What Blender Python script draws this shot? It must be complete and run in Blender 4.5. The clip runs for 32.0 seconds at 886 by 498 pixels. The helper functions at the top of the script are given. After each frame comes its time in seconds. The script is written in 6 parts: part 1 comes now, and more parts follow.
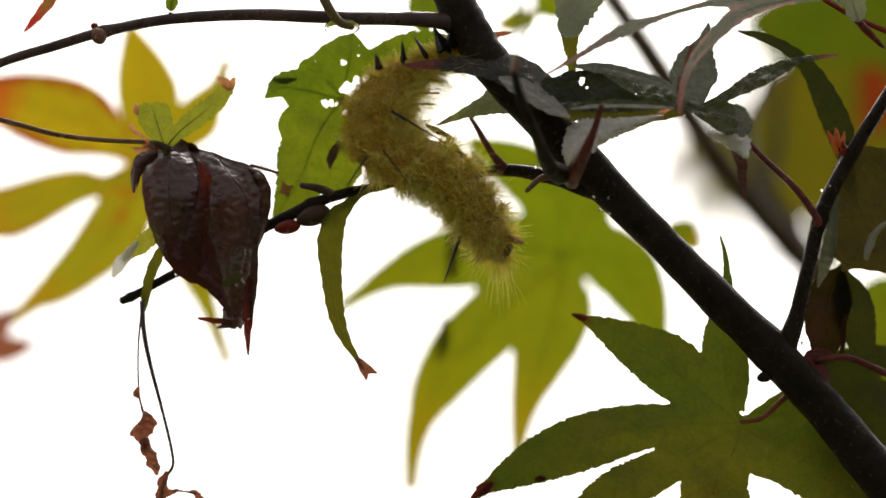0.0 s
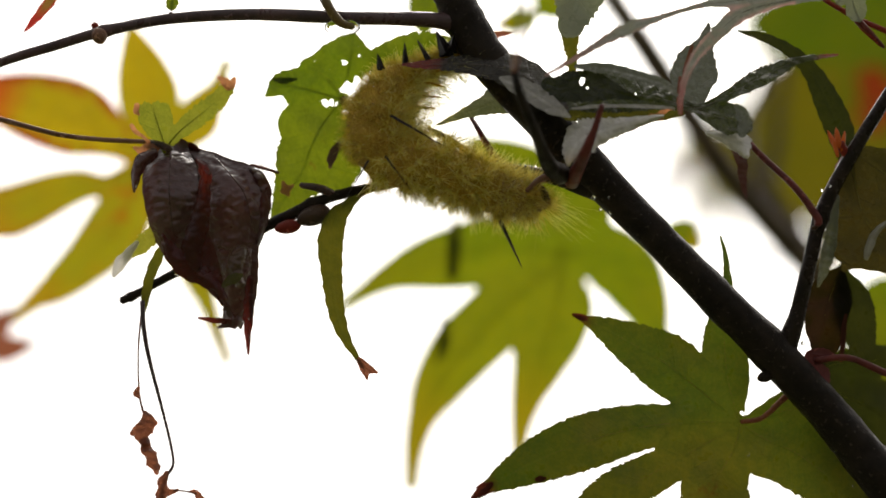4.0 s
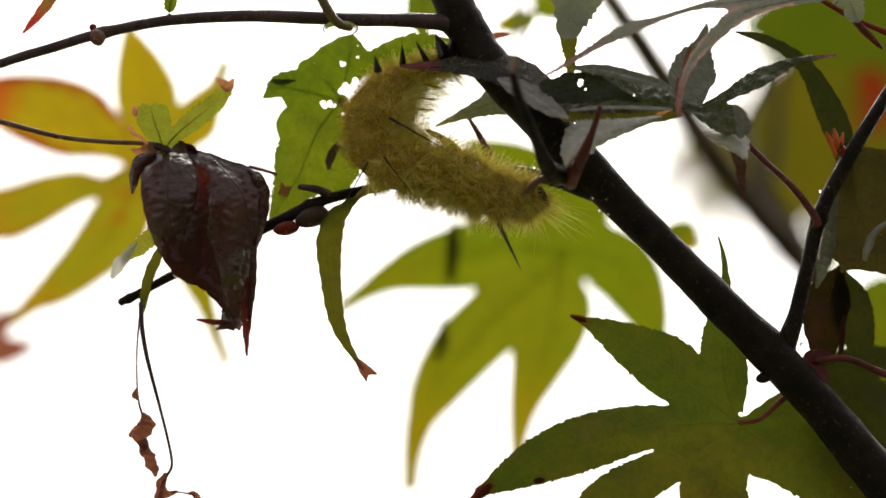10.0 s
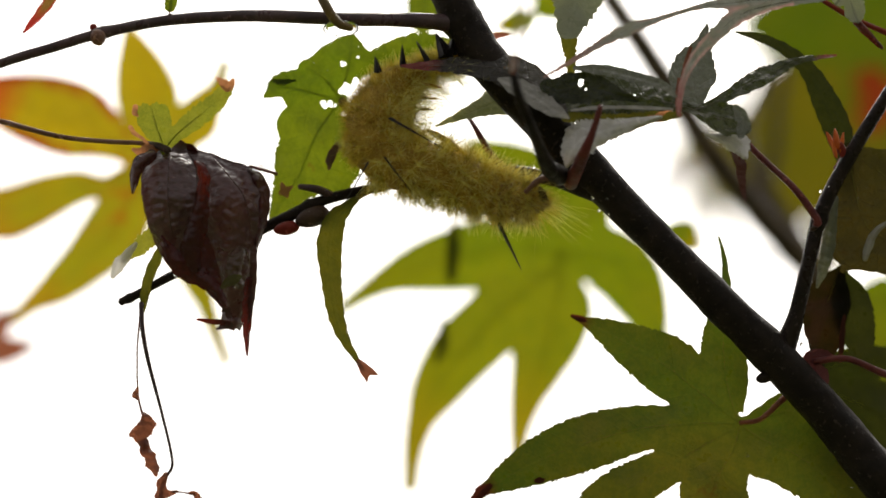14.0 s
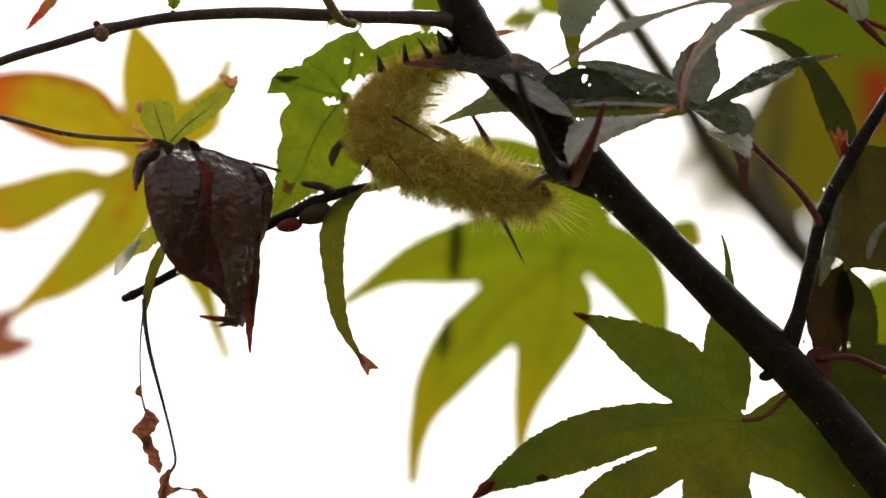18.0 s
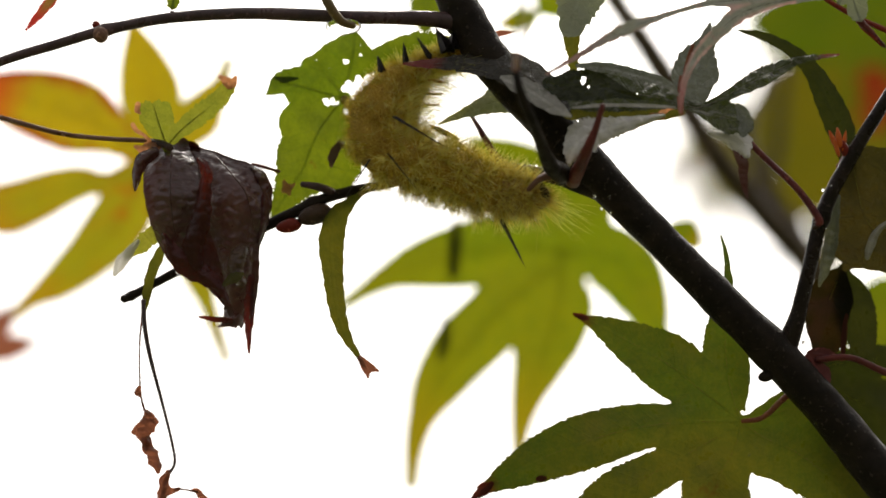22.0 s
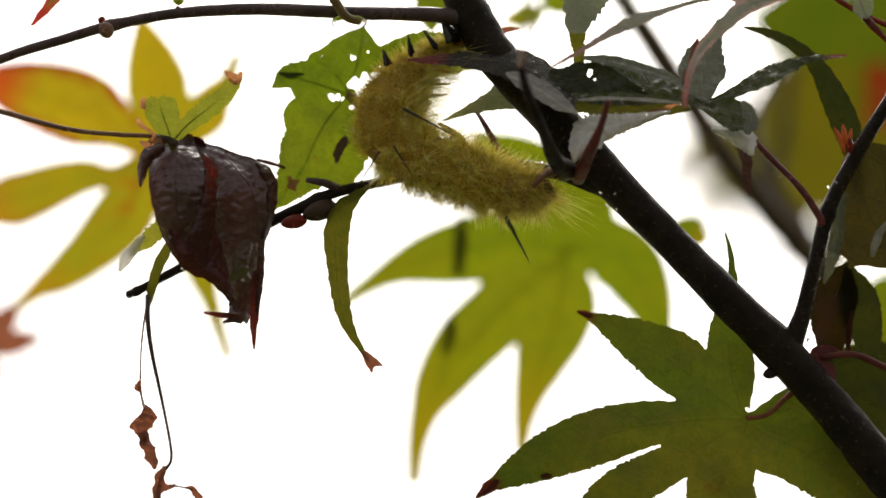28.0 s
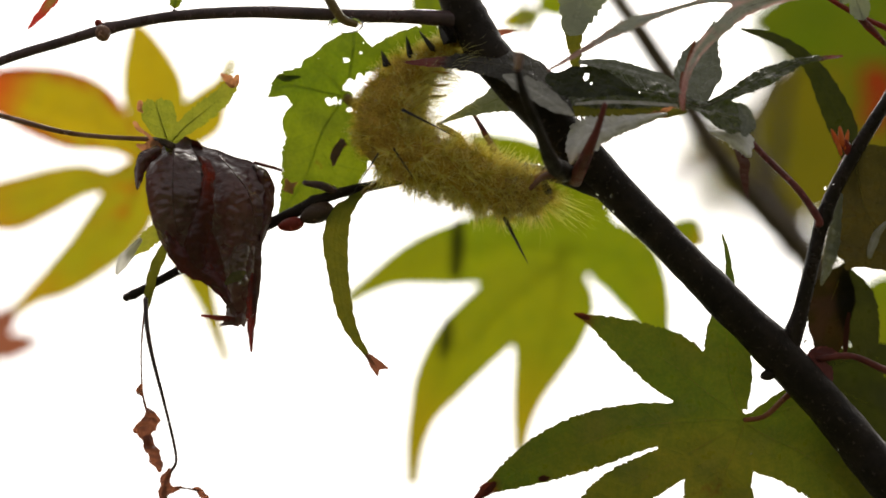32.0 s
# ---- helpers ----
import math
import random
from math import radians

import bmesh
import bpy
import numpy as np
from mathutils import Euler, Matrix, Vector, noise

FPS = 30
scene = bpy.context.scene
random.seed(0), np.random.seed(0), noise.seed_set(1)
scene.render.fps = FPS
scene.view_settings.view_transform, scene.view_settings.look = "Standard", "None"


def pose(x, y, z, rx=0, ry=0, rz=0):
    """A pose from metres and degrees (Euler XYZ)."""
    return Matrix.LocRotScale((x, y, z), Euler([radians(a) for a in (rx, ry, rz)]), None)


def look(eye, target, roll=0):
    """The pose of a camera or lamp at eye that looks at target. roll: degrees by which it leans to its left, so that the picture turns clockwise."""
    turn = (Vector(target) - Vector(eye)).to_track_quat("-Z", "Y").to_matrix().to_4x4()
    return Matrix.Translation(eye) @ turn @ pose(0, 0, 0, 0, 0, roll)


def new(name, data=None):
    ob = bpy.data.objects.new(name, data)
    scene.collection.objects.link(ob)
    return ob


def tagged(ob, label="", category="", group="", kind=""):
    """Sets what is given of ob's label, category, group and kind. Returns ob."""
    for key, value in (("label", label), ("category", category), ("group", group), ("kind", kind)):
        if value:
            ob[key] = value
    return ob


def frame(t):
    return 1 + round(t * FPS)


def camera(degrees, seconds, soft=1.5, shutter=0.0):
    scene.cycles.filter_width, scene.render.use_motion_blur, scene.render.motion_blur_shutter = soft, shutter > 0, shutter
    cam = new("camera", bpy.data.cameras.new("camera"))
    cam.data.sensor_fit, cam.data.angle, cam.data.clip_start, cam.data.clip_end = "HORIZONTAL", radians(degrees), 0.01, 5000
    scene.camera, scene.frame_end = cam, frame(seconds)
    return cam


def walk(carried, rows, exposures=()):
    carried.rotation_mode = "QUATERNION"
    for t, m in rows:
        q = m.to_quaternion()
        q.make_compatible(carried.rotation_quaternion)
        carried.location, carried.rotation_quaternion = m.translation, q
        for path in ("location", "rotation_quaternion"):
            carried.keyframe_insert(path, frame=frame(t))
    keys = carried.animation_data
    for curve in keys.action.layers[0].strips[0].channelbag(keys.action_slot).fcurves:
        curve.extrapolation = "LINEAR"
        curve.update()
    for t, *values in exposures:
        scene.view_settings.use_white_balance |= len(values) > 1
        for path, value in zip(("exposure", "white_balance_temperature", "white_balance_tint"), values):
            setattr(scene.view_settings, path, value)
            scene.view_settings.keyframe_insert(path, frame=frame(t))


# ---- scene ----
# ---- camera: a long lens on a stand that drifts a little ----
cam = camera(20, 32.0, soft=1.7)
cam.data.dof.use_dof = True
cam.data.dof.focus_distance = 0.4446
cam.data.dof.aperture_fstop = 7.0
walk(cam, [
    (0, pose(0, 0, 1.5, 109.9792, -0.0103, 0.0216)),
    (0.5, pose(0, 0, 1.5, 109.9771, -0.0182, 0.0251)),
    (1, pose(0, 0, 1.5, 109.9752, -0.0262, 0.0283)),
    (1.5, pose(0, 0, 1.5, 109.9748, -0.0274, 0.0298)),
    (2, pose(0, 0, 1.5, 109.9755, -0.0341, 0.0249)),
    (2.5, pose(0, 0, 1.5, 109.9768, -0.0366, 0.0191)),
    (3, pose(0, 0, 1.5, 109.9765, -0.0326, 0.0177)),
    (3.5, pose(0, 0, 1.5, 109.9752, -0.0372, 0.0158)),
    (5.5, pose(0, 0, 1.5, 109.9779, -0.0230, 0.0334)),
    (6, pose(0, 0, 1.5, 109.9777, -0.0188, 0.0336)),
    (6.5, pose(0, 0, 1.5, 109.9795, -0.0125, 0.0307)),
    (7, pose(0, 0, 1.5, 109.9815, -0.0182, 0.0208)),
    (7.5, pose(0, 0, 1.5, 109.9811, -0.0157, 0.0165)),
    (8, pose(0, 0, 1.5, 109.9849, -0.0038, 0.0148)),
    (8.5, pose(0, 0, 1.5, 109.9943, 0.0027, 0.0072)),
    (9, pose(0, 0, 1.5, 109.9996, 0.0026, 0.0010)),
    (9.5, pose(0, 0, 1.5, 110.0011, 0.0111, 0.0024)),
    (10, pose(0, 0, 1.5, 110.0060, 0.0312, 0.0043)),
    (10.5, pose(0, 0, 1.5, 110.0118, 0.0360, -0.0021)),
    (11, pose(0, 0, 1.5, 110.0139, 0.0269, -0.0081)),
    (11.5, pose(0, 0, 1.5, 110.0134, 0.0211, -0.0079)),
    (12, pose(0, 0, 1.5, 110.0134, 0.0187, -0.0044)),
    (12.5, pose(0, 0, 1.5, 110.0137, 0.0289, 0.0043)),
    (13, pose(0, 0, 1.5, 110.0108, 0.0415, 0.0125)),
    (13.5, pose(0, 0, 1.5, 110.0064, 0.0278, 0.0097)),
    (14, pose(0, 0, 1.5, 110.0042, 0.0081, 0.0036)),
    (14.5, pose(0, 0, 1.5, 110.0037, 0.0032, 0.0026)),
    (16.5, pose(0, 0, 1.5, 109.9632, -0.0812, 0.0194)),
    (17, pose(0, 0, 1.5, 109.9550, -0.0857, 0.0270)),
    (17.5, pose(0, 0, 1.5, 109.9477, -0.0924, 0.0336)),
    (18, pose(0, 0, 1.5, 109.9427, -0.1000, 0.0364)),
    (18.5, pose(0, 0, 1.5, 109.9403, -0.1046, 0.0352)),
    (19, pose(0, 0, 1.5, 109.9491, -0.0878, 0.0297)),
    (19.5, pose(0, 0, 1.5, 109.9613, -0.0627, 0.0240)),
    (20, pose(0, 0, 1.5, 109.9658, -0.0569, 0.0205)),
    (20.5, pose(0, 0, 1.5, 109.9675, -0.0635, 0.0175)),
    (21, pose(0, 0, 1.5, 109.9691, -0.0684, 0.0152)),
    (21.5, pose(0, 0, 1.5, 109.9695, -0.0720, 0.0142)),
    (22, pose(0, 0, 1.5, 109.9573, -0.1036, 0.0156)),
    (22.5, pose(0, 0, 1.5, 109.9360, -0.1407, 0.0245)),
    (23, pose(0, 0, 1.5, 109.9270, -0.1470, 0.0379)),
    (23.5, pose(0, 0, 1.5, 109.9239, -0.1558, 0.0537)),
    (24, pose(0, 0, 1.5, 109.9194, -0.1634, 0.0666)),
    (24.5, pose(0, 0, 1.5, 109.9156, -0.1533, 0.0699)),
    (25, pose(0, 0, 1.5, 109.9134, -0.1440, 0.0662)),
    (25.5, pose(0, 0, 1.5, 109.9149, -0.1490, 0.0575)),
    (27.5, pose(0, 0, 1.5, 109.8462, -0.3027, 0.1009)),
    (28, pose(0, 0, 1.5, 109.8705, -0.2695, 0.0810)),
    (28.5, pose(0, 0, 1.5, 109.8874, -0.2492, 0.0661)),
    (29, pose(0, 0, 1.5, 109.8834, -0.2500, 0.0711)),
    (29.5, pose(0, 0, 1.5, 109.8740, -0.2511, 0.0750)),
    (30, pose(0, 0, 1.5, 109.8819, -0.2286, 0.0639)),
    (30.5, pose(0, 0, 1.5, 109.9108, -0.1836, 0.0431)),
    (31, pose(0, 0, 1.5, 109.9310, -0.1460, 0.0320)),
    (31.5, pose(0, 0, 1.5, 109.9305, -0.1302, 0.0432)),
    (32, pose(0, 0, 1.5, 109.9253, -0.1373, 0.0575)),
], exposures=[(0, 0.06, 7000, 11), (14, 0.09, 7000, 11), (28, 0.16, 7000, 11), (32, 0.16, 7000, 11)])

# ---- world and sun: a bright white overcast sky, brightest behind the bough ----
world = bpy.data.worlds.new("overcast_sky")
scene.world = world
world.use_nodes = True
wn, wl = world.node_tree.nodes, world.node_tree.links
wn.clear()
sky = wn.new("ShaderNodeTexSky")
sky.sky_type = "NISHITA"
sky.sun_disc = False
sky.sun_elevation = radians(48)
sky.sun_rotation = radians(12)
sky.air_density, sky.dust_density, sky.ozone_density = 1.0, 6.0, 1.0
haze = wn.new("ShaderNodeHueSaturation")
haze.inputs["Saturation"].default_value = 0.12
lit = wn.new("ShaderNodeBackground")
lit.inputs["Strength"].default_value = 0.15
wout = wn.new("ShaderNodeOutputWorld")
wl.new(sky.outputs[0], haze.inputs["Color"])
wl.new(haze.outputs[0], lit.inputs["Color"])
wl.new(lit.outputs[0], wout.inputs["Surface"])

sun_data = bpy.data.lights.new("sun", "SUN")
sun_data.energy, sun_data.angle, sun_data.color = 1.2, radians(25), (1.0, 0.97, 0.92)
sun = new("sun", sun_data)
sun.matrix_world = look((0.5, 3.0, 4.8), (0, 0.4, 1.65))


# ---- materials ----
class Nodes:
    """Short hand for building one node material."""

    def __init__(self, name):
        self.mat = bpy.data.materials.new(name)
        self.mat.use_nodes = True
        self.n, self.l = self.mat.node_tree.nodes, self.mat.node_tree.links
        self.n.clear()
        self.out = self.n.new("ShaderNodeOutputMaterial")

    def put(self, socket, value):
        if isinstance(value, bpy.types.NodeSocket):
            self.l.new(value, socket)
        elif isinstance(value, tuple) and len(value) == 3 and socket.type == "RGBA":
            socket.default_value = (*value, 1)
        else:
            socket.default_value = value

    def noise(self, scale, detail=4.0, rough=0.55, vector=None):
        n = self.n.new("ShaderNodeTexNoise")
        n.inputs["Scale"].default_value, n.inputs["Detail"].default_value = scale, detail
        n.inputs["Roughness"].default_value = rough
        self.put(n.inputs["Vector"], vector if vector else self.coords())
        return n.outputs["Fac"]

    def coords(self):
        return self.n.new("ShaderNodeTexCoord").outputs["Object"]

    def step(self, value, low, high, a=0.0, b=1.0):
        n = self.n.new("ShaderNodeMapRange")
        n.interpolation_type = "SMOOTHSTEP"
        self.put(n.inputs["Value"], value)
        for key, v in (("From Min", low), ("From Max", high), ("To Min", a), ("To Max", b)):
            n.inputs[key].default_value = v
        return n.outputs["Result"]

    def math(self, kind, a, b=0.0):
        n = self.n.new("ShaderNodeMath")
        n.operation = kind
        self.put(n.inputs[0], a)
        self.put(n.inputs[1], b)
        return n.outputs[0]

    def mix(self, fac, a, b):
        n = self.n.new("ShaderNodeMix")
        n.data_type = "RGBA"
        self.put(n.inputs["Factor"], fac)
        self.put(n.inputs["A"], a)
        self.put(n.inputs["B"], b)
        return n.outputs["Result"]

    def bump(self, height, strength, distance):
        n = self.n.new("ShaderNodeBump")
        n.inputs["Strength"].default_value, n.inputs["Distance"].default_value = strength, distance
        self.put(n.inputs["Height"], height)
        return n.outputs["Normal"]

    def surface(self, colour, rough, normal=None, **more):
        n = self.n.new("ShaderNodeBsdfPrincipled")
        self.put(n.inputs["Base Color"], colour)
        self.put(n.inputs["Roughness"], rough)
        if normal:
            self.put(n.inputs["Normal"], normal)
        for key, v in more.items():
            self.put(n.inputs[key.replace("_", " ")], v)
        return n.outputs[0]

    def thin(self, colour, share, front, normal=None):
        """A front surface that lets part of the light through, as a leaf does."""
        t = self.n.new("ShaderNodeBsdfTranslucent")
        self.put(t.inputs["Color"], colour)
        if normal:
            self.put(t.inputs["Normal"], normal)
        m = self.n.new("ShaderNodeMixShader")
        self.put(m.inputs[0], share)
        self.l.new(front, m.inputs[1])
        self.l.new(t.outputs[0], m.inputs[2])
        return m.outputs[0]

    def done(self, shader):
        self.l.new(shader, self.out.inputs["Surface"])
        return self.mat


def leaf_material(name, glow, glow_b, face, tip, rough=0.34, tip_at=0.9, share=0.55, relief_height=0.00025, shine=0.25, coat=0.0, tip_soft=0.1, blotch=0.0, blotch_colour=(0.12, 0.02, 0.01), vein=0.16, rim=None, rim_at=0.8, mottle=0.45):
    """glow: colour of light that comes through; face: reflected colour; tip: colour of the lobes' ends."""
    k = Nodes(name)
    at = k.n.new("ShaderNodeAttribute")
    at.attribute_name = "blade"
    sep = k.n.new("ShaderNodeSeparateXYZ")
    k.l.new(at.outputs["Vector"], sep.inputs[0])
    across, along, reach = sep.outputs
    side = k.math("ABSOLUTE", across)
    rib = k.step(side, 0.08, 0.45, 1.0, 0.0)
    ladder = k.math("PINGPONG", k.math("SUBTRACT", along, k.math("MULTIPLY", side, 0.85)), 1.5)
    lateral = k.math("MULTIPLY", k.step(ladder, 0.0, 0.28, 1.0, 0.0), k.step(reach, 0.15, 0.35))
    net = k.step(k.noise(900, 2), 0.47, 0.53)
    veins = k.math("MAXIMUM", k.math("MULTIPLY", rib, 0.7), k.math("MULTIPLY", lateral, 0.45))
    broad = k.step(k.noise(45, 3), 0.35, 0.68)
    fine = k.noise(420, 5)
    through_light = k.mix(broad, glow, glow_b)
    through_light = k.mix(k.step(fine, 0.36, 0.66, 0.0, mottle), through_light, tuple(c * 0.5 for c in glow))
    through_light = k.mix(k.step(k.noise(1600, 3), 0.42, 0.62, 0.0, mottle * 0.5), through_light, tuple(min(1, c * 1.5) for c in glow_b))
    through_light = k.mix(k.math("MULTIPLY", veins, vein), through_light, tuple(c * 0.4 for c in glow))
    ends = k.step(k.math("ADD", reach, k.math("MULTIPLY", k.noise(160, 3), 0.16)), tip_at + 0.03, tip_at + 0.03 + tip_soft)
    turned = k.n.new("ShaderNodeAttribute")
    turned.attribute_name = "blush"
    ends = k.math("MULTIPLY", ends, turned.outputs["Fac"])
    through_light = k.mix(ends, through_light, tip)
    skin = k.mix(broad, face, tuple(c * 1.35 for c in face))
    skin = k.mix(k.math("MULTIPLY", veins, 0.4), skin, tuple(min(1, c * 1.9) for c in face))
    skin = k.mix(ends, skin, tip)
    if blotch:
        spots = k.step(k.noise(70, 4, 0.7), 0.72 - blotch, 0.80 - blotch)
        through_light = k.mix(spots, through_light, blotch_colour)
        skin = k.mix(spots, skin, blotch_colour)
    if rim:
        out = k.n.new("ShaderNodeAttribute")
        out.attribute_name = "rim"
        edge = k.math("MULTIPLY", k.math("MULTIPLY", turned.outputs["Fac"], k.step(out.outputs["Fac"], rim_at, 1.0)), k.step(k.noise(110, 3), 0.38, 0.58))
        through_light = k.mix(edge, through_light, rim)
        skin = k.mix(edge, skin, rim)
    relief = k.bump(k.math("ADD", k.math("MULTIPLY", veins, -0.7), k.math("ADD", fine, k.math("MULTIPLY", net, 0.25))), 0.55, relief_height)
    front = k.surface(skin, k.step(fine, 0.3, 0.7, rough - 0.08, rough + 0.14), relief, Specular_IOR_Level=shine, Coat_Weight=k.step(k.noise(130, 3, 0.6), 0.46, 0.60, coat * 0.15, coat) if coat else 0.0, Coat_Roughness=0.12, Coat_Tint=(0.93, 0.92, 0.80))
    return k.done(k.thin(through_light, share, front, relief))


def bark_material(name, dark, light, rough=0.38, shine=0.5):
    k = Nodes(name)
    tone = k.step(k.noise(160, 5, 0.65), 0.35, 0.7)
    speck = k.step(k.noise(1100, 3), 0.62, 0.70)
    colour = k.mix(tone, dark, light)
    colour = k.mix(k.math("MULTIPLY", speck, 0.5), colour, tuple(min(1, c * 2.6 + 0.02) for c in light))
    relief = k.bump(k.math("ADD", k.noise(350, 6, 0.7), k.math("MULTIPLY", speck, 0.4)), 0.8, 0.0005)
    return k.done(k.surface(colour, k.step(k.noise(240, 3), 0.3, 0.7, rough - 0.12, rough + 0.2), relief, Specular_IOR_Level=shine))


BARK = bark_material("wet_bark", (0.012, 0.009, 0.007), (0.027, 0.019, 0.014), 0.44, 0.12)
BARK_WET = bark_material("dripping_bark", (0.012, 0.008, 0.007), (0.028, 0.018, 0.015), 0.26, 0.2)
BARK_TWIG = bark_material("twig_bark", (0.042, 0.020, 0.024), (0.095, 0.050, 0.052), 0.36, 0.5)
BARK_FAR = bark_material("old_bark", (0.055, 0.036, 0.018), (0.10, 0.068, 0.036), 0.6, 0.3)
STALK_BROWN = bark_material("brown_stalk", (0.15, 0.066, 0.038), (0.25, 0.125, 0.075), 0.35, 0.4)
STALK = bark_material("red_stalk", (0.0885, 0.0153, 0.0153), (0.171, 0.0354, 0.0295), 0.4, 0.3)
STALK_RED = bark_material("bright_red_stalk", (0.189, 0.0413, 0.0236), (0.283, 0.0826, 0.0354), 0.35)
STALK_OLIVE = bark_material("olive_stalk", (0.118, 0.0708, 0.0142), (0.212, 0.142, 0.0354), 0.35)
BUD = bark_material("bud_scale", (0.030, 0.017, 0.011), (0.075, 0.042, 0.026), 0.4, 0.25)
BUD_ORANGE = bark_material("orange_bud_scale", (0.496, 0.0826, 0.0177), (0.649, 0.165, 0.0354), 0.6, 0.1)
BUD_RED = bark_material("red_bud_scale", (0.177, 0.0189, 0.0118), (0.26, 0.0354, 0.0212), 0.4, 0.2)

GREEN = leaf_material("green_leaf", (0.125, 0.190, 0.006), (0.175, 0.210, 0.008), (0.059, 0.1, 0.0189), (0.212, 0.059, 0.0142), tip_at=1.0, blotch=0.02, vein=0.55)
GREEN_LIGHT = leaf_material("yellow_green_leaf", (0.25, 0.28, 0.022), (0.30, 0.28, 0.026), (0.0944, 0.13, 0.0236), (0.354, 0.165, 0.059), tip_at=1.0, blotch=0.03, blotch_colour=(0.354, 0.189, 0.0472), rim=(0.472, 0.307, 0.0944))
GREEN_DEEP = leaf_material("deep_green_leaf", (0.058, 0.088, 0.006), (0.106, 0.090, 0.007), (0.0354, 0.0649, 0.0142), (0.118, 0.0142, 0.00708), tip_at=0.92, blotch=0.05, blotch_colour=(0.075, 0.05, 0.0065), vein=0.1)
GREEN_BACK = leaf_material("bright_green_leaf", (0.190, 0.262, 0.005), (0.25, 0.255, 0.006), (0.0708, 0.118, 0.0177), (0.32, 0.25, 0.007), tip_at=0.45, tip_soft=0.45)
YELLOW = leaf_material("yellow_leaf", (0.50, 0.345, 0.009), (0.31, 0.29, 0.008), (0.236, 0.177, 0.0236), (0.496, 0.059, 0.0118), tip_at=0.68, tip_soft=0.3, blotch=0.085, blotch_colour=(0.38, 0.16, 0.009), rim=(0.34, 0.06, 0.010), rim_at=0.55)
GLOSSY = leaf_material("glossy_dark_leaf", (0.0354, 0.0472, 0.00944), (0.0472, 0.0543, 0.0118), (0.040, 0.047, 0.014), (0.189, 0.0354, 0.026), rough=0.28, share=0.35, tip_at=0.88, relief_height=0.0012, shine=0.45, coat=0.9, vein=0.05, mottle=0.3)
# darkened copy of the glossy leaf, shade put into its colour
GLOSSY_SHADED = leaf_material("wet_leaf_painted_shade", (0.016, 0.020, 0.003), (0.022, 0.024, 0.004), (0.016, 0.022, 0.007), (0.1, 0.03, 0.02), rough=0.3, share=0.35, tip_at=1.2, relief_height=0.0012, shine=0.4, coat=0.6, vein=0.05)
# lighter grey copy of the glossy leaf, with reflected sky put into its colour
GREY_SHEEN = leaf_material("grey_sheen_leaf", (0.059, 0.0708, 0.0354), (0.0708, 0.0708, 0.0354), (0.13, 0.14, 0.105), (0.189, 0.059, 0.0472), rough=0.26, share=0.3, tip_at=1.2, relief_height=0.0004, shine=0.6, coat=0.5, vein=0.05, mottle=0.3)
GLOSSY_RED = leaf_material("brown_leaf_red_tip", (0.0354, 0.0354, 0.00944), (0.0472, 0.0354, 0.0118), (0.034, 0.028, 0.022), (0.22, 0.040, 0.032), rough=0.28, share=0.3, tip_at=0.80, relief_height=0.0006, shine=0.5, coat=0.5, vein=0.05, mottle=0.3)
# pale grey face, much lighter than the green leaves
PALE = leaf_material("pale_grey_leaf_skin", (0.0708, 0.0826, 0.0354), (0.0944, 0.0826, 0.0472), (0.56, 0.55, 0.54), (0.531, 0.26, 0.212), rough=0.3, share=0.25, tip_at=0.92, blotch=0.08, blotch_colour=(0.496, 0.307, 0.271), shine=0.9, coat=0.8, vein=0.05, mottle=0.3)
ARCH = leaf_material("grey_pink_leaf", (0.0708, 0.0826, 0.0354), (0.0944, 0.0826, 0.0472), (0.31, 0.325, 0.27), (0.378, 0.0708, 0.059), rough=0.3, share=0.3, tip_at=0.72, tip_soft=0.25, blotch=0.15, blotch_colour=(0.50, 0.29, 0.26), rim=(0.59, 0.319, 0.283), rim_at=0.3, shine=0.9, coat=0.8, vein=0.05, mottle=0.3)
# pale grey that holds the wet sheen of leaves in its colour
PALE_SHEEN = leaf_material("pale_sheen_leaf", (0.06, 0.07, 0.035), (0.08, 0.075, 0.04), (0.30, 0.29, 0.26), (0.3, 0.2, 0.17), rough=0.26, share=0.25, tip_at=1.2, shine=0.7, coat=0.5, vein=0.05, mottle=0.3)
GREEN_FAR = leaf_material("far_green_leaf", (0.080, 0.125, 0.003), (0.110, 0.130, 0.004), (0.059, 0.0944, 0.0142), (0.236, 0.142, 0.0118), tip_at=1.2)
PALE_GREEN = leaf_material("grey_green_leaf", (0.10, 0.12, 0.04), (0.12, 0.13, 0.04), (0.27, 0.29, 0.21), (0.12, 0.10, 0.05), rough=0.3, share=0.4, tip_at=0.95, shine=0.9, coat=0.8, vein=0.05, mottle=0.3)
# green and brown leaves standing in shade, which is put into these dark colours
GREEN_SHADE = leaf_material("green_leaf_painted_shade", (0.021, 0.026, 0.0035), (0.029, 0.030, 0.0045), (0.022, 0.027, 0.008), (0.118, 0.0354, 0.0142), tip_at=0.93)
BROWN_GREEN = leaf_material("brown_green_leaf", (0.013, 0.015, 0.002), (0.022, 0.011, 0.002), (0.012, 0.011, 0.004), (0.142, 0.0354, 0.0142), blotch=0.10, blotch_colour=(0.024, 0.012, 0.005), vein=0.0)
BROWN_SHADE = leaf_material("brown_green_leaf_painted_shade", (0.0333, 0.031, 0.00554), (0.042, 0.0299, 0.00554), (0.031, 0.031, 0.0132), (0.0708, 0.0354, 0.0142), rough=0.26, tip_at=1.2, blotch=0.04, blotch_colour=(0.0354, 0.0142, 0.0059), relief_height=0.0006)
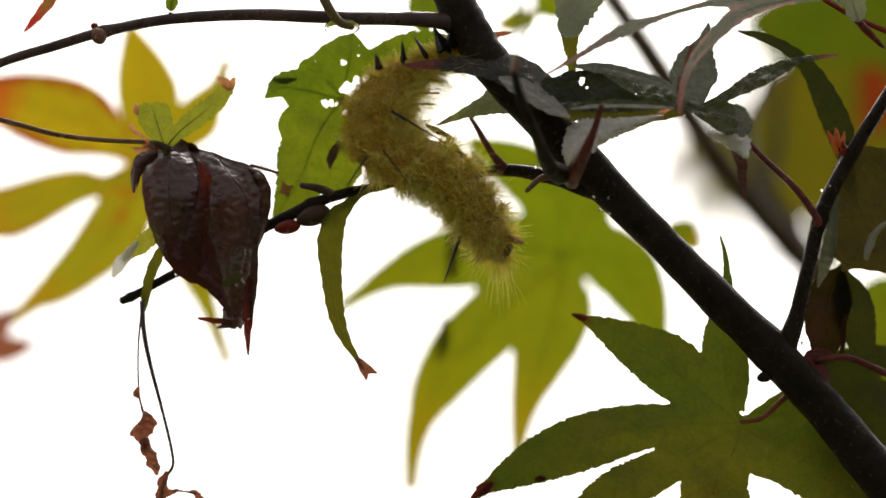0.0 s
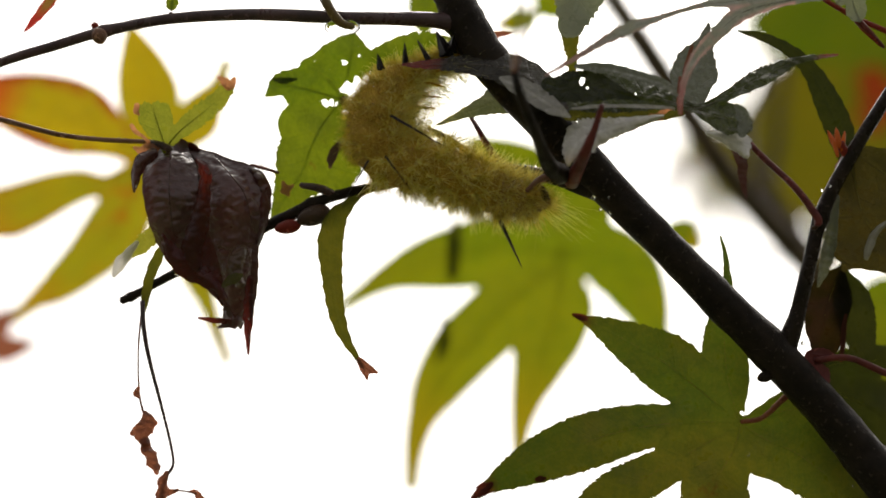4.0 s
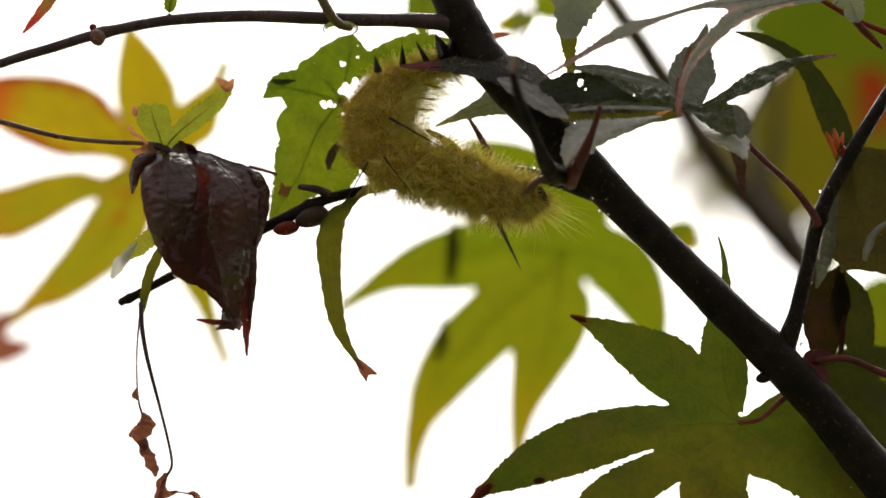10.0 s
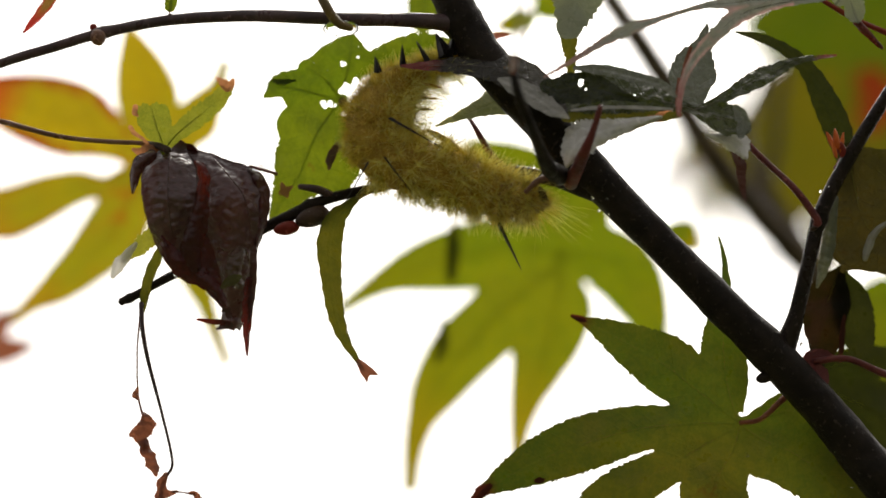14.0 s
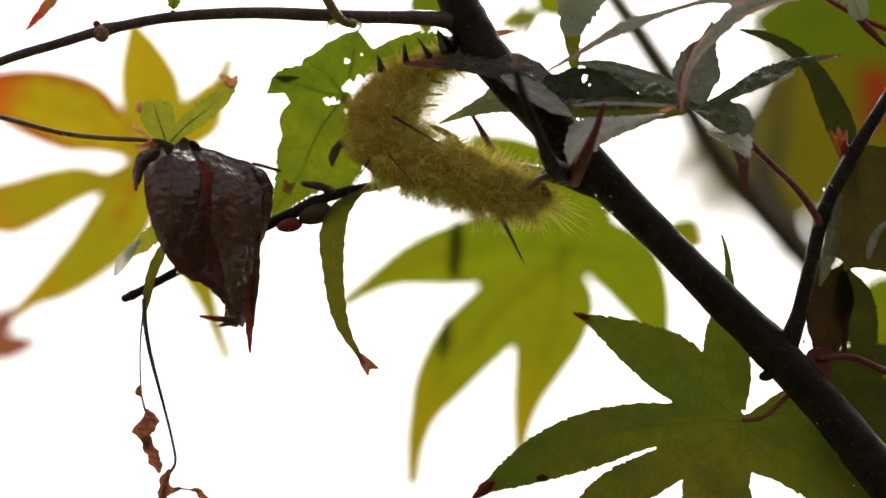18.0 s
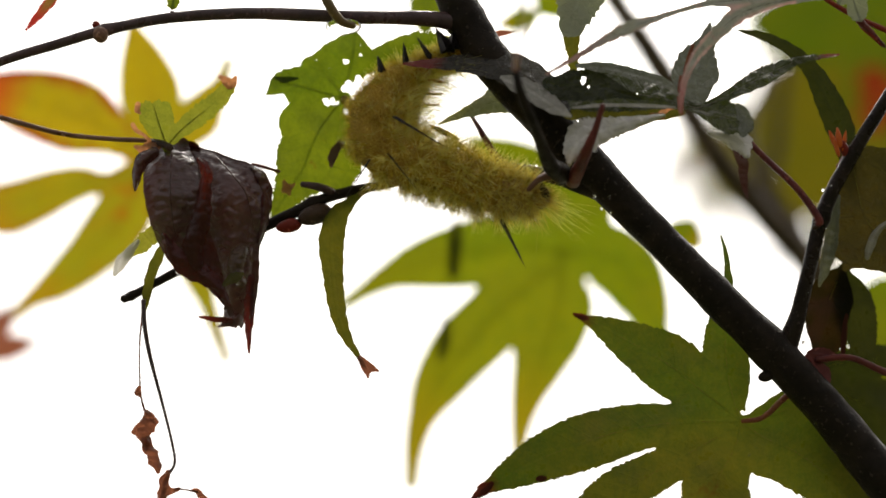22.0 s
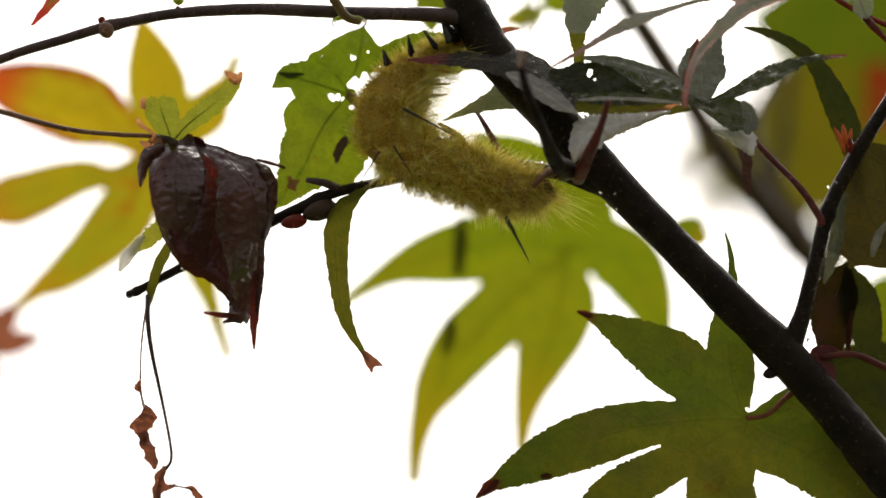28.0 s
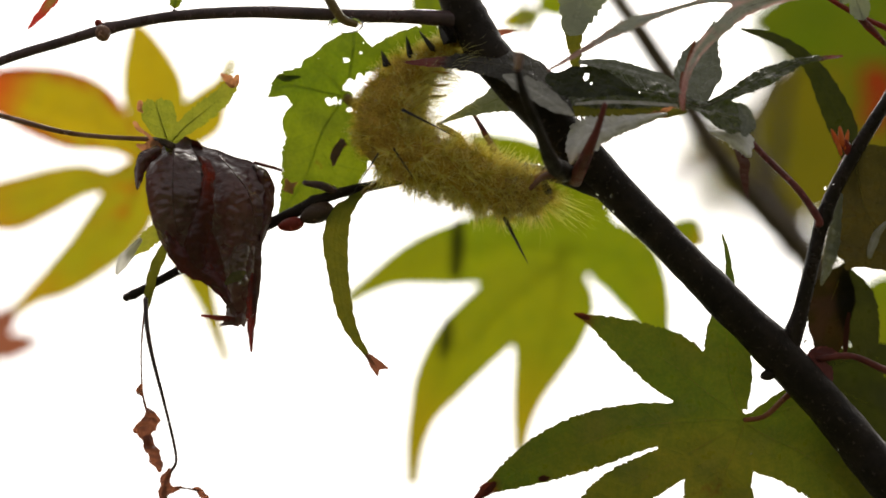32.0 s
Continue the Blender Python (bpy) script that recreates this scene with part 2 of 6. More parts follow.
RED_FAR = leaf_material("red_leaf", (0.24, 0.022, 0.005), (0.20, 0.05, 0.006), (0.189, 0.0236, 0.0118), (0.472, 0.0354, 0.0118), tip_at=1.2)
OLIVE_FAR = leaf_material("olive_leaf", (0.150, 0.120, 0.005), (0.120, 0.105, 0.0042), (0.0944, 0.0885, 0.0142), (0.295, 0.177, 0.0118), tip_at=1.2)
DRIED = leaf_material("dried_leaf", (0.354, 0.112, 0.0531), (0.212, 0.0708, 0.0354), (0.189, 0.0767, 0.0531), (0.0708, 0.0236, 0.0142), rough=0.45)

GREEN_HANG = leaf_material("olive_green_leaf", (0.085, 0.10, 0.007), (0.12, 0.105, 0.008), (0.05, 0.065, 0.0142), (0.118, 0.06, 0.02), tip_at=1.0, vein=0.1)
GREEN_DIM = leaf_material("dim_yellow_green_leaf", (0.055, 0.06, 0.006), (0.10, 0.085, 0.008), (0.12, 0.11, 0.05), (0.3, 0.15, 0.03), rough=0.24, share=0.5, tip_at=1.2)
RED_TIP = leaf_material("red_green_leaf_tip", (0.30, 0.10, 0.03), (0.26, 0.16, 0.03), (0.12, 0.05, 0.02), (0.34, 0.03, 0.02), tip_at=0.55, tip_soft=0.3, rim=(0.36, 0.03, 0.025), rim_at=0.5)
DRIED_DARK = leaf_material("dark_dried_leaf", (0.16, 0.03, 0.012), (0.09, 0.02, 0.01), (0.06, 0.02, 0.015), (0.05, 0.02, 0.012), rough=0.45)


def dead_material(name, dark, light, glow, share, coat=0.6):
    k = Nodes(name)
    tone = k.step(k.noise(70, 4), 0.3, 0.7)
    crease = k.noise(330, 5, 0.6)
    skin = k.mix(tone, dark, light)
    folds = k.n.new("ShaderNodeMapping")
    folds.inputs["Scale"].default_value = (1.0, 1.0, 1.5)
    folds.inputs["Rotation"].default_value = (0.3, 0.9, 0.4)
    k.l.new(k.coords(), folds.inputs["Vector"])
    relief = k.bump(k.math("ADD", k.math("MULTIPLY", crease, 0.25), k.math("MULTIPLY", k.math("ABSOLUTE", k.math("SUBTRACT", k.noise(190, 3, 0.5, folds.outputs[0]), 0.5)), 1.6)), 0.85, 0.0013)
    front = k.surface(skin, k.step(crease, 0.3, 0.7, 0.26, 0.45), relief, Specular_IOR_Level=0.5, Coat_Weight=coat, Coat_Roughness=0.11)
    return k.done(k.thin(k.mix(tone, tuple(c * 0.4 for c in glow), glow), share, front, relief))


DEAD = dead_material("dead_leaf_skin", (0.050, 0.018, 0.019), (0.112, 0.050, 0.049), (0.07, 0.007, 0.005), 0.12, 0.8)
DEAD_GLOW = dead_material("dead_leaf_red", (0.046, 0.008, 0.007), (0.080, 0.014, 0.010), (0.17, 0.015, 0.008), 0.40, 0.15)
DEAD_RED = dead_material("dead_leaf_inside", (0.044, 0.011, 0.010), (0.075, 0.018, 0.015), (0.05, 0.006, 0.004), 0.12)
DEAD_BROWN = dead_material("dead_leaf_pocket", (0.075, 0.035, 0.02), (0.13, 0.07, 0.04), (0.12, 0.05, 0.02), 0.2)
PAPERY = leaf_material("bleached_leaf", (0.732, 0.708, 0.614), (0.59, 0.566, 0.496), (0.649, 0.637, 0.566), (0.59, 0.543, 0.472), share=0.5)
EDGE = leaf_material("bitten_edge", (0.55, 0.25, 0.10), (0.42, 0.16, 0.06), (0.36, 0.19, 0.11), (0.40, 0.16, 0.08), share=0.6)
k = Nodes("leaf_rib")
RIB = k.done(k.thin((0.20, 0.20, 0.015), 0.85, k.surface(k.mix(k.step(k.noise(300, 3), 0.3, 0.7), (0.05, 0.05, 0.012), (0.08, 0.06, 0.015)), 0.4)))

k = Nodes("yellow_leaf_rib")
RIB_YELLOW = k.done(k.thin((0.34, 0.24, 0.01), 0.8, k.surface(k.mix(k.step(k.noise(300, 3), 0.3, 0.7), (0.16, 0.12, 0.015), (0.2, 0.13, 0.015)), 0.4)))
k = Nodes("dark_leaf_rib")
RIB_DARK = k.done(k.thin((0.15, 0.17, 0.010), 0.7, k.surface(k.mix(k.step(k.noise(300, 3), 0.3, 0.7), (0.03, 0.045, 0.01), (0.05, 0.06, 0.015)), 0.4)))
k = Nodes("red_leaf_rib")
RIB_RED = k.done(k.thin((0.10, 0.045, 0.010), 0.6, k.surface(k.mix(k.step(k.noise(300, 3), 0.3, 0.7), (0.07, 0.035, 0.012), (0.10, 0.06, 0.015)), 0.4)))
k = Nodes("grey_leaf_rib")
RIB_GREY = k.done(k.surface(k.mix(k.step(k.noise(300, 3), 0.3, 0.7), (0.12, 0.11, 0.09), (0.2, 0.17, 0.14)), 0.35))


def plain(name, colour, rough, bump_scale=400.0, vary=1.5, **more):
    k = Nodes(name)
    n = k.noise(bump_scale, 4)
    return k.done(k.surface(k.mix(k.step(n, 0.3, 0.7), colour, tuple(min(1, c * vary) for c in colour)), rough, k.bump(n, 0.4, 0.0003), **more))


def body_material(name, pale, deep):
    k = Nodes(name)
    n = k.step(k.noise(260, 4), 0.3, 0.7)
    skin = k.mix(n, pale, deep)
    return k.done(k.surface(skin, 0.6, k.bump(k.noise(700, 4), 0.6, 0.0003), Subsurface_Weight=0.15, Subsurface_Scale=0.003, Subsurface_Radius=(1.0, 0.8, 0.25)))


def hair_material(name, pale, olive, share):
    k = Nodes(name)
    tone = k.mix(k.step(k.noise(800, 3), 0.42, 0.58), pale, olive)
    front = k.surface(tone, 0.42, Specular_IOR_Level=0.3)
    return k.done(k.thin(tone, share, front))


SKIN = body_material("caterpillar_skin", (0.52, 0.34, 0.05), (0.34, 0.20, 0.03))
SKIN_TAIL = body_material("caterpillar_tail_skin", (0.52, 0.36, 0.13), (0.30, 0.19, 0.08))
HAIR = hair_material("pale_hair", (1.0, 0.95, 0.45), (0.66, 0.56, 0.14), 0.68)
HAIR_TAIL = hair_material("olive_hair", (0.95, 0.86, 0.42), (0.56, 0.44, 0.15), 0.66)
HAIR_UNDER = hair_material("olive_undercoat", (0.98, 0.84, 0.33), (0.68, 0.60, 0.18), 0.66)
HAIR_BRIGHT = hair_material("light_bristles", (1.0, 1.0, 0.62), (1.0, 0.95, 0.42), 0.6)
HAIR_DARK = plain("black_hair", (0.012, 0.009, 0.008), 0.4)
HEAD_SHELL = plain("black_head_shell", (0.014, 0.012, 0.011), 0.6, 900.0, Specular_IOR_Level=0.2)
CLASPER = plain("pink_brown_skin", (0.26, 0.10, 0.07), 0.5)
CLASPER_PALE = plain("amber_skin", (0.42, 0.22, 0.05), 0.4)
TAIL_SHELL = plain("brown_tail_shell", (0.07, 0.045, 0.03), 0.5)
k = Nodes("water")
WATER = k.done(k.surface((1.0, 1.0, 1.0), 0.0, None, Transmission_Weight=1.0, IOR=1.33))

k = Nodes("rough_grass")
WEEDS = k.done(k.surface(k.mix(k.step(k.noise(3.0, 6), 0.35, 0.65), (0.085, 0.10, 0.04), (0.15, 0.15, 0.075)), 0.9, k.bump(k.noise(40, 6), 0.7, 0.05)))


# ---- shapes ----
ORIGIN = {}
TILT = radians(20)
RIGHT, UPWARD, TOWARD = Vector((1, 0, 0)), Vector((0, -math.sin(TILT), math.cos(TILT))), Vector((0, -math.cos(TILT), -math.sin(TILT)))
FLAT = (RIGHT, UPWARD, TOWARD)
EYE = Vector((0, 0, 1.5))


def thing(name, place, label, category, group="", kind=""):
    ob = new(name)
    ob.empty_display_size = 0.005
    ob.location = place
    ORIGIN[ob.name] = Vector(place)
    return tagged(ob, label, category, group, kind)


def link_mesh(name, mesh, material, parent, label="", origin=None):
    """Links a mesh made in world metres as one part of a thing; its own origin may lie elsewhere."""
    ob = new(name, mesh)
    base = ORIGIN[parent.name] if parent else Vector((0, 0, 0))
    own = Vector(origin) if origin is not None else base
    mesh.transform(Matrix.Translation(-own))
    ob.location = own - base
    if parent:
        ob.parent = parent
    ORIGIN[ob.name] = own
    mesh.materials.append(material)
    for p in mesh.polygons:
        p.use_smooth = True
    if label:
        tagged(ob, label)
    return ob


def part(name, bm, material, parent, label="", origin=None):
    mesh = bpy.data.meshes.new(name)
    bmesh.ops.recalc_face_normals(bm, faces=bm.faces)
    bm.to_mesh(mesh)
    bm.free()
    return link_mesh(name, mesh, material, parent, label, origin)


def glide(points, steps=8):
    """Points on a smooth line through the given ones."""
    p = [Vector(q) for q in points]
    p = [2 * p[0] - p[1]] + p + [2 * p[-1] - p[-2]]
    out = []
    for i in range(1, len(p) - 2):
        for j in range(steps):
            t = j / steps
            a, b, c, d = p[i - 1:i + 3]
            out.append(0.5 * (2 * b + (c - a) * t + (2 * a - 5 * b + 4 * c - d) * t * t + (3 * b - a - 3 * c + d) * t ** 3))
    return out + [p[-2]]


def tube_into(bm, points, radii, sides=10, steps=6, rough=0.0, knots=(), seed=0):
    """A round tapering stem along a smooth line, with swollen knots and an uneven skin."""
    line = glide(points, steps)
    n = len(line)
    rad = np.interp(np.linspace(0, 1, n), np.linspace(0, 1, len(radii)), radii)
    side = None
    rings = []
    for i, q in enumerate(line):
        way = (line[min(i + 1, n - 1)] - line[max(i - 1, 0)]).normalized()
        if side is None:
            side = way.orthogonal().normalized()
        side = (side - way * side.dot(way)).normalized()
        up = way.cross(side)
        r = rad[i]
        for at, size, reach in knots:
            r *= 1 + size * math.exp(-(((i / (n - 1)) - at) / reach) ** 2)
        ring = []
        for s in range(sides):
            a = 2 * math.pi * s / sides
            out = side * math.cos(a) + up * math.sin(a)
            bumpy = 1 + rough * noise.noise((q + out * r) * 260 + Vector((seed, 0, 0))) + rough * 0.5 * noise.noise((q + out * r) * 800)
            ring.append(bm.verts.new(q + out * r * bumpy))
        rings.append(ring)
    for a, b in zip(rings, rings[1:]):
        for s in range(sides):
            bm.faces.new((a[s], a[(s + 1) % sides], b[(s + 1) % sides], b[s]))
    for ring, q, flip in ((rings[0], line[0] - (line[1] - line[0]).normalized() * rad[0] * 0.5, True), (rings[-1], line[-1] + (line[-1] - line[-2]).normalized() * rad[-1] * 0.6, False)):
        tip = bm.verts.new(q)
        for s in range(sides):
            bm.faces.new((ring[(s + 1) % sides], ring[s], tip) if flip else (ring[s], ring[(s + 1) % sides], tip))
    return bm


def tube(points, radii, **more):
    return tube_into(bmesh.new(), points, radii, **more)


def egg_into(bm, centre, along, length, width, rough=0.0, pointed=0.0, rings=10, sides=12):
    """A bud or bead: an egg along a direction, more or less pointed at its far end."""
    along = Vector(along).normalized()
    side = along.orthogonal().normalized()
    up = along.cross(side)
    rows = []
    for i in range(1, rings):
        a = math.pi * i / rings
        z, r = -math.cos(a) * length / 2, math.sin(a) * width / 2
        r *= 1 - pointed * (i / rings) ** 2
        row = []
        for s in range(sides):
            b = 2 * math.pi * s / sides
            q = Vector(centre) + along * z + (side * math.cos(b) + up * math.sin(b)) * r
            row.append(bm.verts.new(q + (q - Vector(centre)) * rough * noise.noise(q * 700)))
        rows.append(row)
    for a, b in zip(rows, rows[1:]):
        for s in range(sides):
            bm.faces.new((a[s], a[(s + 1) % sides], b[(s + 1) % sides], b[s]))
    lo, hi = bm.verts.new(Vector(centre) - along * length / 2), bm.verts.new(Vector(centre) + along * length / 2)
    for s in range(sides):
        bm.faces.new((rows[0][(s + 1) % sides], rows[0][s], lo))
        bm.faces.new((rows[-1][s], rows[-1][(s + 1) % sides], hi))
    return bm


def egg(*a, **b):
    return egg_into(bmesh.new(), *a, **b)


class Blade:
    """The sheet of a palmate leaf: lobes that spread from one point, with saw-toothed edges.
    A lobe is (tip, width, bend in degrees) and, where wanted, (lean of its widest place, cut: where its end is bitten off, blush: how far its end has turned, skew: how much fuller its anticlockwise side is, plain: 1 for a mere swelling of the edge with no rib)."""

    def __init__(self, centre, lobes, axes=FLAT, pitch=0.0010, saw=0.00022, holes=(), fold=0.12, wave=0.0006, sinus=1.0, rings=9, seed=1):
        self.c, self.axes = Vector(centre), axes
        self.fold, self.wave, self.seed, self.holes = fold, wave, seed, [(Vector(q), r) for q, r in holes]
        self.lobes = []
        for tip, width, bend, *rest in lobes:
            v = Vector(tip) - self.c
            a, b, h = (v.dot(x) for x in axes)
            lobe = {"angle": math.atan2(b, a), "length": math.hypot(a, b), "width": width, "bend": radians(bend), "rise": h,
                    "lean": rest[0] if rest else 0.42, "cut": rest[1] if len(rest) > 1 else 1.0, "blush": rest[2] if len(rest) > 2 else 1.0, "skew": rest[3] if len(rest) > 3 else 0.0, "plain": rest[4] if len(rest) > 4 else 0}
            lobe["bend"] *= 0.4
            lobe["angle"] -= lobe["bend"]
            self.lobes.append(lobe)
        self.lobes.sort(key=lambda o: o["angle"])
        rnd = random.Random(seed)
        edge = []
        count = len(self.lobes)
        gaps = [((self.lobes[(i + 1) % count]["angle"] - o["angle"]) % (2 * math.pi)) or 2 * math.pi for i, o in enumerate(self.lobes)]
        reach = []
        for i, o in enumerate(self.lobes):
            p = self.lobes[(i + 1) % count]
            half = min(gaps[i] / 2, radians(62))
            reach.append(min(self.where(o, half, 1), self.where(p, half, -1)) * sinus)
        for i, o in enumerate(self.lobes):
            before, after = gaps[i - 1], gaps[i]
            rows = []
            for sign, gap, far in ((-1, before, reach[i - 1]), (1, after, reach[i])):
                half = min(gap / 2, radians(62))
                pts = []
                n = 3 * max(6, round(o["length"] / pitch))
                bite = 1.0
                for j in range(n + 1):
                    x = j / n
                    s = x * o["length"]
                    w = self.half_width(o, x) * (1 + sign * o["skew"])
                    ang = math.atan2(w, s) if s > 0 else math.pi
                    if ang >= half or math.hypot(s, w) < far:
                        continue
                    if j % 3 == 0:
                        bite = rnd.uniform(0.05, 1.6)
                    depth = saw * min(1, w / 0.0015, x * 5) * bite
                    x = min(1.0, x + rnd.uniform(-0.35, 0.35) / n)
                    ds, dw = depth * (0.9, 0.2, -0.2)[j % 3], max(-w, depth * (1.0, 0.25, -0.35)[j % 3])
                    if x > o["cut"]:
                        s = o["length"] * (o["cut"] + 0.05 * noise.noise(Vector((w * 900, seed, i))))
                        ds, dw = 0.0, 0.0
                    pts.append((s, sign * w, ds, sign * dw))
                if gap > radians(150):
                    pts = [(far * 0.35 * math.cos(half * 1.25), sign * far * 0.35 * math.sin(half * 1.25), 0.0, 0.0)] + pts
                rows.append((pts, half, far))
            (low, half_l, far_l), (high, half_h, far_h) = rows
            edge += [(i, *e) for e in low]
            edge += [(i, *e) for e in reversed(high)]
            if gaps[i] <= radians(150):
                edge.append((i, far_h * math.cos(half_h), far_h * math.sin(half_h), 0.0, 0.0))
        self.edge, self.rings, self.gaps = edge, rings, gaps

    @staticmethod
    def half_width(o, x):
        lean = o["lean"]
        k = 0.8
        e = k * (1 - lean) / lean
        top = lean ** k * (1 - lean) ** e
        return o["width"] / 2 * (max(x, 0) ** k * max(1 - x, 0) ** e) / top

    def where(self, o, half, sign):
        """How far from the centre a lobe's edge crosses the line to its neighbour."""
        for j in range(1, 200):
            x = j / 200
            w = self.half_width(o, x) * (1 + sign * o["skew"])
            if math.atan2(w, x * o["length"]) < half:
                return math.hypot(x * o["length"], w)
        return o["length"] * 0.97

    def spot(self, i, s, w, lift=0.0):
        """The place in the world of a point s along and w across lobe i."""
        o = self.lobes[i]
        r = math.hypot(s, w)
        t = min(1.2, r / o["length"])
        ang = o["angle"] + math.atan2(w, s) + o["bend"] * t ** 1.5
        gap, nb = (self.gaps[i], self.lobes[(i + 1) % len(self.lobes)]) if w > 0 else (self.gaps[i - 1], self.lobes[i - 1])
        u = 0.5 * min(1.0, abs(math.atan2(w, s)) / (gap / 2)) if gap < radians(150) and s > 0 else 0.0
        h = r * r * ((1 - u) * o["rise"] / o["length"] ** 2 + u * nb["rise"] / nb["length"] ** 2)
        h -= (0.0 if o["plain"] else self.fold) * abs(w) * min(1, s / o["length"] * 3)
        a, b = r * math.cos(ang), r * math.sin(ang)
        q = self.c + self.axes[0] * a + self.axes[1] * b
        h += self.wave * noise.noise(q * 130 + Vector((self.seed, 0, 0))) * min(1, t * 3) + lift
        return q + self.axes[2] * h

    def mesh(self, name):
        verts, faces, tags, blush = [self.c.copy()], [], [(0.0, 0.0, 0.0)], [0.0]
        rim = [0.0]
        n = len(self.edge)
        for k in range(1, self.rings + 1):
            f = (k / self.rings) ** 0.85
            for i, s, w, ds, dw in self.edge:
                if k == self.rings:
                    s, w = s + ds, w + dw
                verts.append(self.spot(i, s * f, w * f))
                blush.append(self.lobes[i]["blush"])
                rim.append(f)
                tags.append((3.0 if self.lobes[i]["plain"] else abs(w) * f * 1000, s * f * 1000, s * f / self.lobes[i]["length"]))
        for e in range(n):
            faces.append((0, 1 + e, 1 + (e + 1) % n))
        for k in range(self.rings - 1):
            for e in range(n):
                a, b = 1 + k * n + e, 1 + k * n + (e + 1) % n
                faces.append((a, a + n, b + n, b))
        for q, r in self.holes:
            faces = [f for f in faces if (sum((verts[v] for v in f), Vector()) / len(f) - q).length > r * (1 + 0.3 * noise.noise(verts[f[0]] * 900))]
        mesh = bpy.data.meshes.new(name)
        mesh.from_pydata(verts, [], faces)
        at = mesh.attributes.new("blade", "FLOAT_VECTOR", "POINT")
        at.data.foreach_set("vector", np.array(tags, dtype=np.float32).ravel())
        at = mesh.attributes.new("blush", "FLOAT", "POINT")
        at.data.foreach_set("value", np.array(blush, dtype=np.float32))
        at = mesh.attributes.new("rim", "FLOAT", "POINT")
        at.data.foreach_set("value", np.array(rim, dtype=np.float32))
        return mesh

    def midrib(self, i, radius, upto=0.93):
        o = self.lobes[i]
        last = min(upto, o["cut"] - 0.04)
        pts = [self.spot(i, o["length"] * last * j / 6, 0.0, -radius * 0.4) for j in range(7)]
        return tube(pts, [radius, radius * 0.75, radius * 0.25], sides=6, steps=3)


def maple_leaf(label, centre, lobes, material, stalk=None, stalk_radius=0.0006, stalk_material=None, ribs=True, category="maple leaf", rib_material=None, name="maple_leaf", rib=0.00003, pivot=None, **more):
    """A leaf: blade, one midrib for each lobe, and its stalk."""
    blade = Blade(centre, lobes, **more)
    ob = thing(name, pivot if pivot else (stalk[-1] if stalk else centre), label, category, "maple leaves")
    link_mesh("blade", blade.mesh("blade"), material, ob)
    if ribs:
        for i in range(len(blade.lobes)):
            if blade.lobes[i]["plain"]:
                continue
            part("midrib", blade.midrib(i, rib), rib_material or RIB, ob)
    if stalk:
        part("stalk", tube([centre] + list(stalk), [stalk_radius * 0.85, stalk_radius, stalk_radius * 1.3], sides=8), stalk_material or STALK, ob)
    return ob


def lobe(path, blush=0.0, fold=0.1, bulge=0.0, roll=0.0, flat=False, saw=1.0, rib=True):
    """One lobe of a sheet. path: (across, up, half width and, where wanted, height towards the lens) in mm at places from its root to its tip; flat: bitten straight off at its end."""
    return {"path": [(*p, 0.0)[:4] for p in path], "blush": blush, "fold": fold, "bulge": bulge, "roll": roll, "flat": flat, "saw": saw, "rib": rib}


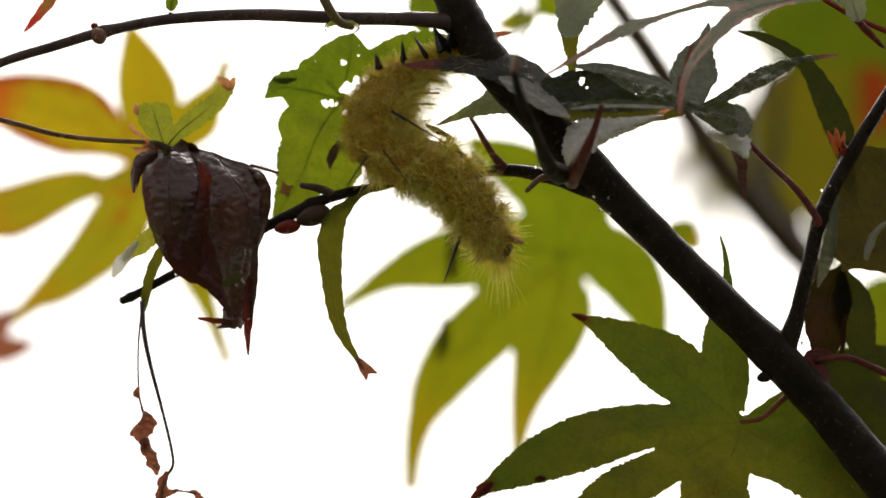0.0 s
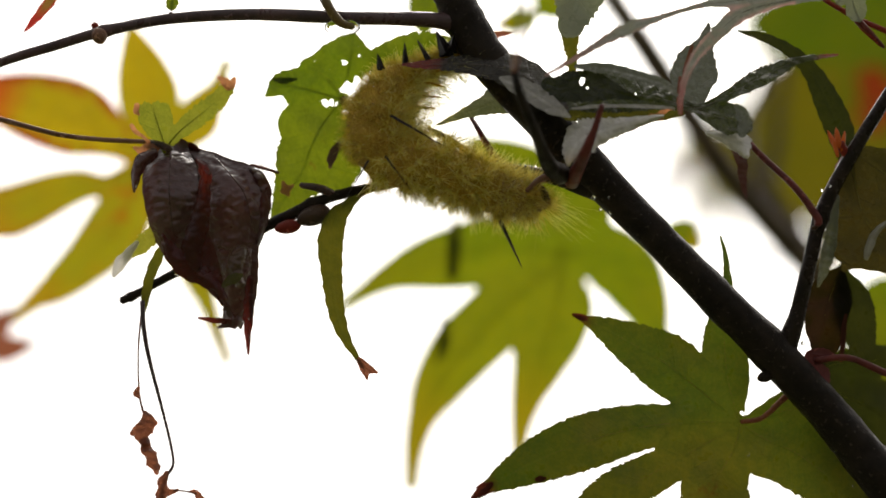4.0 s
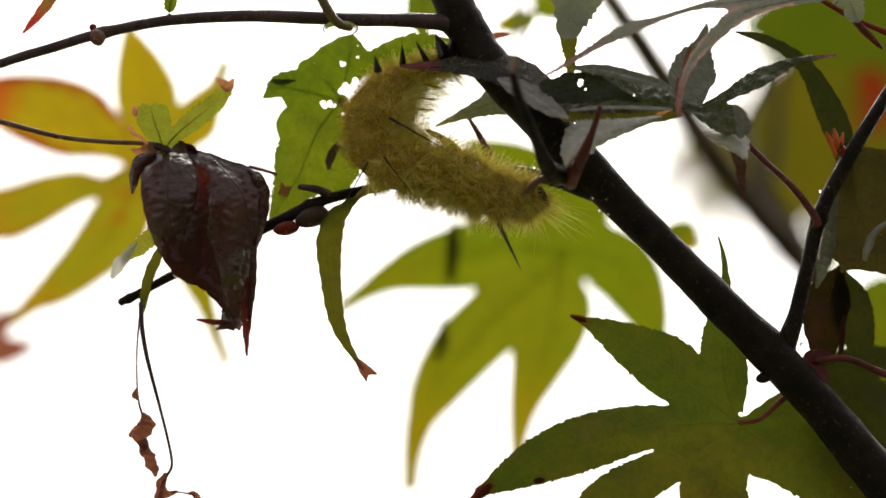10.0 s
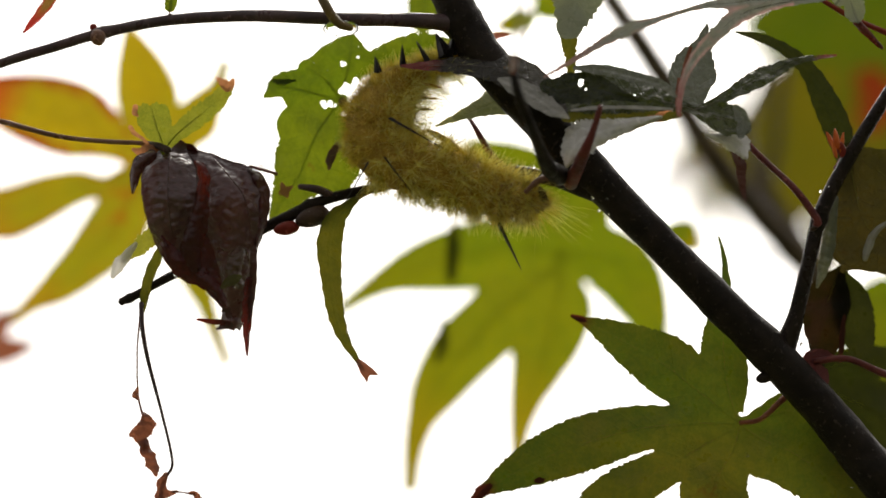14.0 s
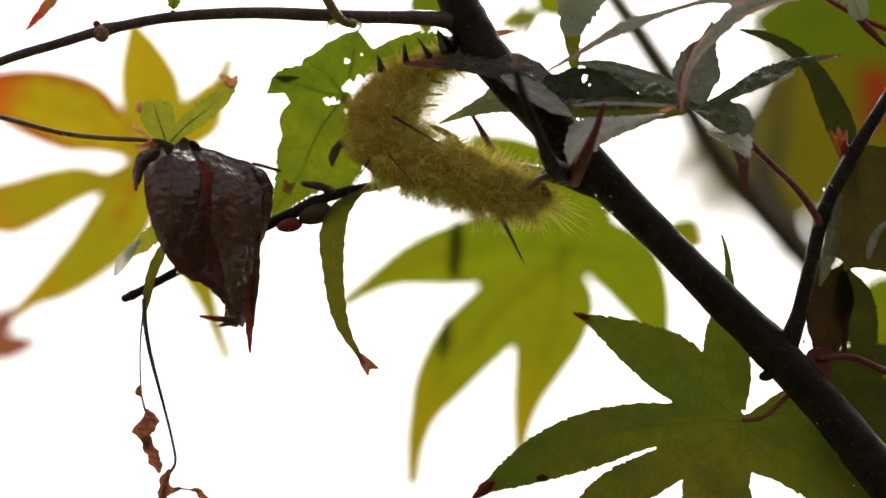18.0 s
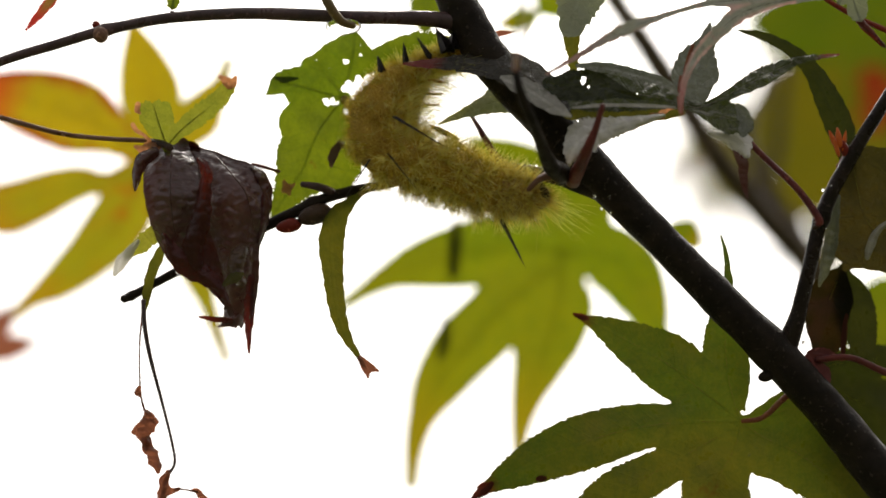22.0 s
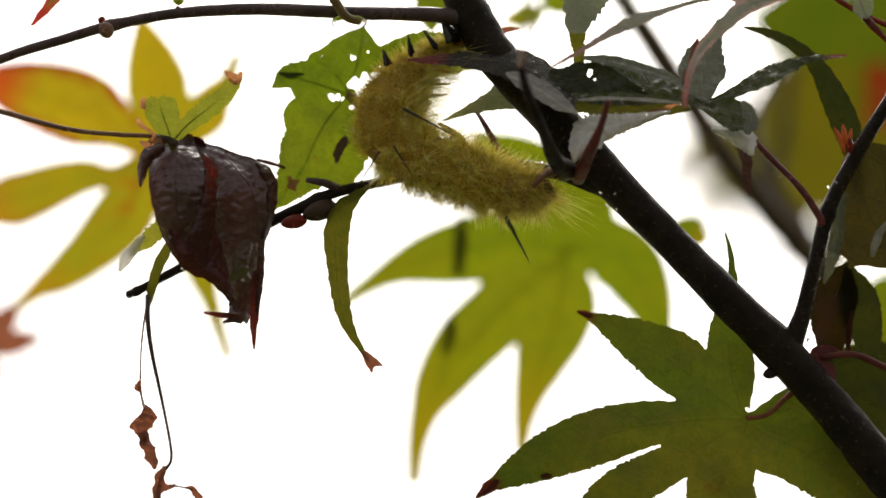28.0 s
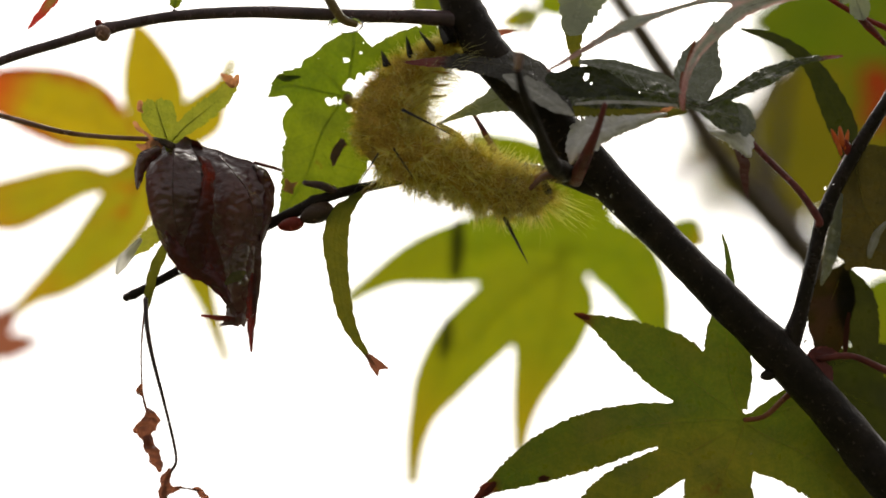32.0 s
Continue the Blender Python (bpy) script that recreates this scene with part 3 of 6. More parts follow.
class Sheet:
    """A leaf's blade, the union of its lobes: far is its distance from the lens in mm, tilt its slope towards the lens across and upward."""

    def __init__(self, far, lobes, cell=0.28, saw=0.3, pitch=1.0, soft=0.4, holes=(), wave=0.5, crease=0.0, tilt=(0.0, 0.0), ragged=0.08, grow=0.1, seed=1):
        self.far, self.lobes, self.cell, self.saw, self.pitch = far, lobes, cell, saw, pitch
        self.holes, self.wave, self.crease, self.tilt, self.ragged, self.seed, self.soft, self.grow = holes, wave, crease, tilt, ragged, seed, soft, grow
        for o in lobes:
            line = np.array([tuple(q) for q in glide(o["path"], 5)])
            line[:, 2] = np.maximum(line[:, 2], 0.04)
            run = np.concatenate([[0], np.cumsum(np.hypot(*np.diff(line[:, :2], axis=0).T))])
            o["line"], o["run"] = line, run
        self.home = lobes[0]["line"][0]

    def one(self, o, x, y):
        """Inside (mm from the edge), place along and across lobe o, and height."""
        line, run = o["line"], o["run"]
        best, along, side = np.full(x.shape, 1e9), np.zeros(x.shape), np.zeros(x.shape)
        for a, b, s in zip(line, line[1:], run):
            d = b[:2] - a[:2]
            size = np.hypot(*d) + 1e-9
            t = np.clip(((x - a[0]) * d[0] + (y - a[1]) * d[1]) / size ** 2, 0, 1)
            dx, dy = x - a[0] - t * d[0], y - a[1] - t * d[1]
            gap = dx * dx + dy * dy
            near = gap < best
            best = np.where(near, gap, best)
            along = np.where(near, s + t * size, along)
            side = np.where(near, (d[0] * dy - d[1] * dx) / size, side)
        gap = np.sqrt(best)
        wide = np.interp(along, run, line[:, 2])
        left = np.where(side > 0, 0.0, 0.37)
        tooth = along / self.pitch + left + 0.5 * np.sin(along * 0.9 + self.seed) + 0.2 * np.sin(along * 2.1 + left * 7)
        size = 0.35 + np.abs(np.sin(np.floor(tooth) * 12.9898 + left * 50 + self.seed) * 1.3)
        edge = self.saw * o["saw"] * size * ((tooth % 1) ** 1.4 - 0.5) * np.clip(wide / 1.6, 0.1, 1) * np.clip(along / run[-1] * 4 - 1, 0.1, 1)
        edge = edge + self.ragged * np.sin(along * 2.3 + left * 9 + self.seed) * np.clip(wide, 0, 1)
        inside = wide + edge - gap + self.grow
        if o["flat"]:
            d = line[-1, :2] - line[-3, :2]
            d = d / np.hypot(*d)
            over = (x - line[-1, 0]) * d[0] + (y - line[-1, 1]) * d[1] + 0.25 * np.sin(side * 3.1 + self.seed) + 0.15 * np.sin(side * 7.7)
            inside = np.minimum(inside, -over)
        share = np.clip(gap / (wide + 1e-6), 0, 1)
        high = np.interp(along, run, line[:, 3]) + o["bulge"] * (1 - share ** 2) + o["roll"] * side - o["fold"] * gap * np.clip(along / run[-1] * 3, 0, 1)
        return inside, along, gap, along / run[-1], share, high

    def fields(self, x, y):
        """Inside, the four tags of the material, and the place in the world, for arrays of points."""
        got = [self.one(o, x, y) for o in self.lobes]
        each = np.array([g[0] for g in got])
        first = each.argmax(axis=0)
        weight = np.exp(np.clip((each - each.max(axis=0)) / 0.7, -30, 0))
        high = (np.array([g[5] for g in got]) * weight).sum(axis=0) / weight.sum(axis=0)
        pick = [np.take_along_axis(np.array([g[k] for g in got]), first[None], 0)[0] for k in (2, 1, 3, 4)]
        pick.append(np.array([o["blush"] for o in self.lobes])[first])
        pick[0] = np.where(np.array([o["rib"] for o in self.lobes])[first], pick[0], 3.0)
        inside = each.max(axis=0) + self.soft * np.log(np.exp(np.clip((each - each.max(axis=0)) / self.soft, -30, 0)).sum(axis=0))
        for hx, hy, r in self.holes:
            a = np.arctan2(y - hy, x - hx)
            inside = np.minimum(inside, np.hypot(x - hx, y - hy) - r * (1 + 0.25 * np.sin(a * 2 + hx) + 0.18 * np.sin(a * 5 + hy)))
        high = high + self.tilt[0] * (x - self.home[0]) + self.tilt[1] * (y - self.home[1])
        high = high + np.array([self.wave * noise.noise(Vector((u * 0.13, v * 0.13, self.seed))) + (self.crease * (abs(noise.noise(Vector((u * 0.38, v * 0.62, self.seed + 9)))) + 0.4 * noise.noise(Vector((u * 1.1, v * 0.9, self.seed)))) if self.crease else 0.0) for u, v in zip(x.ravel(), y.ravel())]).reshape(x.shape)
        return inside, pick, high

    def world(self, x, y, h):
        return EYE + (RIGHT * x + UPWARD * y - TOWARD * self.far) * (1 - h / self.far) * 0.001

    def mesh(self, name):
        line = np.concatenate([o["line"] for o in self.lobes])
        pad = line[:, 2] + self.saw + 0.6
        c = self.cell
        gx = np.arange((line[:, 0] - pad).min(), (line[:, 0] + pad).max() + c, c)
        gy = np.arange((line[:, 1] - pad).min(), (line[:, 1] + pad).max() + c, c)
        x, y = np.meshgrid(gx, gy)
        inside, pick, high = self.fields(x, y)
        verts, tags, faces, known = [], [], [], {}

        def node(j, i):
            if (j, i) not in known:
                known[j, i] = len(verts)
                verts.append(self.world(x[j, i], y[j, i], high[j, i]))
                tags.append([p[j, i] for p in pick])
            return known[j, i]

        def cross(a, b):
            key = (min(a, b), max(a, b))
            if key not in known:
                a, b = key
                t = min(0.98, max(0.02, inside[a] / (inside[a] - inside[b])))
                known[key] = len(verts)
                verts.append(self.world(x[a] + t * (x[b] - x[a]), y[a] + t * (y[b] - y[a]), high[a] + t * (high[b] - high[a])))
                tags.append([p[a] + t * (p[b] - p[a]) for p in pick])
            return known[key]

        on = inside > 0
        some = on[:-1, :-1] | on[1:, :-1] | on[:-1, 1:] | on[1:, 1:]
        for j, i in zip(*np.nonzero(some)):
            ring = [(j, i), (j, i + 1), (j + 1, i + 1), (j + 1, i)]
            face = []
            for a, b in zip(ring, ring[1:] + ring[:1]):
                if on[a]:
                    face.append(node(*a))
                if on[a] != on[b]:
                    face.append(cross(a, b))
            if len(face) > 2:
                faces.append(face)
        mesh = bpy.data.meshes.new(name)
        mesh.from_pydata(verts, [], faces)
        tags = np.array(tags, dtype=np.float32)
        at = mesh.attributes.new("blade", "FLOAT_VECTOR", "POINT")
        at.data.foreach_set("vector", np.ascontiguousarray(tags[:, :3]).ravel())
        for word, k in (("rim", 3), ("blush", 4)):
            at = mesh.attributes.new(word, "FLOAT", "POINT")
            at.data.foreach_set("value", np.ascontiguousarray(tags[:, k]))
        return mesh

    def midrib(self, o, radius, upto=0.9, face=-1):
        line = o["line"][:max(4, int(len(o["line"]) * upto)):3]
        high = self.fields(line[:, 0], line[:, 1])[2]
        return tube([self.world(p[0], p[1], h + face * radius * 300) for p, h in zip(line, high)], [radius, radius * 0.7, radius * 0.3], sides=6, steps=3)


def sheet_leaf(label, far, lobes, material, rib=0.0, rib_material=None, stalk=None, stalk_radius=0.0006, stalk_material=None, category="maple leaf", name="maple_leaf", **more):
    """A leaf: its blade, a midrib for each lobe and its stalk; it turns about its first lobe's root."""
    sheet = Sheet(far, lobes, **more)
    x, y, _, h = sheet.home
    ob = thing(name, sheet.world(x, y, 0.0), label, category, "maple leaves" if category == "maple leaf" else "")
    link_mesh("blade", sheet.mesh("blade"), material, ob)
    if rib:
        for o in lobes:
            if o["rib"]:
                part("midrib", sheet.midrib(o, rib, face=1 if rib_material in (RIB_GREY, RIB_RED) else -1), rib_material or RIB, ob)
    if stalk:
        part("stalk", tube([sheet.world(*p, 0.0) if len(p) == 2 else sheet.world(*p) for p in stalk], [stalk_radius * 0.85, stalk_radius, stalk_radius * 1.3], sides=8), stalk_material or STALK, ob)
    return ob


def sheet_part(name, parent, label, far, lobes, material, **more):
    return link_mesh(name, Sheet(far, lobes, **more).mesh(name), material, parent, label)


# ---- ground ----
bm = bmesh.new()
bmesh.ops.create_grid(bm, x_segments=40, y_segments=40, size=400)
for v in bm.verts:
    v.co.z = 0.0 if v.co.length < 30 else 1.2 * noise.noise(v.co * 0.01)
ground = part("ground", bm, WEEDS, None)
tagged(ground, "rough grassy ground below the maple", "ground", kind="structure")

# an unseen tall hedge, added on the lens's own side to dim light from there
bm = bmesh.new()
rows = []
for i in range(61):
    a = radians(-200 + 220 * i / 60)
    ring = []
    for j in range(25):
        z = 1.85 * j / 24
        r = 3.2 + 0.25 * noise.noise(Vector((math.cos(a) * 4, math.sin(a) * 4, z * 1.5))) + 0.08 * noise.noise(Vector((math.cos(a) * 20, math.sin(a) * 20, z * 7)))
        ring.append(bm.verts.new((r * math.cos(a), -0.4 + r * math.sin(a), z - 0.05)))
    rows.append(ring)
for a, b in zip(rows, rows[1:]):
    for j in range(24):
        bm.faces.new((a[j], b[j], b[j + 1], a[j + 1]))
tagged(part("hedge", bm, WEEDS, None), "tall dark green hedge, unseen, added to dim the front light", "hedge", kind="structure")

# ---- the maple's bough with its twigs ----
FOOT = (0.42, 0.62, 0.0)
maple = thing("maple_tree", FOOT, "young maple with wet blackish bark and thin twigs", "tree")
part("trunk", tube([(0.42, 0.62, -0.05), (0.43, 0.61, 0.5), (0.40, 0.58, 1.0), (0.1987, 0.5518, 1.5347)], [0.026, 0.022, 0.018, 0.013], sides=16, rough=0.05), BARK, maple)
part("bough", tube([(0.1987, 0.5518, 1.5347), (0.1218, 0.4659, 1.5785), (0.0836, 0.4339, 1.6078), (0.0736, 0.4301, 1.6183), (0.0678, 0.4277, 1.6248), (0.0580, 0.4241, 1.6349), (0.0482, 0.4208, 1.6438), (0.0395, 0.4177, 1.6521), (0.0309, 0.4166, 1.6612), (0.0248, 0.4154, 1.6676), (0.0173, 0.4135, 1.6756), (0.0082, 0.4102, 1.6846), (0.0047, 0.4093, 1.6902), (0.0014, 0.4080, 1.6966), (-0.0055, 0.4062, 1.7132)],
                   [0.013, 0.0075, 0.00430, 0.00390, 0.00360, 0.00360, 0.00335, 0.00310, 0.00335, 0.00370, 0.00390, 0.00370, 0.00360, 0.00350, 0.00350], sides=20, steps=8, rough=0.06, knots=[(0.36, 0.06, 0.012), (0.885, 0.10, 0.012)]), BARK, maple)
part("side_twig", tube([(0.0016, 0.4078, 1.6913), (-0.0044, 0.4067, 1.6914), (-0.0164, 0.4039, 1.6903), (-0.0334, 0.4037, 1.6909), (-0.0485, 0.4049, 1.6906), (-0.0604, 0.4047, 1.6880), (-0.0684, 0.4055, 1.6858), (-0.0784, 0.4066, 1.6829), (-0.0924, 0.4085, 1.6775)],
                       [0.00170, 0.00125, 0.00115, 0.00100, 0.00095, 0.00085, 0.00080], sides=12, rough=0.07, knots=[(0.62, 0.35, 0.012), (0.99, 0.2, 0.02)]), BARK_TWIG, maple)
part("side_twig", tube([(0.0292, 0.4164, 1.6618), (0.0238, 0.4168, 1.6636), (0.0178, 0.4181, 1.6660), (0.0108, 0.4205, 1.6680), (0.0016, 0.4246, 1.6686), (-0.0086, 0.4241, 1.6669), (-0.0147, 0.4217, 1.6647), (-0.0207, 0.4204, 1.6626), (-0.0247, 0.4210, 1.6609), (-0.0309, 0.4229, 1.6586), (-0.0403, 0.4274, 1.6551), (-0.0493, 0.4270, 1.6501), (-0.0551, 0.4263, 1.6464), (-0.0579, 0.4267, 1.6452)],
                       [0.00200, 0.00130, 0.00110, 0.00090, 0.00100, 0.00110, 0.00090, 0.00080, 0.00070], sides=12, rough=0.10, knots=[(0.60, 0.4, 0.02), (0.95, 0.25, 0.012)]), BARK, maple)
part("side_twig", tube([(0.0606, 0.4237, 1.6360), (0.0623, 0.4209, 1.6406), (0.0643, 0.4169, 1.6487), (0.0668, 0.4136, 1.6578), (0.0716, 0.4094, 1.6665), (0.0769, 0.4054, 1.6745), (0.0844, 0.3993, 1.6853)],
                       [0.00200, 0.00140, 0.00130, 0.00130, 0.00120, 0.00110], sides=12, rough=0.06, knots=[(0.47, 0.25, 0.02)]), BARK_WET, maple)
part("spur", tube([(0.0204, 0.4096, 1.6629), (0.0179, 0.4016, 1.6616), (0.0148, 0.3883, 1.6631), (0.0125, 0.3819, 1.6660), (0.0116, 0.3806, 1.6695)], [0.00190, 0.00135, 0.00090, 0.00080, 0.00060], sides=10, rough=0.1), BARK, maple)
part("spur", tube([(0.0224, 0.4111, 1.6619), (0.0242, 0.4003, 1.6632), (0.0257, 0.3972, 1.6661), (0.0269, 0.3948, 1.6697)], [0.00130, 0.00100, 0.00060, 0.00045], sides=10, rough=0.08), STALK, maple)
part("spur", tube([(0.0144, 0.4097, 1.6597), (0.0169, 0.4090, 1.6618), (0.0205, 0.4106, 1.6631)], [0.00040, 0.00060, 0.00090], sides=8, rough=0.1), STALK_BROWN, maple)
part("spur", tube([(0.0122, 0.3813, 1.6677), (0.0116, 0.3805, 1.6699), (0.0110, 0.3436, 1.6576), (0.0114, 0.3228, 1.6534), (0.0119, 0.3151, 1.6548)], [0.00060, 0.00060, 0.00050, 0.00040, 0.00030], sides=8, rough=0.1), STALK_RED, maple)
part("spur", tube([(-0.0202, 0.4201, 1.6633), (-0.0226, 0.4179, 1.6635), (-0.0256, 0.4168, 1.6636)], [0.00080, 0.00070, 0.00050], sides=8, rough=0.1), BARK_TWIG, maple)
part("bud", egg((-0.0234, 0.4205, 1.6592), (-0.9, 0, -0.35), 0.00640, 0.00400, pointed=0.3), BUD, maple)
part("bud", egg((-0.0280, 0.4212, 1.6573), (-0.95, 0, -0.2), 0.00480, 0.00280, pointed=0.35), BUD_RED, maple)
part("bud", egg((-0.0609, 0.4041, 1.6869), (0.25, 0, -0.9), 0.00300, 0.00280, rough=0.1), STALK_BROWN, maple)
part("bud", egg((-0.0620, 0.4053, 1.6894), (-0.2, 0, 0.9), 0.00140, 0.00140, rough=0.1), BUD_RED, maple)
part("bud", egg((0.0567, 0.4246, 1.6304), (-0.9, 0, -0.3), 0.00300, 0.00200, rough=0.1), BARK, maple)
part("bud", egg((0.0652, 0.4137, 1.6545), (-0.9, 0, -0.5), 0.00160, 0.00100, rough=0.1), BUD, maple)
part("bud", egg((-0.0483, 0.4046, 1.6913), (-0.6, 0, 0.5), 0.00140, 0.00080, rough=0.1), BUD, maple)

# a second bough, out of focus behind the first
behind = thing("maple_bough", (0.2447, 0.7330, 1.5849), "blurred dark grey-brown bough behind the nearer one", "branch")
part("bough", tube([(0.2447, 0.7330, 1.5849), (0.1336, 0.6290, 1.6686), (0.0895, 0.5720, 1.7011), (0.0759, 0.5576, 1.7110), (0.0634, 0.5436, 1.7204), (0.0542, 0.5387, 1.7341), (0.0469, 0.5348, 1.7446), (0.0364, 0.5296, 1.7588)],
                   [0.00850, 0.00390, 0.00315, 0.00300, 0.00270, 0.00270, 0.00270, 0.00250], sides=12, rough=0.08), BARK_FAR, behind)
part("side_twig", tube([(0.0998, 0.6052, 1.7021), (0.0898, 0.5989, 1.7197), (0.0812, 0.5939, 1.7331), (0.0782, 0.5996, 1.7494), (0.0869, 0.6144, 1.7736)], [0.00480, 0.00311, 0.00226, 0.00155, 0.00113], sides=10, rough=0.08), BARK_FAR, behind)
part("side_twig", tube([(0.0364, 0.5296, 1.7588), (0.0207, 0.7160, 1.8559), (-0.0365, 1.0208, 1.9877), (-0.0567, 1.0251, 1.9758), (-0.0796, 1.0290, 1.9651), (-0.0998, 1.0320, 1.9567)], [0.00131, 0.00143, 0.00202, 0.00202, 0.00177, 0.00152], sides=8), BARK_FAR, behind)
part("side_twig", tube([(0.0895, 0.5720, 1.7011), (0.1349, 0.8851, 1.8269), (0.2547, 1.8662, 2.2228), (0.2210, 1.8631, 2.2313), (0.1872, 1.8585, 2.2439)], [0.00164, 0.00212, 0.00360, 0.00360, 0.00270], sides=8), BARK_FAR, behind)
part("side_twig", tube([(0.0733, 0.5687, 1.7210), (0.0702, 0.5671, 1.7255), (0.0667, 0.5664, 1.7273), (0.0623, 0.5663, 1.7277), (0.0580, 0.5667, 1.7264), (0.0543, 0.5681, 1.7226), (0.0516, 0.5699, 1.7178)], [0.00140, 0.00100, 0.00090, 0.00080, 0.00060], sides=8), STALK_BROWN, behind)
part("side_twig", tube([(0.0951, 0.6585, 1.7373), (0.0910, 0.6545, 1.7484), (0.0897, 0.6518, 1.7558), (0.0916, 0.6497, 1.7618), (0.0929, 0.6464, 1.7706), (0.0938, 0.6429, 1.7802), (0.0957, 0.6400, 1.7884)], [0.00300, 0.00280, 0.00220, 0.00180, 0.00160, 0.00120], sides=8), BARK_FAR, behind)
part("side_twig", tube([(0.0352, 0.6831, 1.8452), (0.0267, 0.6884, 1.8308), (0.0241, 0.6910, 1.8235), (0.0212, 0.6938, 1.8160)], [0.00140, 0.00110, 0.00090, 0.00070], sides=8), STALK, behind)
part("side_twig", tube([(0.0207, 0.6910, 1.8235), (0.0229, 0.6897, 1.8272), (0.0267, 0.6884, 1.8308), (0.0344, 0.6837, 1.8436)], [0.00070, 0.00090, 0.00100, 0.00120], sides=8), STALK, behind)

# ---- leaves behind the bough ----
yellow_leaf = sheet_leaf("yellow maple leaf with orange-red tips, out of focus", 539.7, [
    lobe([(-64.2, 18.9, 0.97),(-63.4, 24.9, 3.88),(-63.4, 31.7, 5.95),(-64.8, 37.7, 4.98),(-66.3, 43.2, 2.67),(-67.5, 47.5, 0.24)]),
    lobe([(-64.8, 19.5, 1.46),(-70.9, 23.5, 3.76),(-77.0, 26.8, 6.92),(-83.0, 28.9, 7.40),(-90.3, 30.8, 6.31),(-96.4, 32.3, 4.25),(-102.4, 33.5, 0.97)], blush=1.0),
    lobe([(-65.4, 17.1, 1.82),(-72.1, 13.6, 1.46),(-78.2, 13.4, 2.79),(-84.2, 11.5, 3.88),(-90.3, 8.9, 4.61),(-95.2, 7.2, 4.61),(-102.4, 5.0, 0.73)], blush=0.3),
    lobe([(-65.1, 17.1, 1.82),(-68.2, 8.4, 5.34),(-72.1, 2.5, 5.46),(-77.0, -2.9, 4.37),(-83.0, -8.1, 2.91),(-87.9, -11.4, 1.21),(-92.1, -15.1, 0.24)], blush=0.12),
    lobe([(-63.4, 18.9, 1.21),(-57.8, 22.5, 2.31),(-53.3, 27.4, 4.25),(-50.9, 31.1, 2.91),(-48.4, 35.3, 0.97),(-47.0, 39.9, 0.24)]),
    lobe([(-62.4, 17.1, 1.21),(-57.5, 5.0, 3.64),(-53.3, -5.9, 2.43),(-50.7, -12.6, 1.09),(-48.4, -19.3, 0.49),(-46.6, -24.2, 0.12)])],
    YELLOW, cell=0.6, saw=0.1, grow=0.7, soft=0.12, rib=0.00018, rib_material=RIB_YELLOW, stalk=[(-64.2, 18.9),(-55.1, 17.1),(-46.0, 12.9),(-38.1, 18.3)])
back_leaf = sheet_leaf("bright green maple leaf lit from behind, out of focus", 545.3, [
    lobe([(25.3, -1.1, 1.23),(14.2, 0.4, 6.13),(4.4, -1.7, 6.01),(-4.8, -3.7, 4.29),(-11.5, -6.1, 2.08),(-17.0, -9.3, 0.74),(-21.6, -12.4, 0.12)], blush=0.35),
    lobe([(24.7, -3.6, 1.84),(17.3, -9.1, 5.15),(10.5, -15.8, 6.13),(3.8, -22.6, 5.89),(-1.7, -30.5, 4.29),(-4.9, -37.3, 1.96),(-6.5, -44.0, 0.86),(-7.1, -51.4, 0.12)], blush=1.0),
    lobe([(25.3, -3.6, 1.84),(24.7, -10.9, 6.75),(22.8, -18.3, 6.75),(20.4, -25.6, 4.66),(17.9, -33.0, 2.33),(16.7, -39.1, 0.98),(16.2, -44.6, 0.12)], blush=1.0),
    lobe([(25.3, -2.3, 1.84),(32.6, -1.1, 5.52),(38.8, -4.2, 6.13),(42.4, -9.7, 5.15),(44.9, -15.8, 3.07),(46.7, -24.4, 0.49)]),
    lobe([(25.3, -2.3, 2.45),(24.7, 3.8, 7.36),(24.7, 8.7, 7.60),(21.6, 13.6, 6.13),(14.2, 18.5, 4.29),(6.9, 22.4, 0.98)]),
    lobe([(25.3, -2.3, 2.45),(30.2, 5.0, 4.91),(33.2, 9.9, 2.45),(35.7, 14.8, 0.49)])],
    GREEN_BACK, cell=0.7, saw=0.12, grow=1.1, rib=0.00018)
# two small added sheets draw the dark upright marks on the bright leaf
for spine in ([(2.3, 5.0, 0.98),(2.1, 0.1, 1.47),(1.8, -6.0, 0.98)], [(0.1, -15.6, 0.61),(-0.1, -20.1, 1.23),(-1.5, -24.4, 0.49)]):
    sheet_leaf("dark green upright mark on the bright leaf, out of focus", 543.0, [lobe(spine)], GREEN_HANG, cell=0.4, category="leaf scrap", name="leaf_fleck")

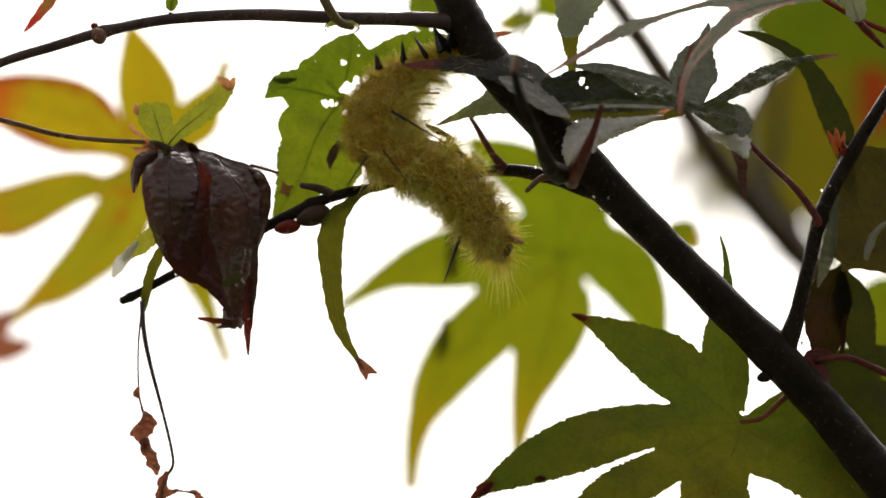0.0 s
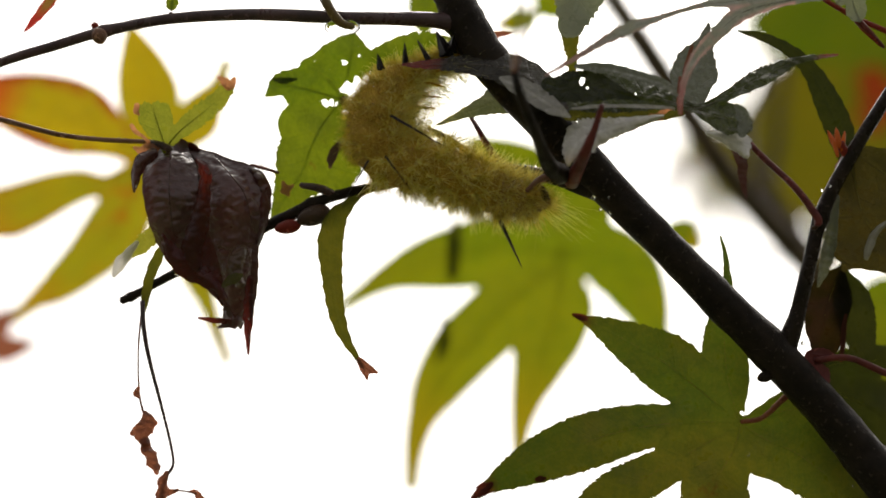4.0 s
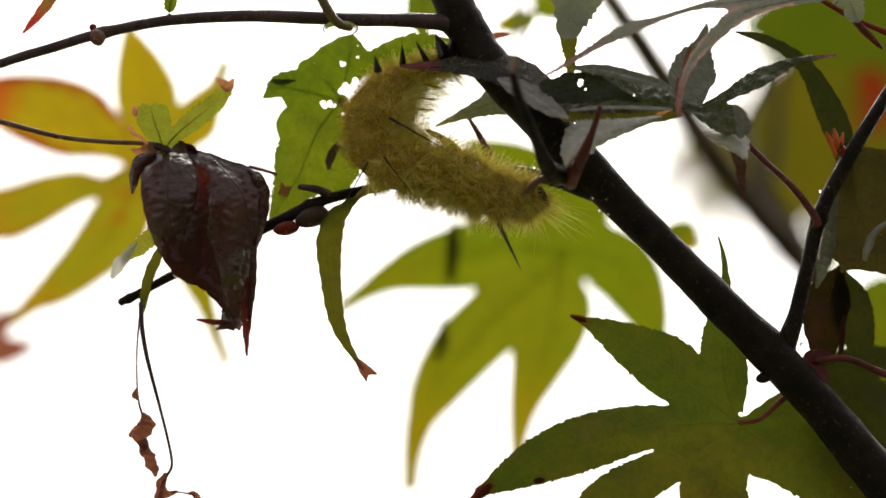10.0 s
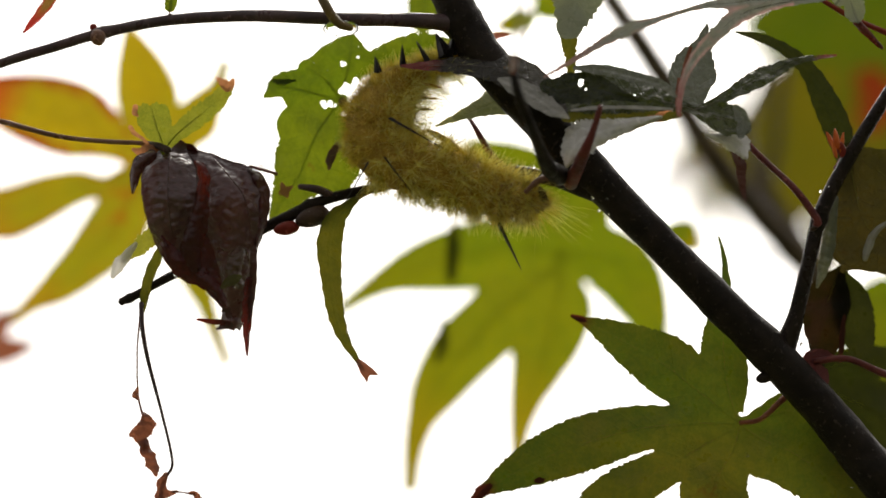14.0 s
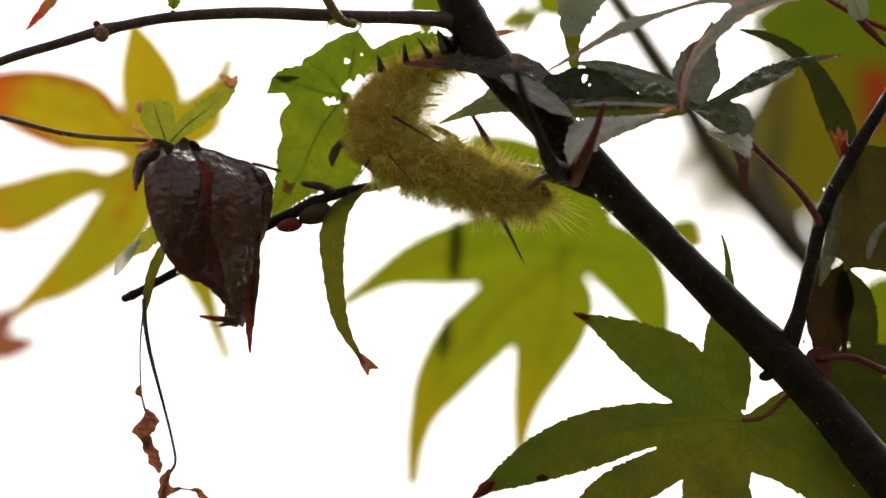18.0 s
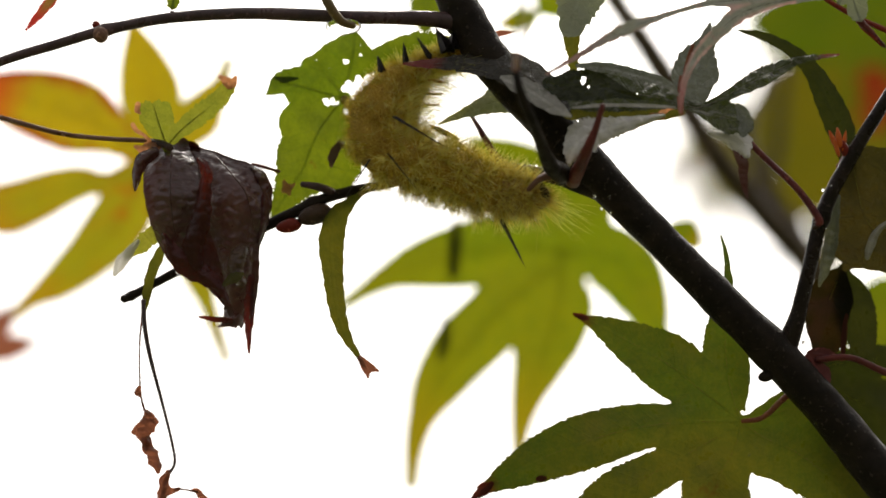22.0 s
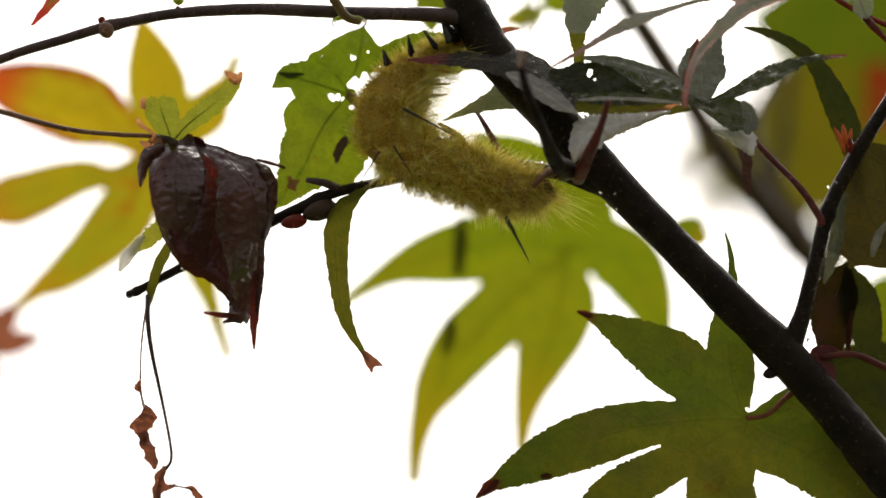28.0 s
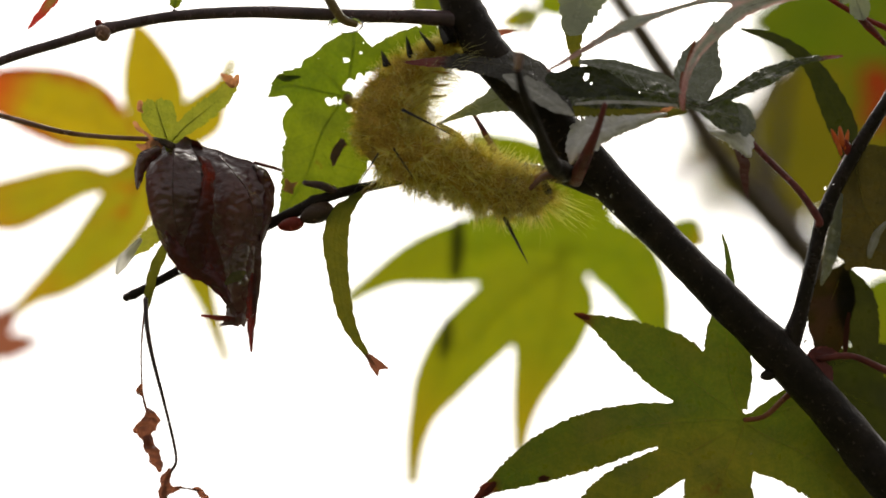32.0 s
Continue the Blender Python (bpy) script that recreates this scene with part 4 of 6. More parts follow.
# ---- the leaf that the caterpillar holds ----
held_leaf = sheet_leaf("fresh green maple leaf with bitten edges and small holes", 456.5, [
    lobe([(-18.6, 27.0, 0.92),(-23.0, 28.2, 2.57),(-27.1, 29.2, 3.18),(-29.8, 29.4, 2.26),(-32.4, 27.6, 0.21)], saw=0.6),
    lobe([(-18.6, 27.0, 0.92),(-20.4, 29.7, 2.87),(-22.8, 31.9, 2.67),(-24.8, 32.8, 1.54)], saw=0.5),
    lobe([(-26.1, 29.1, 2.26),(-23.2, 30.1, 3.59),(-20.1, 33.1, 4.00),(-17.7, 35.2, 3.49)], saw=0.3, rib=False),
    lobe([(-18.6, 27.0, 0.82),(-17.5, 31.9, 2.87),(-16.9, 35.5, 3.18),(-16.7, 37.7, 1.64),(-16.7, 38.9, 0.51)], saw=0.5),
    lobe([(-18.3, 27.4, 0.21),(-15.8, 31.9, 0.82),(-11.9, 33.8, 2.67),(-5.5, 35.1, 4.00),(0.6, 35.0, 3.29),(4.9, 33.8, 0.82)], saw=0.8, rib=False),
    lobe([(-19.1, 26.4, 0.82),(-22.4, 21.9, 4.11),(-24.4, 17.6, 5.75),(-26.1, 13.4, 4.93),(-28.6, 9.3, 2.77),(-31.2, 5.4, 0.31)]),
    lobe([(-22.5, 22.5, 2.26),(-26.1, 23.3, 2.87),(-27.1, 22.5, 3.08)], rib=False, saw=0.5),
    lobe([(-18.4, 25.6, 0.31),(-17.7, 20.6, 3.08),(-18.1, 15.5, 3.49),(-19.1, 11.9, 2.26)], rib=False)],
    GREEN, rib=0.00008, rib_material=RIB_DARK, wave=1.6, saw=0.42, pitch=1.1, cell=0.22, soft=0.3,
    holes=[(-21.6, 26.3, 0.62),(-20.5, 26.4, 0.51),(-19.6, 26.1, 0.31),(-18.1, 33.6, 0.41),(-18.5, 34.0, 0.21),(-15.5, 34.9, 0.21),(-17.8, 24.7, 0.51),(-17.0, 28.9, 1.45),(-15.4, 29.6, 1.25),(-13.8, 30.3, 0.51)],
    stalk=[(-18.6, 27.0),(-17.4, 26.0, -0.51),(-15.3, 24.7, -1.44)], stalk_radius=0.0010, stalk_material=STALK_OLIVE)
for far, lobes, mat in ((453.6, [lobe([(-20.6, 14.6, 0.20),(-20.0, 16.9, 0.50),(-19.1, 19.0, 0.25)]), lobe([(-21.0, 15.9, 0.10),(-19.8, 17.6, 0.41),(-18.4, 18.3, 0.10)])], DEAD_BROWN),
                        (454.6, [lobe([(-29.2, 11.8, 0.20),(-28.7, 10.5, 0.41),(-28.2, 9.5, 0.10)]), lobe([(-29.4, 10.1, 0.10),(-28.5, 10.5, 0.31),(-27.4, 11.3, 0.10)])], EDGE),
                        (455.5, [lobe([(-30.9, 30.6, 0.20),(-29.1, 30.3, 0.51),(-26.8, 30.6, 0.10)])], GREEN_DEEP)):
    sheet_leaf("small dry scrap stuck on the green leaf", far, lobes, mat, category="leaf scrap", name="leaf_fleck", cell=0.12, saw=0.15)
hanging_leaf = sheet_leaf("narrow olive-green leaf lobe hanging with a dry split tip", 448.6, [
    lobe([(-15.3, 9.2, 0.40),(-17.2, 7.6, 1.01),(-19.2, 5.3, 1.82),(-20.3, 1.1, 2.22),(-20.1, -3.9, 1.87),(-19.6, -9.0, 1.56),(-18.8, -13.0, 1.31),(-17.4, -16.5, 0.81),(-15.6, -19.4, 0.40),(-14.4, -21.3, 0.20)], roll=-0.25)],
    GREEN_HANG, saw=0.1, cell=0.18, stalk=[(-15.3, 9.2),(-14.0, 10.0, -1.01),(-11.7, 11.2, -3.03)], stalk_radius=0.0005, stalk_material=STALK_OLIVE)
sheet_part("dry_tip", hanging_leaf, "dry split brown tip", 448.4, [lobe([(-15.3, -19.9, 0.20),(-14.2, -20.9, 0.50),(-13.1, -21.7, 0.50),(-11.9, -22.2, 0.10)]), lobe([(-14.9, -20.3, 0.20),(-14.2, -21.7, 0.50),(-13.7, -23.4, 0.10)])], DRIED, cell=0.12, saw=0.1)

# ---- the large leaf below the bough ----
low_leaf = sheet_leaf("large dark green maple leaf with saw-toothed lobes", 450.0, [
    lobe([(53.2, -31.1, 0.61),(45.7, -25.4, 4.25),(40.3, -21.0, 5.40),(34.5, -17.6, 4.15),(28.9, -14.5, 2.23),(25.9, -13.0, 0.91),(23.1, -11.9, 0.20)], blush=0.5),
    lobe([(53.2, -31.1, 0.61),(42.1, -31.3, 3.00),(34.0, -32.3, 4.25),(25.9, -34.5, 4.96),(18.8, -37.1, 4.45),(12.8, -40.0, 3.04),(8.2, -42.6, 1.32),(4.9, -45.1, 0.20)], blush=1.0),
    lobe([(53.2, -31.3, 0.61),(45.2, -36.0, 2.95),(38.2, -39.9, 3.60),(32.0, -43.2, 4.15),(26.9, -46.8, 3.64),(19.8, -53.0, 0.30)]),
    lobe([(53.2, -31.8, 0.61),(51.7, -36.3, 3.85),(49.0, -41.4, 5.67),(48.4, -46.5, 5.87),(47.7, -55.6, 0.30)]),
    lobe([(53.4, -31.5, 0.81),(57.3, -34.1, 5.06),(62.3, -36.3, 6.27),(67.9, -40.2, 5.87),(74.5, -46.5, 3.64),(79.5, -52.0, 0.30)]),
    lobe([(53.4, -31.3, 0.61),(57.8, -30.0, 2.23),(62.3, -29.0, 3.64),(67.4, -30.3, 3.44),(74.5, -34.3, 0.30)]),
    lobe([(53.0, -31.1, 0.40),(51.2, -25.4, 3.44),(50.4, -20.1, 4.05),(50.2, -15.1, 3.64),(50.5, -10.0, 1.92),(50.7, -5.0, 0.71),(50.3, -0.9, 0.35),(49.5, 2.1, 0.10)]),
    lobe([(54.2, -34.3, 2.02),(57.3, -37.5, 3.44),(61.3, -37.9, 3.64)], rib=False)],
    GREEN_DEEP, rib=0.00003, rib_material=RIB_RED, soft=0.25, saw=0.30, pitch=0.9, cell=0.24, wave=1.8, holes=[(53.4, -29.6, 0.40)],
    stalk=[(53.2, -31.1, 0.30),(56.8, -30.5, 0.51),(60.3, -27.4, 1.21),(62.3, -25.7, 0.00)], stalk_radius=0.0005, stalk_material=STALK_RED)
sheet_part("dry_tip", low_leaf, "dry dark red tip", 449.6, [lobe([(8.3, -42.2, 0.40),(6.9, -43.2, 1.01),(5.5, -44.4, 0.51),(4.7, -45.2, 0.10)])], DRIED_DARK, cell=0.12, saw=0.3)
sheet_part("dry_spot", low_leaf, "dry red spot on the edge", 449.6, [lobe([(16.6, -41.4, 0.30),(17.3, -41.3, 0.51),(18.0, -41.2, 0.20)])], DRIED_DARK, cell=0.12, saw=0.2)
sheet_part("dry_tip", low_leaf, "dry dark red tip", 449.6, [lobe([(25.4, -12.6, 0.30),(24.3, -12.3, 0.51),(23.2, -11.8, 0.10)])], DRIED_DARK, cell=0.12, saw=0.2)

# ---- small bitten leaf and dead leaf on the left twig ----
part("side_twig", tube([(-0.0868, 0.4112, 1.6760), (-0.0788, 0.4119, 1.6742), (-0.0687, 0.4128, 1.6717), (-0.0607, 0.4131, 1.6708), (-0.0521, 0.4133, 1.6704), (-0.0488, 0.4154, 1.6704)], [0.00050, 0.00050, 0.00045, 0.00045, 0.00050], sides=8), STALK_BROWN, maple)
bitten_leaf = sheet_leaf("small yellow-green leaf with bitten brown-edged lobes", 445.7, [
    lobe([(-49.5, 17.9, 0.40),(-50.3, 20.3, 2.00),(-51.2, 23.0, 2.91),(-51.7, 25.0, 2.61),(-51.8, 25.8, 2.21)], flat=True, saw=0.4),
    lobe([(-49.3, 17.9, 0.40),(-46.9, 20.7, 1.30),(-43.5, 23.5, 1.80),(-40.0, 26.4, 1.50),(-38.1, 29.0, 1.10)], flat=True),
    lobe([(-49.3, 17.9, 0.30),(-49.5, 11.1, 0.60),(-50.2, 4.6, 1.20),(-53.0, 1.1, 1.50),(-56.0, -1.1, 0.90)], rib=False)],
    GREEN_LIGHT, rib=0.00012, rib_material=RIB_DARK, saw=0.35, cell=0.2)
for word, lobes in (("orange-brown bitten edge", [lobe([(-40.0, 30.2, 0.20),(-38.7, 29.4, 0.50),(-37.7, 29.0, 0.50),(-37.2, 30.0, 0.20)]), lobe([(-38.9, 29.2, 0.30),(-38.3, 28.5, 0.40),(-37.6, 28.9, 0.20)])]),
                    ("orange-brown bitten edge", [lobe([(-54.5, 25.2, 0.40),(-54.6, 24.2, 0.40),(-54.1, 23.6, 0.10)]), lobe([(-55.4, 21.6, 0.30),(-54.7, 20.6, 0.30),(-53.5, 19.8, 0.20),(-52.3, 18.7, 0.20)])]),
                    ("orange-brown bitten edge", [lobe([(-54.9, 17.7, 0.20),(-53.7, 17.2, 0.60),(-52.3, 17.5, 0.80),(-50.7, 17.9, 0.40)]), lobe([(-52.7, 17.9, 0.40),(-51.7, 17.1, 0.50),(-51.3, 16.5, 0.20)])])):
    sheet_part("dry_edge", bitten_leaf, word, 445.0, lobes, EDGE, cell=0.12, saw=0.3, crease=0.8)
sheet_part("pale_end", bitten_leaf, "bleached papery end of a lobe", 445.2, [lobe([(-54.5, 0.9, 0.30),(-56.1, -1.1, 0.80),(-57.5, -2.9, 1.00),(-58.5, -4.9, 0.30)], bulge=0.6)], PAPERY, cell=0.16, saw=0.2)


def dead_leaf():
    ob = sheet_leaf("curled dry dark maroon leaf with a glossy wrinkled skin", 443.5, [
        lobe([(-49.1, 17.9, 1.40, -6.2),(-48.6, 15.6, 3.99, -2.8),(-48.4, 12.6, 4.79, -0.4),(-48.5, 9.1, 4.59, 1.0),(-48.3, 4.6, 3.69, 0.2),(-47.7, 0.1, 2.39, -2.2),(-46.5, -3.7, 0.50, -4.4)], bulge=2.2, fold=0.0),
        lobe([(-46.5, 17.9, 1.20, -6.0),(-52.1, 16.3, 1.00, -3.4)], rib=False)],
        DEAD, category="dead leaf", name="dead_leaf", saw=0.05, ragged=0.05, cell=0.2, crease=0.6, wave=1.2, seed=11)
    sheet_part("lobe", ob, "", 444.5, [lobe([(-45.9, 17.0, 0.80, -6.2),(-41.6, 14.0, 3.00, -3.0),(-38.7, 10.2, 4.80, 0.0),(-37.6, 5.6, 5.00, 0.8),(-36.9, 0.1, 3.60, -0.6),(-36.5, -5.9, 2.60, -2.2),(-36.8, -10.4, 2.20, -3.4),(-37.6, -14.1, 1.60, -4.4)], bulge=2.2, fold=0.0, flat=True), lobe([(-45.4, 17.0, 0.60, -5.8),(-38.9, 14.4, 1.20, -3.4),(-34.8, 13.2, 1.40, -1.4),(-33.6, 10.1, 1.20, -0.4)], bulge=1.0)], DEAD, saw=0.05, ragged=0.05, cell=0.2, crease=0.6, wave=1.2, seed=23)
    sheet_part("lobe", ob, "deep maroon inner side", 449.0, [lobe([(-45.8, 16.8, 2.02),(-43.8, 10.2, 4.04),(-43.3, 2.1, 4.54),(-41.3, -3.9, 3.23),(-39.0, -9.5, 1.01)], bulge=-1.5)], DEAD_RED, saw=0.05, cell=0.25, crease=0.9, seed=3)
    sheet_part("lobe", ob, "red curled lower edge", 440.5, [lobe([(-49.3, 2.1, 0.30, -0.6),(-47.6, -1.1, 1.39, 0.0),(-45.0, -3.3, 2.08, 0.2),(-42.2, -5.1, 1.59, 0.2),(-39.8, -7.1, 0.99, 0.0),(-38.0, -10.0, 0.30, -0.4)], bulge=1.0)], DEAD_GLOW, saw=0.05, ragged=0.12, cell=0.18, crease=0.7, seed=47)
    sheet_part("lobe", ob, "red torn fold", 437.0, [lobe([(-43.0, 15.3, 0.20, -0.8),(-42.1, 14.2, 0.69, 0.0),(-41.5, 12.7, 0.88, 0.0),(-41.7, 10.7, 0.88, -0.4),(-41.9, 7.5, 1.18, -0.6),(-42.7, 3.8, 1.67, -1.0),(-43.8, 0.1, 1.77, -1.4),(-43.1, -2.9, 1.18, -2.0)], bulge=0.8)], DEAD_GLOW, saw=0.05, ragged=0.14, cell=0.14, crease=0.5, seed=37)
    sheet_part("lobe", ob, "dark red inner flap", 446.0, [lobe([(-34.4, 14.1, 0.30),(-33.0, 12.3, 1.20),(-32.1, 10.1, 1.30),(-32.1, 6.6, 1.10),(-32.7, 3.1, 0.80),(-33.5, -0.4, 0.30)], bulge=1.0)], DEAD_RED, saw=0.05, cell=0.2, crease=0.7, seed=41)
    sheet_part("lobe", ob, "hooked side lobe", 443.0, [lobe([(-51.4, 16.6, 0.90, -0.8),(-53.4, 15.2, 1.20),(-54.2, 13.3, 0.90),(-54.5, 11.6, 0.60),(-54.7, 9.9, 0.10)], bulge=1.0)], DEAD_RED, saw=0.05, cell=0.16, crease=0.5, seed=31)
    sheet_part("lobe", ob, "brown rolled pocket", 441.0, [lobe([(-35.3, -0.5, 0.79, -0.6),(-36.3, -2.1, 1.39),(-36.7, -4.1, 1.29),(-35.7, -6.3, 0.79, -0.6)], bulge=1.0)], DEAD_BROWN, saw=0.08, cell=0.14, crease=0.9, seed=53)
    sheet_part("green_patch", ob, "last green patch", 439.8, [lobe([(-38.6, -6.6, 0.30),(-37.4, -5.6, 0.79),(-36.3, -5.2, 0.79),(-35.6, -4.8, 0.30)])], GREEN_DIM, cell=0.12, saw=0.15)
    for lobes, tone in (([lobe([(-34.3, -5.4, 0.49),(-34.6, -9.3, 0.70),(-34.6, -12.3, 0.85),(-34.7, -14.7, 0.55),(-34.6, -18.7, 0.10)], bulge=0.5)], DEAD_GLOW), ([lobe([(-37.8, -13.1, 0.40),(-40.6, -12.8, 0.40),(-43.4, -12.4, 0.10)])], DEAD_GLOW), ([lobe([(-37.8, -11.8, 0.40),(-38.4, -10.6, 0.40),(-39.0, -11.0, 0.10)])], DEAD_RED), ([lobe([(-37.6, -13.4, 0.49),(-38.8, -13.7, 0.40),(-40.0, -14.1, 0.10)])], DEAD_RED), ([lobe([(-33.4, 0.1, 0.49),(-33.5, -4.8, 0.55),(-33.8, -8.8, 0.45),(-34.2, -12.8, 0.10)])], DEAD_RED)):
        sheet_part("shred", ob, "red-brown torn shred", 443.8, lobes, tone, cell=0.14, saw=0.05, ragged=0.1)
    part("vein", tube([(-0.0480, 0.4087, 1.6668), (-0.0480, 0.4082, 1.6602), (-0.0477, 0.4103, 1.6552), (-0.0472, 0.4135, 1.6522)], [0.00016, 0.00014, 0.00008], sides=6), DEAD_RED, ob)
    part("vein", tube([(-0.0403, 0.4113, 1.6665), (-0.0371, 0.4106, 1.6625), (-0.0349, 0.4115, 1.6594), (-0.0336, 0.4149, 1.6543)], [0.00010, 0.00013, 0.00008], sides=6), DEAD_RED, ob)
    part("curled_rim", tube([(-0.0377, 0.4124, 1.6467), (-0.0371, 0.4102, 1.6486), (-0.0356, 0.4093, 1.6494), (-0.0343, 0.4100, 1.6490), (-0.0336, 0.4123, 1.6472)], [0.00006, 0.00012, 0.00010, 0.00010, 0.00005], sides=6, rough=0.5), DEAD_BROWN, ob, "brown curled rim")
    part("stalk", tube([(-0.0483, 0.4110, 1.6680), (-0.0504, 0.4116, 1.6693), (-0.0524, 0.4133, 1.6704)], [0.00070, 0.00060, 0.00050], sides=8), BUD, ob)
    part("stalk", tube([(-0.0344, 0.4146, 1.6666), (-0.0321, 0.4158, 1.6664), (-0.0298, 0.4188, 1.6668)], [0.00030, 0.00030, 0.00030], sides=6), STALK, ob)
    return ob


dead = dead_leaf()

# ---- withered tendril with dry scraps ----
tendril = thing("withered_tendril", (-0.0529, 0.4258, 1.6476), "thin dark withered stalk hanging with dry brown scraps", "dead stalk")
sheet_part("blade", tendril, "narrow green leaf base", 448.0, [lobe([(-50.0, 0.5, 0.50),(-51.4, -2.4, 0.91),(-52.6, -5.4, 0.81),(-53.2, -8.5, 0.71),(-53.6, -11.2, 0.30)])], GREEN_HANG, cell=0.16, saw=0.1)
part("stalk", tube([(-0.0538, 0.4239, 1.6442), (-0.0534, 0.4246, 1.6392), (-0.0524, 0.4265, 1.6340), (-0.0503, 0.4293, 1.6264), (-0.0486, 0.4317, 1.6198), (-0.0482, 0.4329, 1.6165), (-0.0494, 0.4336, 1.6145), (-0.0500, 0.4344, 1.6123), (-0.0502, 0.4355, 1.6094)], [0.00045, 0.00040, 0.00026, 0.00024, 0.00030, 0.00050], sides=8), BARK_TWIG, tendril)
part("thread", tube([(-0.0540, 0.4247, 1.6418), (-0.0545, 0.4268, 1.6362), (-0.0544, 0.4292, 1.6295), (-0.0538, 0.4304, 1.6262), (-0.0526, 0.4314, 1.6234)], [0.00020, 0.00014, 0.00020, 0.00030], sides=6), DRIED, tendril)
for lobes in ([lobe([(-53.2, -29.3, 0.20),(-52.8, -31.1, 1.21),(-53.6, -33.1, 1.21),(-53.2, -35.4, 0.60)], bulge=1.0), lobe([(-53.2, -31.7, 0.81),(-54.6, -32.4, 0.60),(-55.5, -32.9, 0.30)]), lobe([(-52.6, -30.5, 0.60),(-51.3, -31.1, 0.20)])],
              [lobe([(-53.4, -34.2, 0.71),(-52.5, -36.5, 1.01),(-51.5, -38.6, 0.91),(-51.1, -40.0, 0.30)], bulge=0.8)],
              [lobe([(-54.4, -24.9, 0.20),(-54.7, -25.8, 0.50),(-54.3, -26.5, 0.20)])],
              [lobe([(-49.4, -40.0, 0.30),(-50.0, -41.7, 0.81),(-50.3, -43.7, 0.71),(-50.8, -46.4, 0.40)], bulge=0.5), lobe([(-50.0, -43.8, 0.50),(-47.4, -43.1, 0.20)])],
              [lobe([(-45.3, -43.4, 0.10),(-44.1, -43.5, 0.40),(-43.1, -45.0, 0.60)])]):
    sheet_part("scrap", tendril, "", 446.5, lobes, DRIED, cell=0.13, saw=0.3, ragged=0.2, crease=0.9)
part("thread", tube([(-0.0481, 0.4344, 1.6123), (-0.0461, 0.4345, 1.6121), (-0.0441, 0.4346, 1.6117)], [0.00020, 0.00012, 0.00020], sides=6), DRIED, tendril)

# ---- glossy leaves in front of the bough, above ----
gloss_leaf = sheet_leaf("dark wet maple leaf with glossy upper side and red tips", 440.7, [
    lobe([(44.0, 24.5, 0.30),(38.3, 26.1, 1.78),(32.3, 27.1, 3.17),(26.4, 27.6, 3.77),(21.4, 27.3, 2.78),(16.0, 27.3, 0.50)], fold=0.25),
    lobe([(44.0, 24.5, 0.20),(46.4, 25.2, 0.50),(50.2, 27.1, 0.89),(54.6, 29.5, 1.59),(58.6, 31.4, 1.29),(61.8, 32.8, 0.59),(65.0, 33.4, 0.40),(69.0, 33.9, 0.10)], blush=1.0, fold=0.3, saw=1.6),
    lobe([(43.7, 24.3, 0.30),(47.0, 23.3, 1.78),(50.2, 22.5, 2.68),(52.5, 21.7, 1.68)], fold=0.2)],
    GLOSSY, tilt=(0.0, -1.0), saw=0.3, wave=0.9, cell=0.22, rib=0.00005, rib_material=RIB_GREY, crease=1.0, holes=[(24.2, 29.3, 0.59),(25.1, 28.1, 0.25)],
    stalk=[(44.0, 24.5, -0.99),(51.1, 20.4, -2.97),(56.3, 15.5, -1.98),(61.6, 10.5, 0.00),(65.2, 5.6, 0.99),(65.6, 4.1, 0.99)])
# the lobe's dark middle, painted as a darker sheet in front
sheet_part("folded_half", gloss_leaf, "half folded over, shade painted in dark green", 437.6, [lobe([(33.9, 25.9, 0.20),(30.3, 27.1, 1.08),(26.7, 28.0, 2.36),(22.7, 28.2, 2.66),(20.1, 28.0, 2.17),(18.1, 28.6, 1.18)], fold=0.0)], GLOSSY_SHADED, cell=0.18, saw=0.2, tilt=(0.0, -0.25), holes=[(24.0, 29.1, 0.59),(24.9, 28.0, 0.25)], crease=0.3)
# sky sheen on this lobe is painted in grey
sheet_part("round_lobe", gloss_leaf, "rounded lobe with its sheen painted grey", 442.5, [lobe([(45.0, 24.7, 0.40),(44.0, 29.0, 3.88),(44.5, 32.7, 3.68),(45.8, 35.9, 1.69),(46.6, 39.7, 0.10)], fold=0.15)], GREY_SHEEN, tilt=(0.0, -0.9), cell=0.22, saw=0.3, wave=0.6, crease=0.4)
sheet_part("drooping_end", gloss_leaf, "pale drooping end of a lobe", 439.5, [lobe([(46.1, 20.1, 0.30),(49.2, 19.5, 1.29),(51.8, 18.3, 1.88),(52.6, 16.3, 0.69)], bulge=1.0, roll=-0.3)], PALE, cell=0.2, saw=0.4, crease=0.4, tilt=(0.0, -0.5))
sheet_part("dry_tip", gloss_leaf, "thin dark red tip", 440.0, [lobe([(51.1, 17.1, 0.79),(52.1, 14.9, 0.89),(52.2, 12.5, 0.69),(52.5, 10.2, 0.40),(52.9, 8.6, 0.10)])], DEAD_RED, cell=0.14, saw=0.2)
sheet_part("lower_lobe", gloss_leaf, "narrow yellow-green lobe with a bitten edge", 441.5, [lobe([(41.7, 23.7, 0.40),(37.8, 23.3, 0.89),(32.4, 23.3, 1.39),(27.4, 23.3, 1.59),(21.7, 23.5, 0.89)])], GREEN_DIM, cell=0.16, saw=0.3, tilt=(0.0, -0.4))
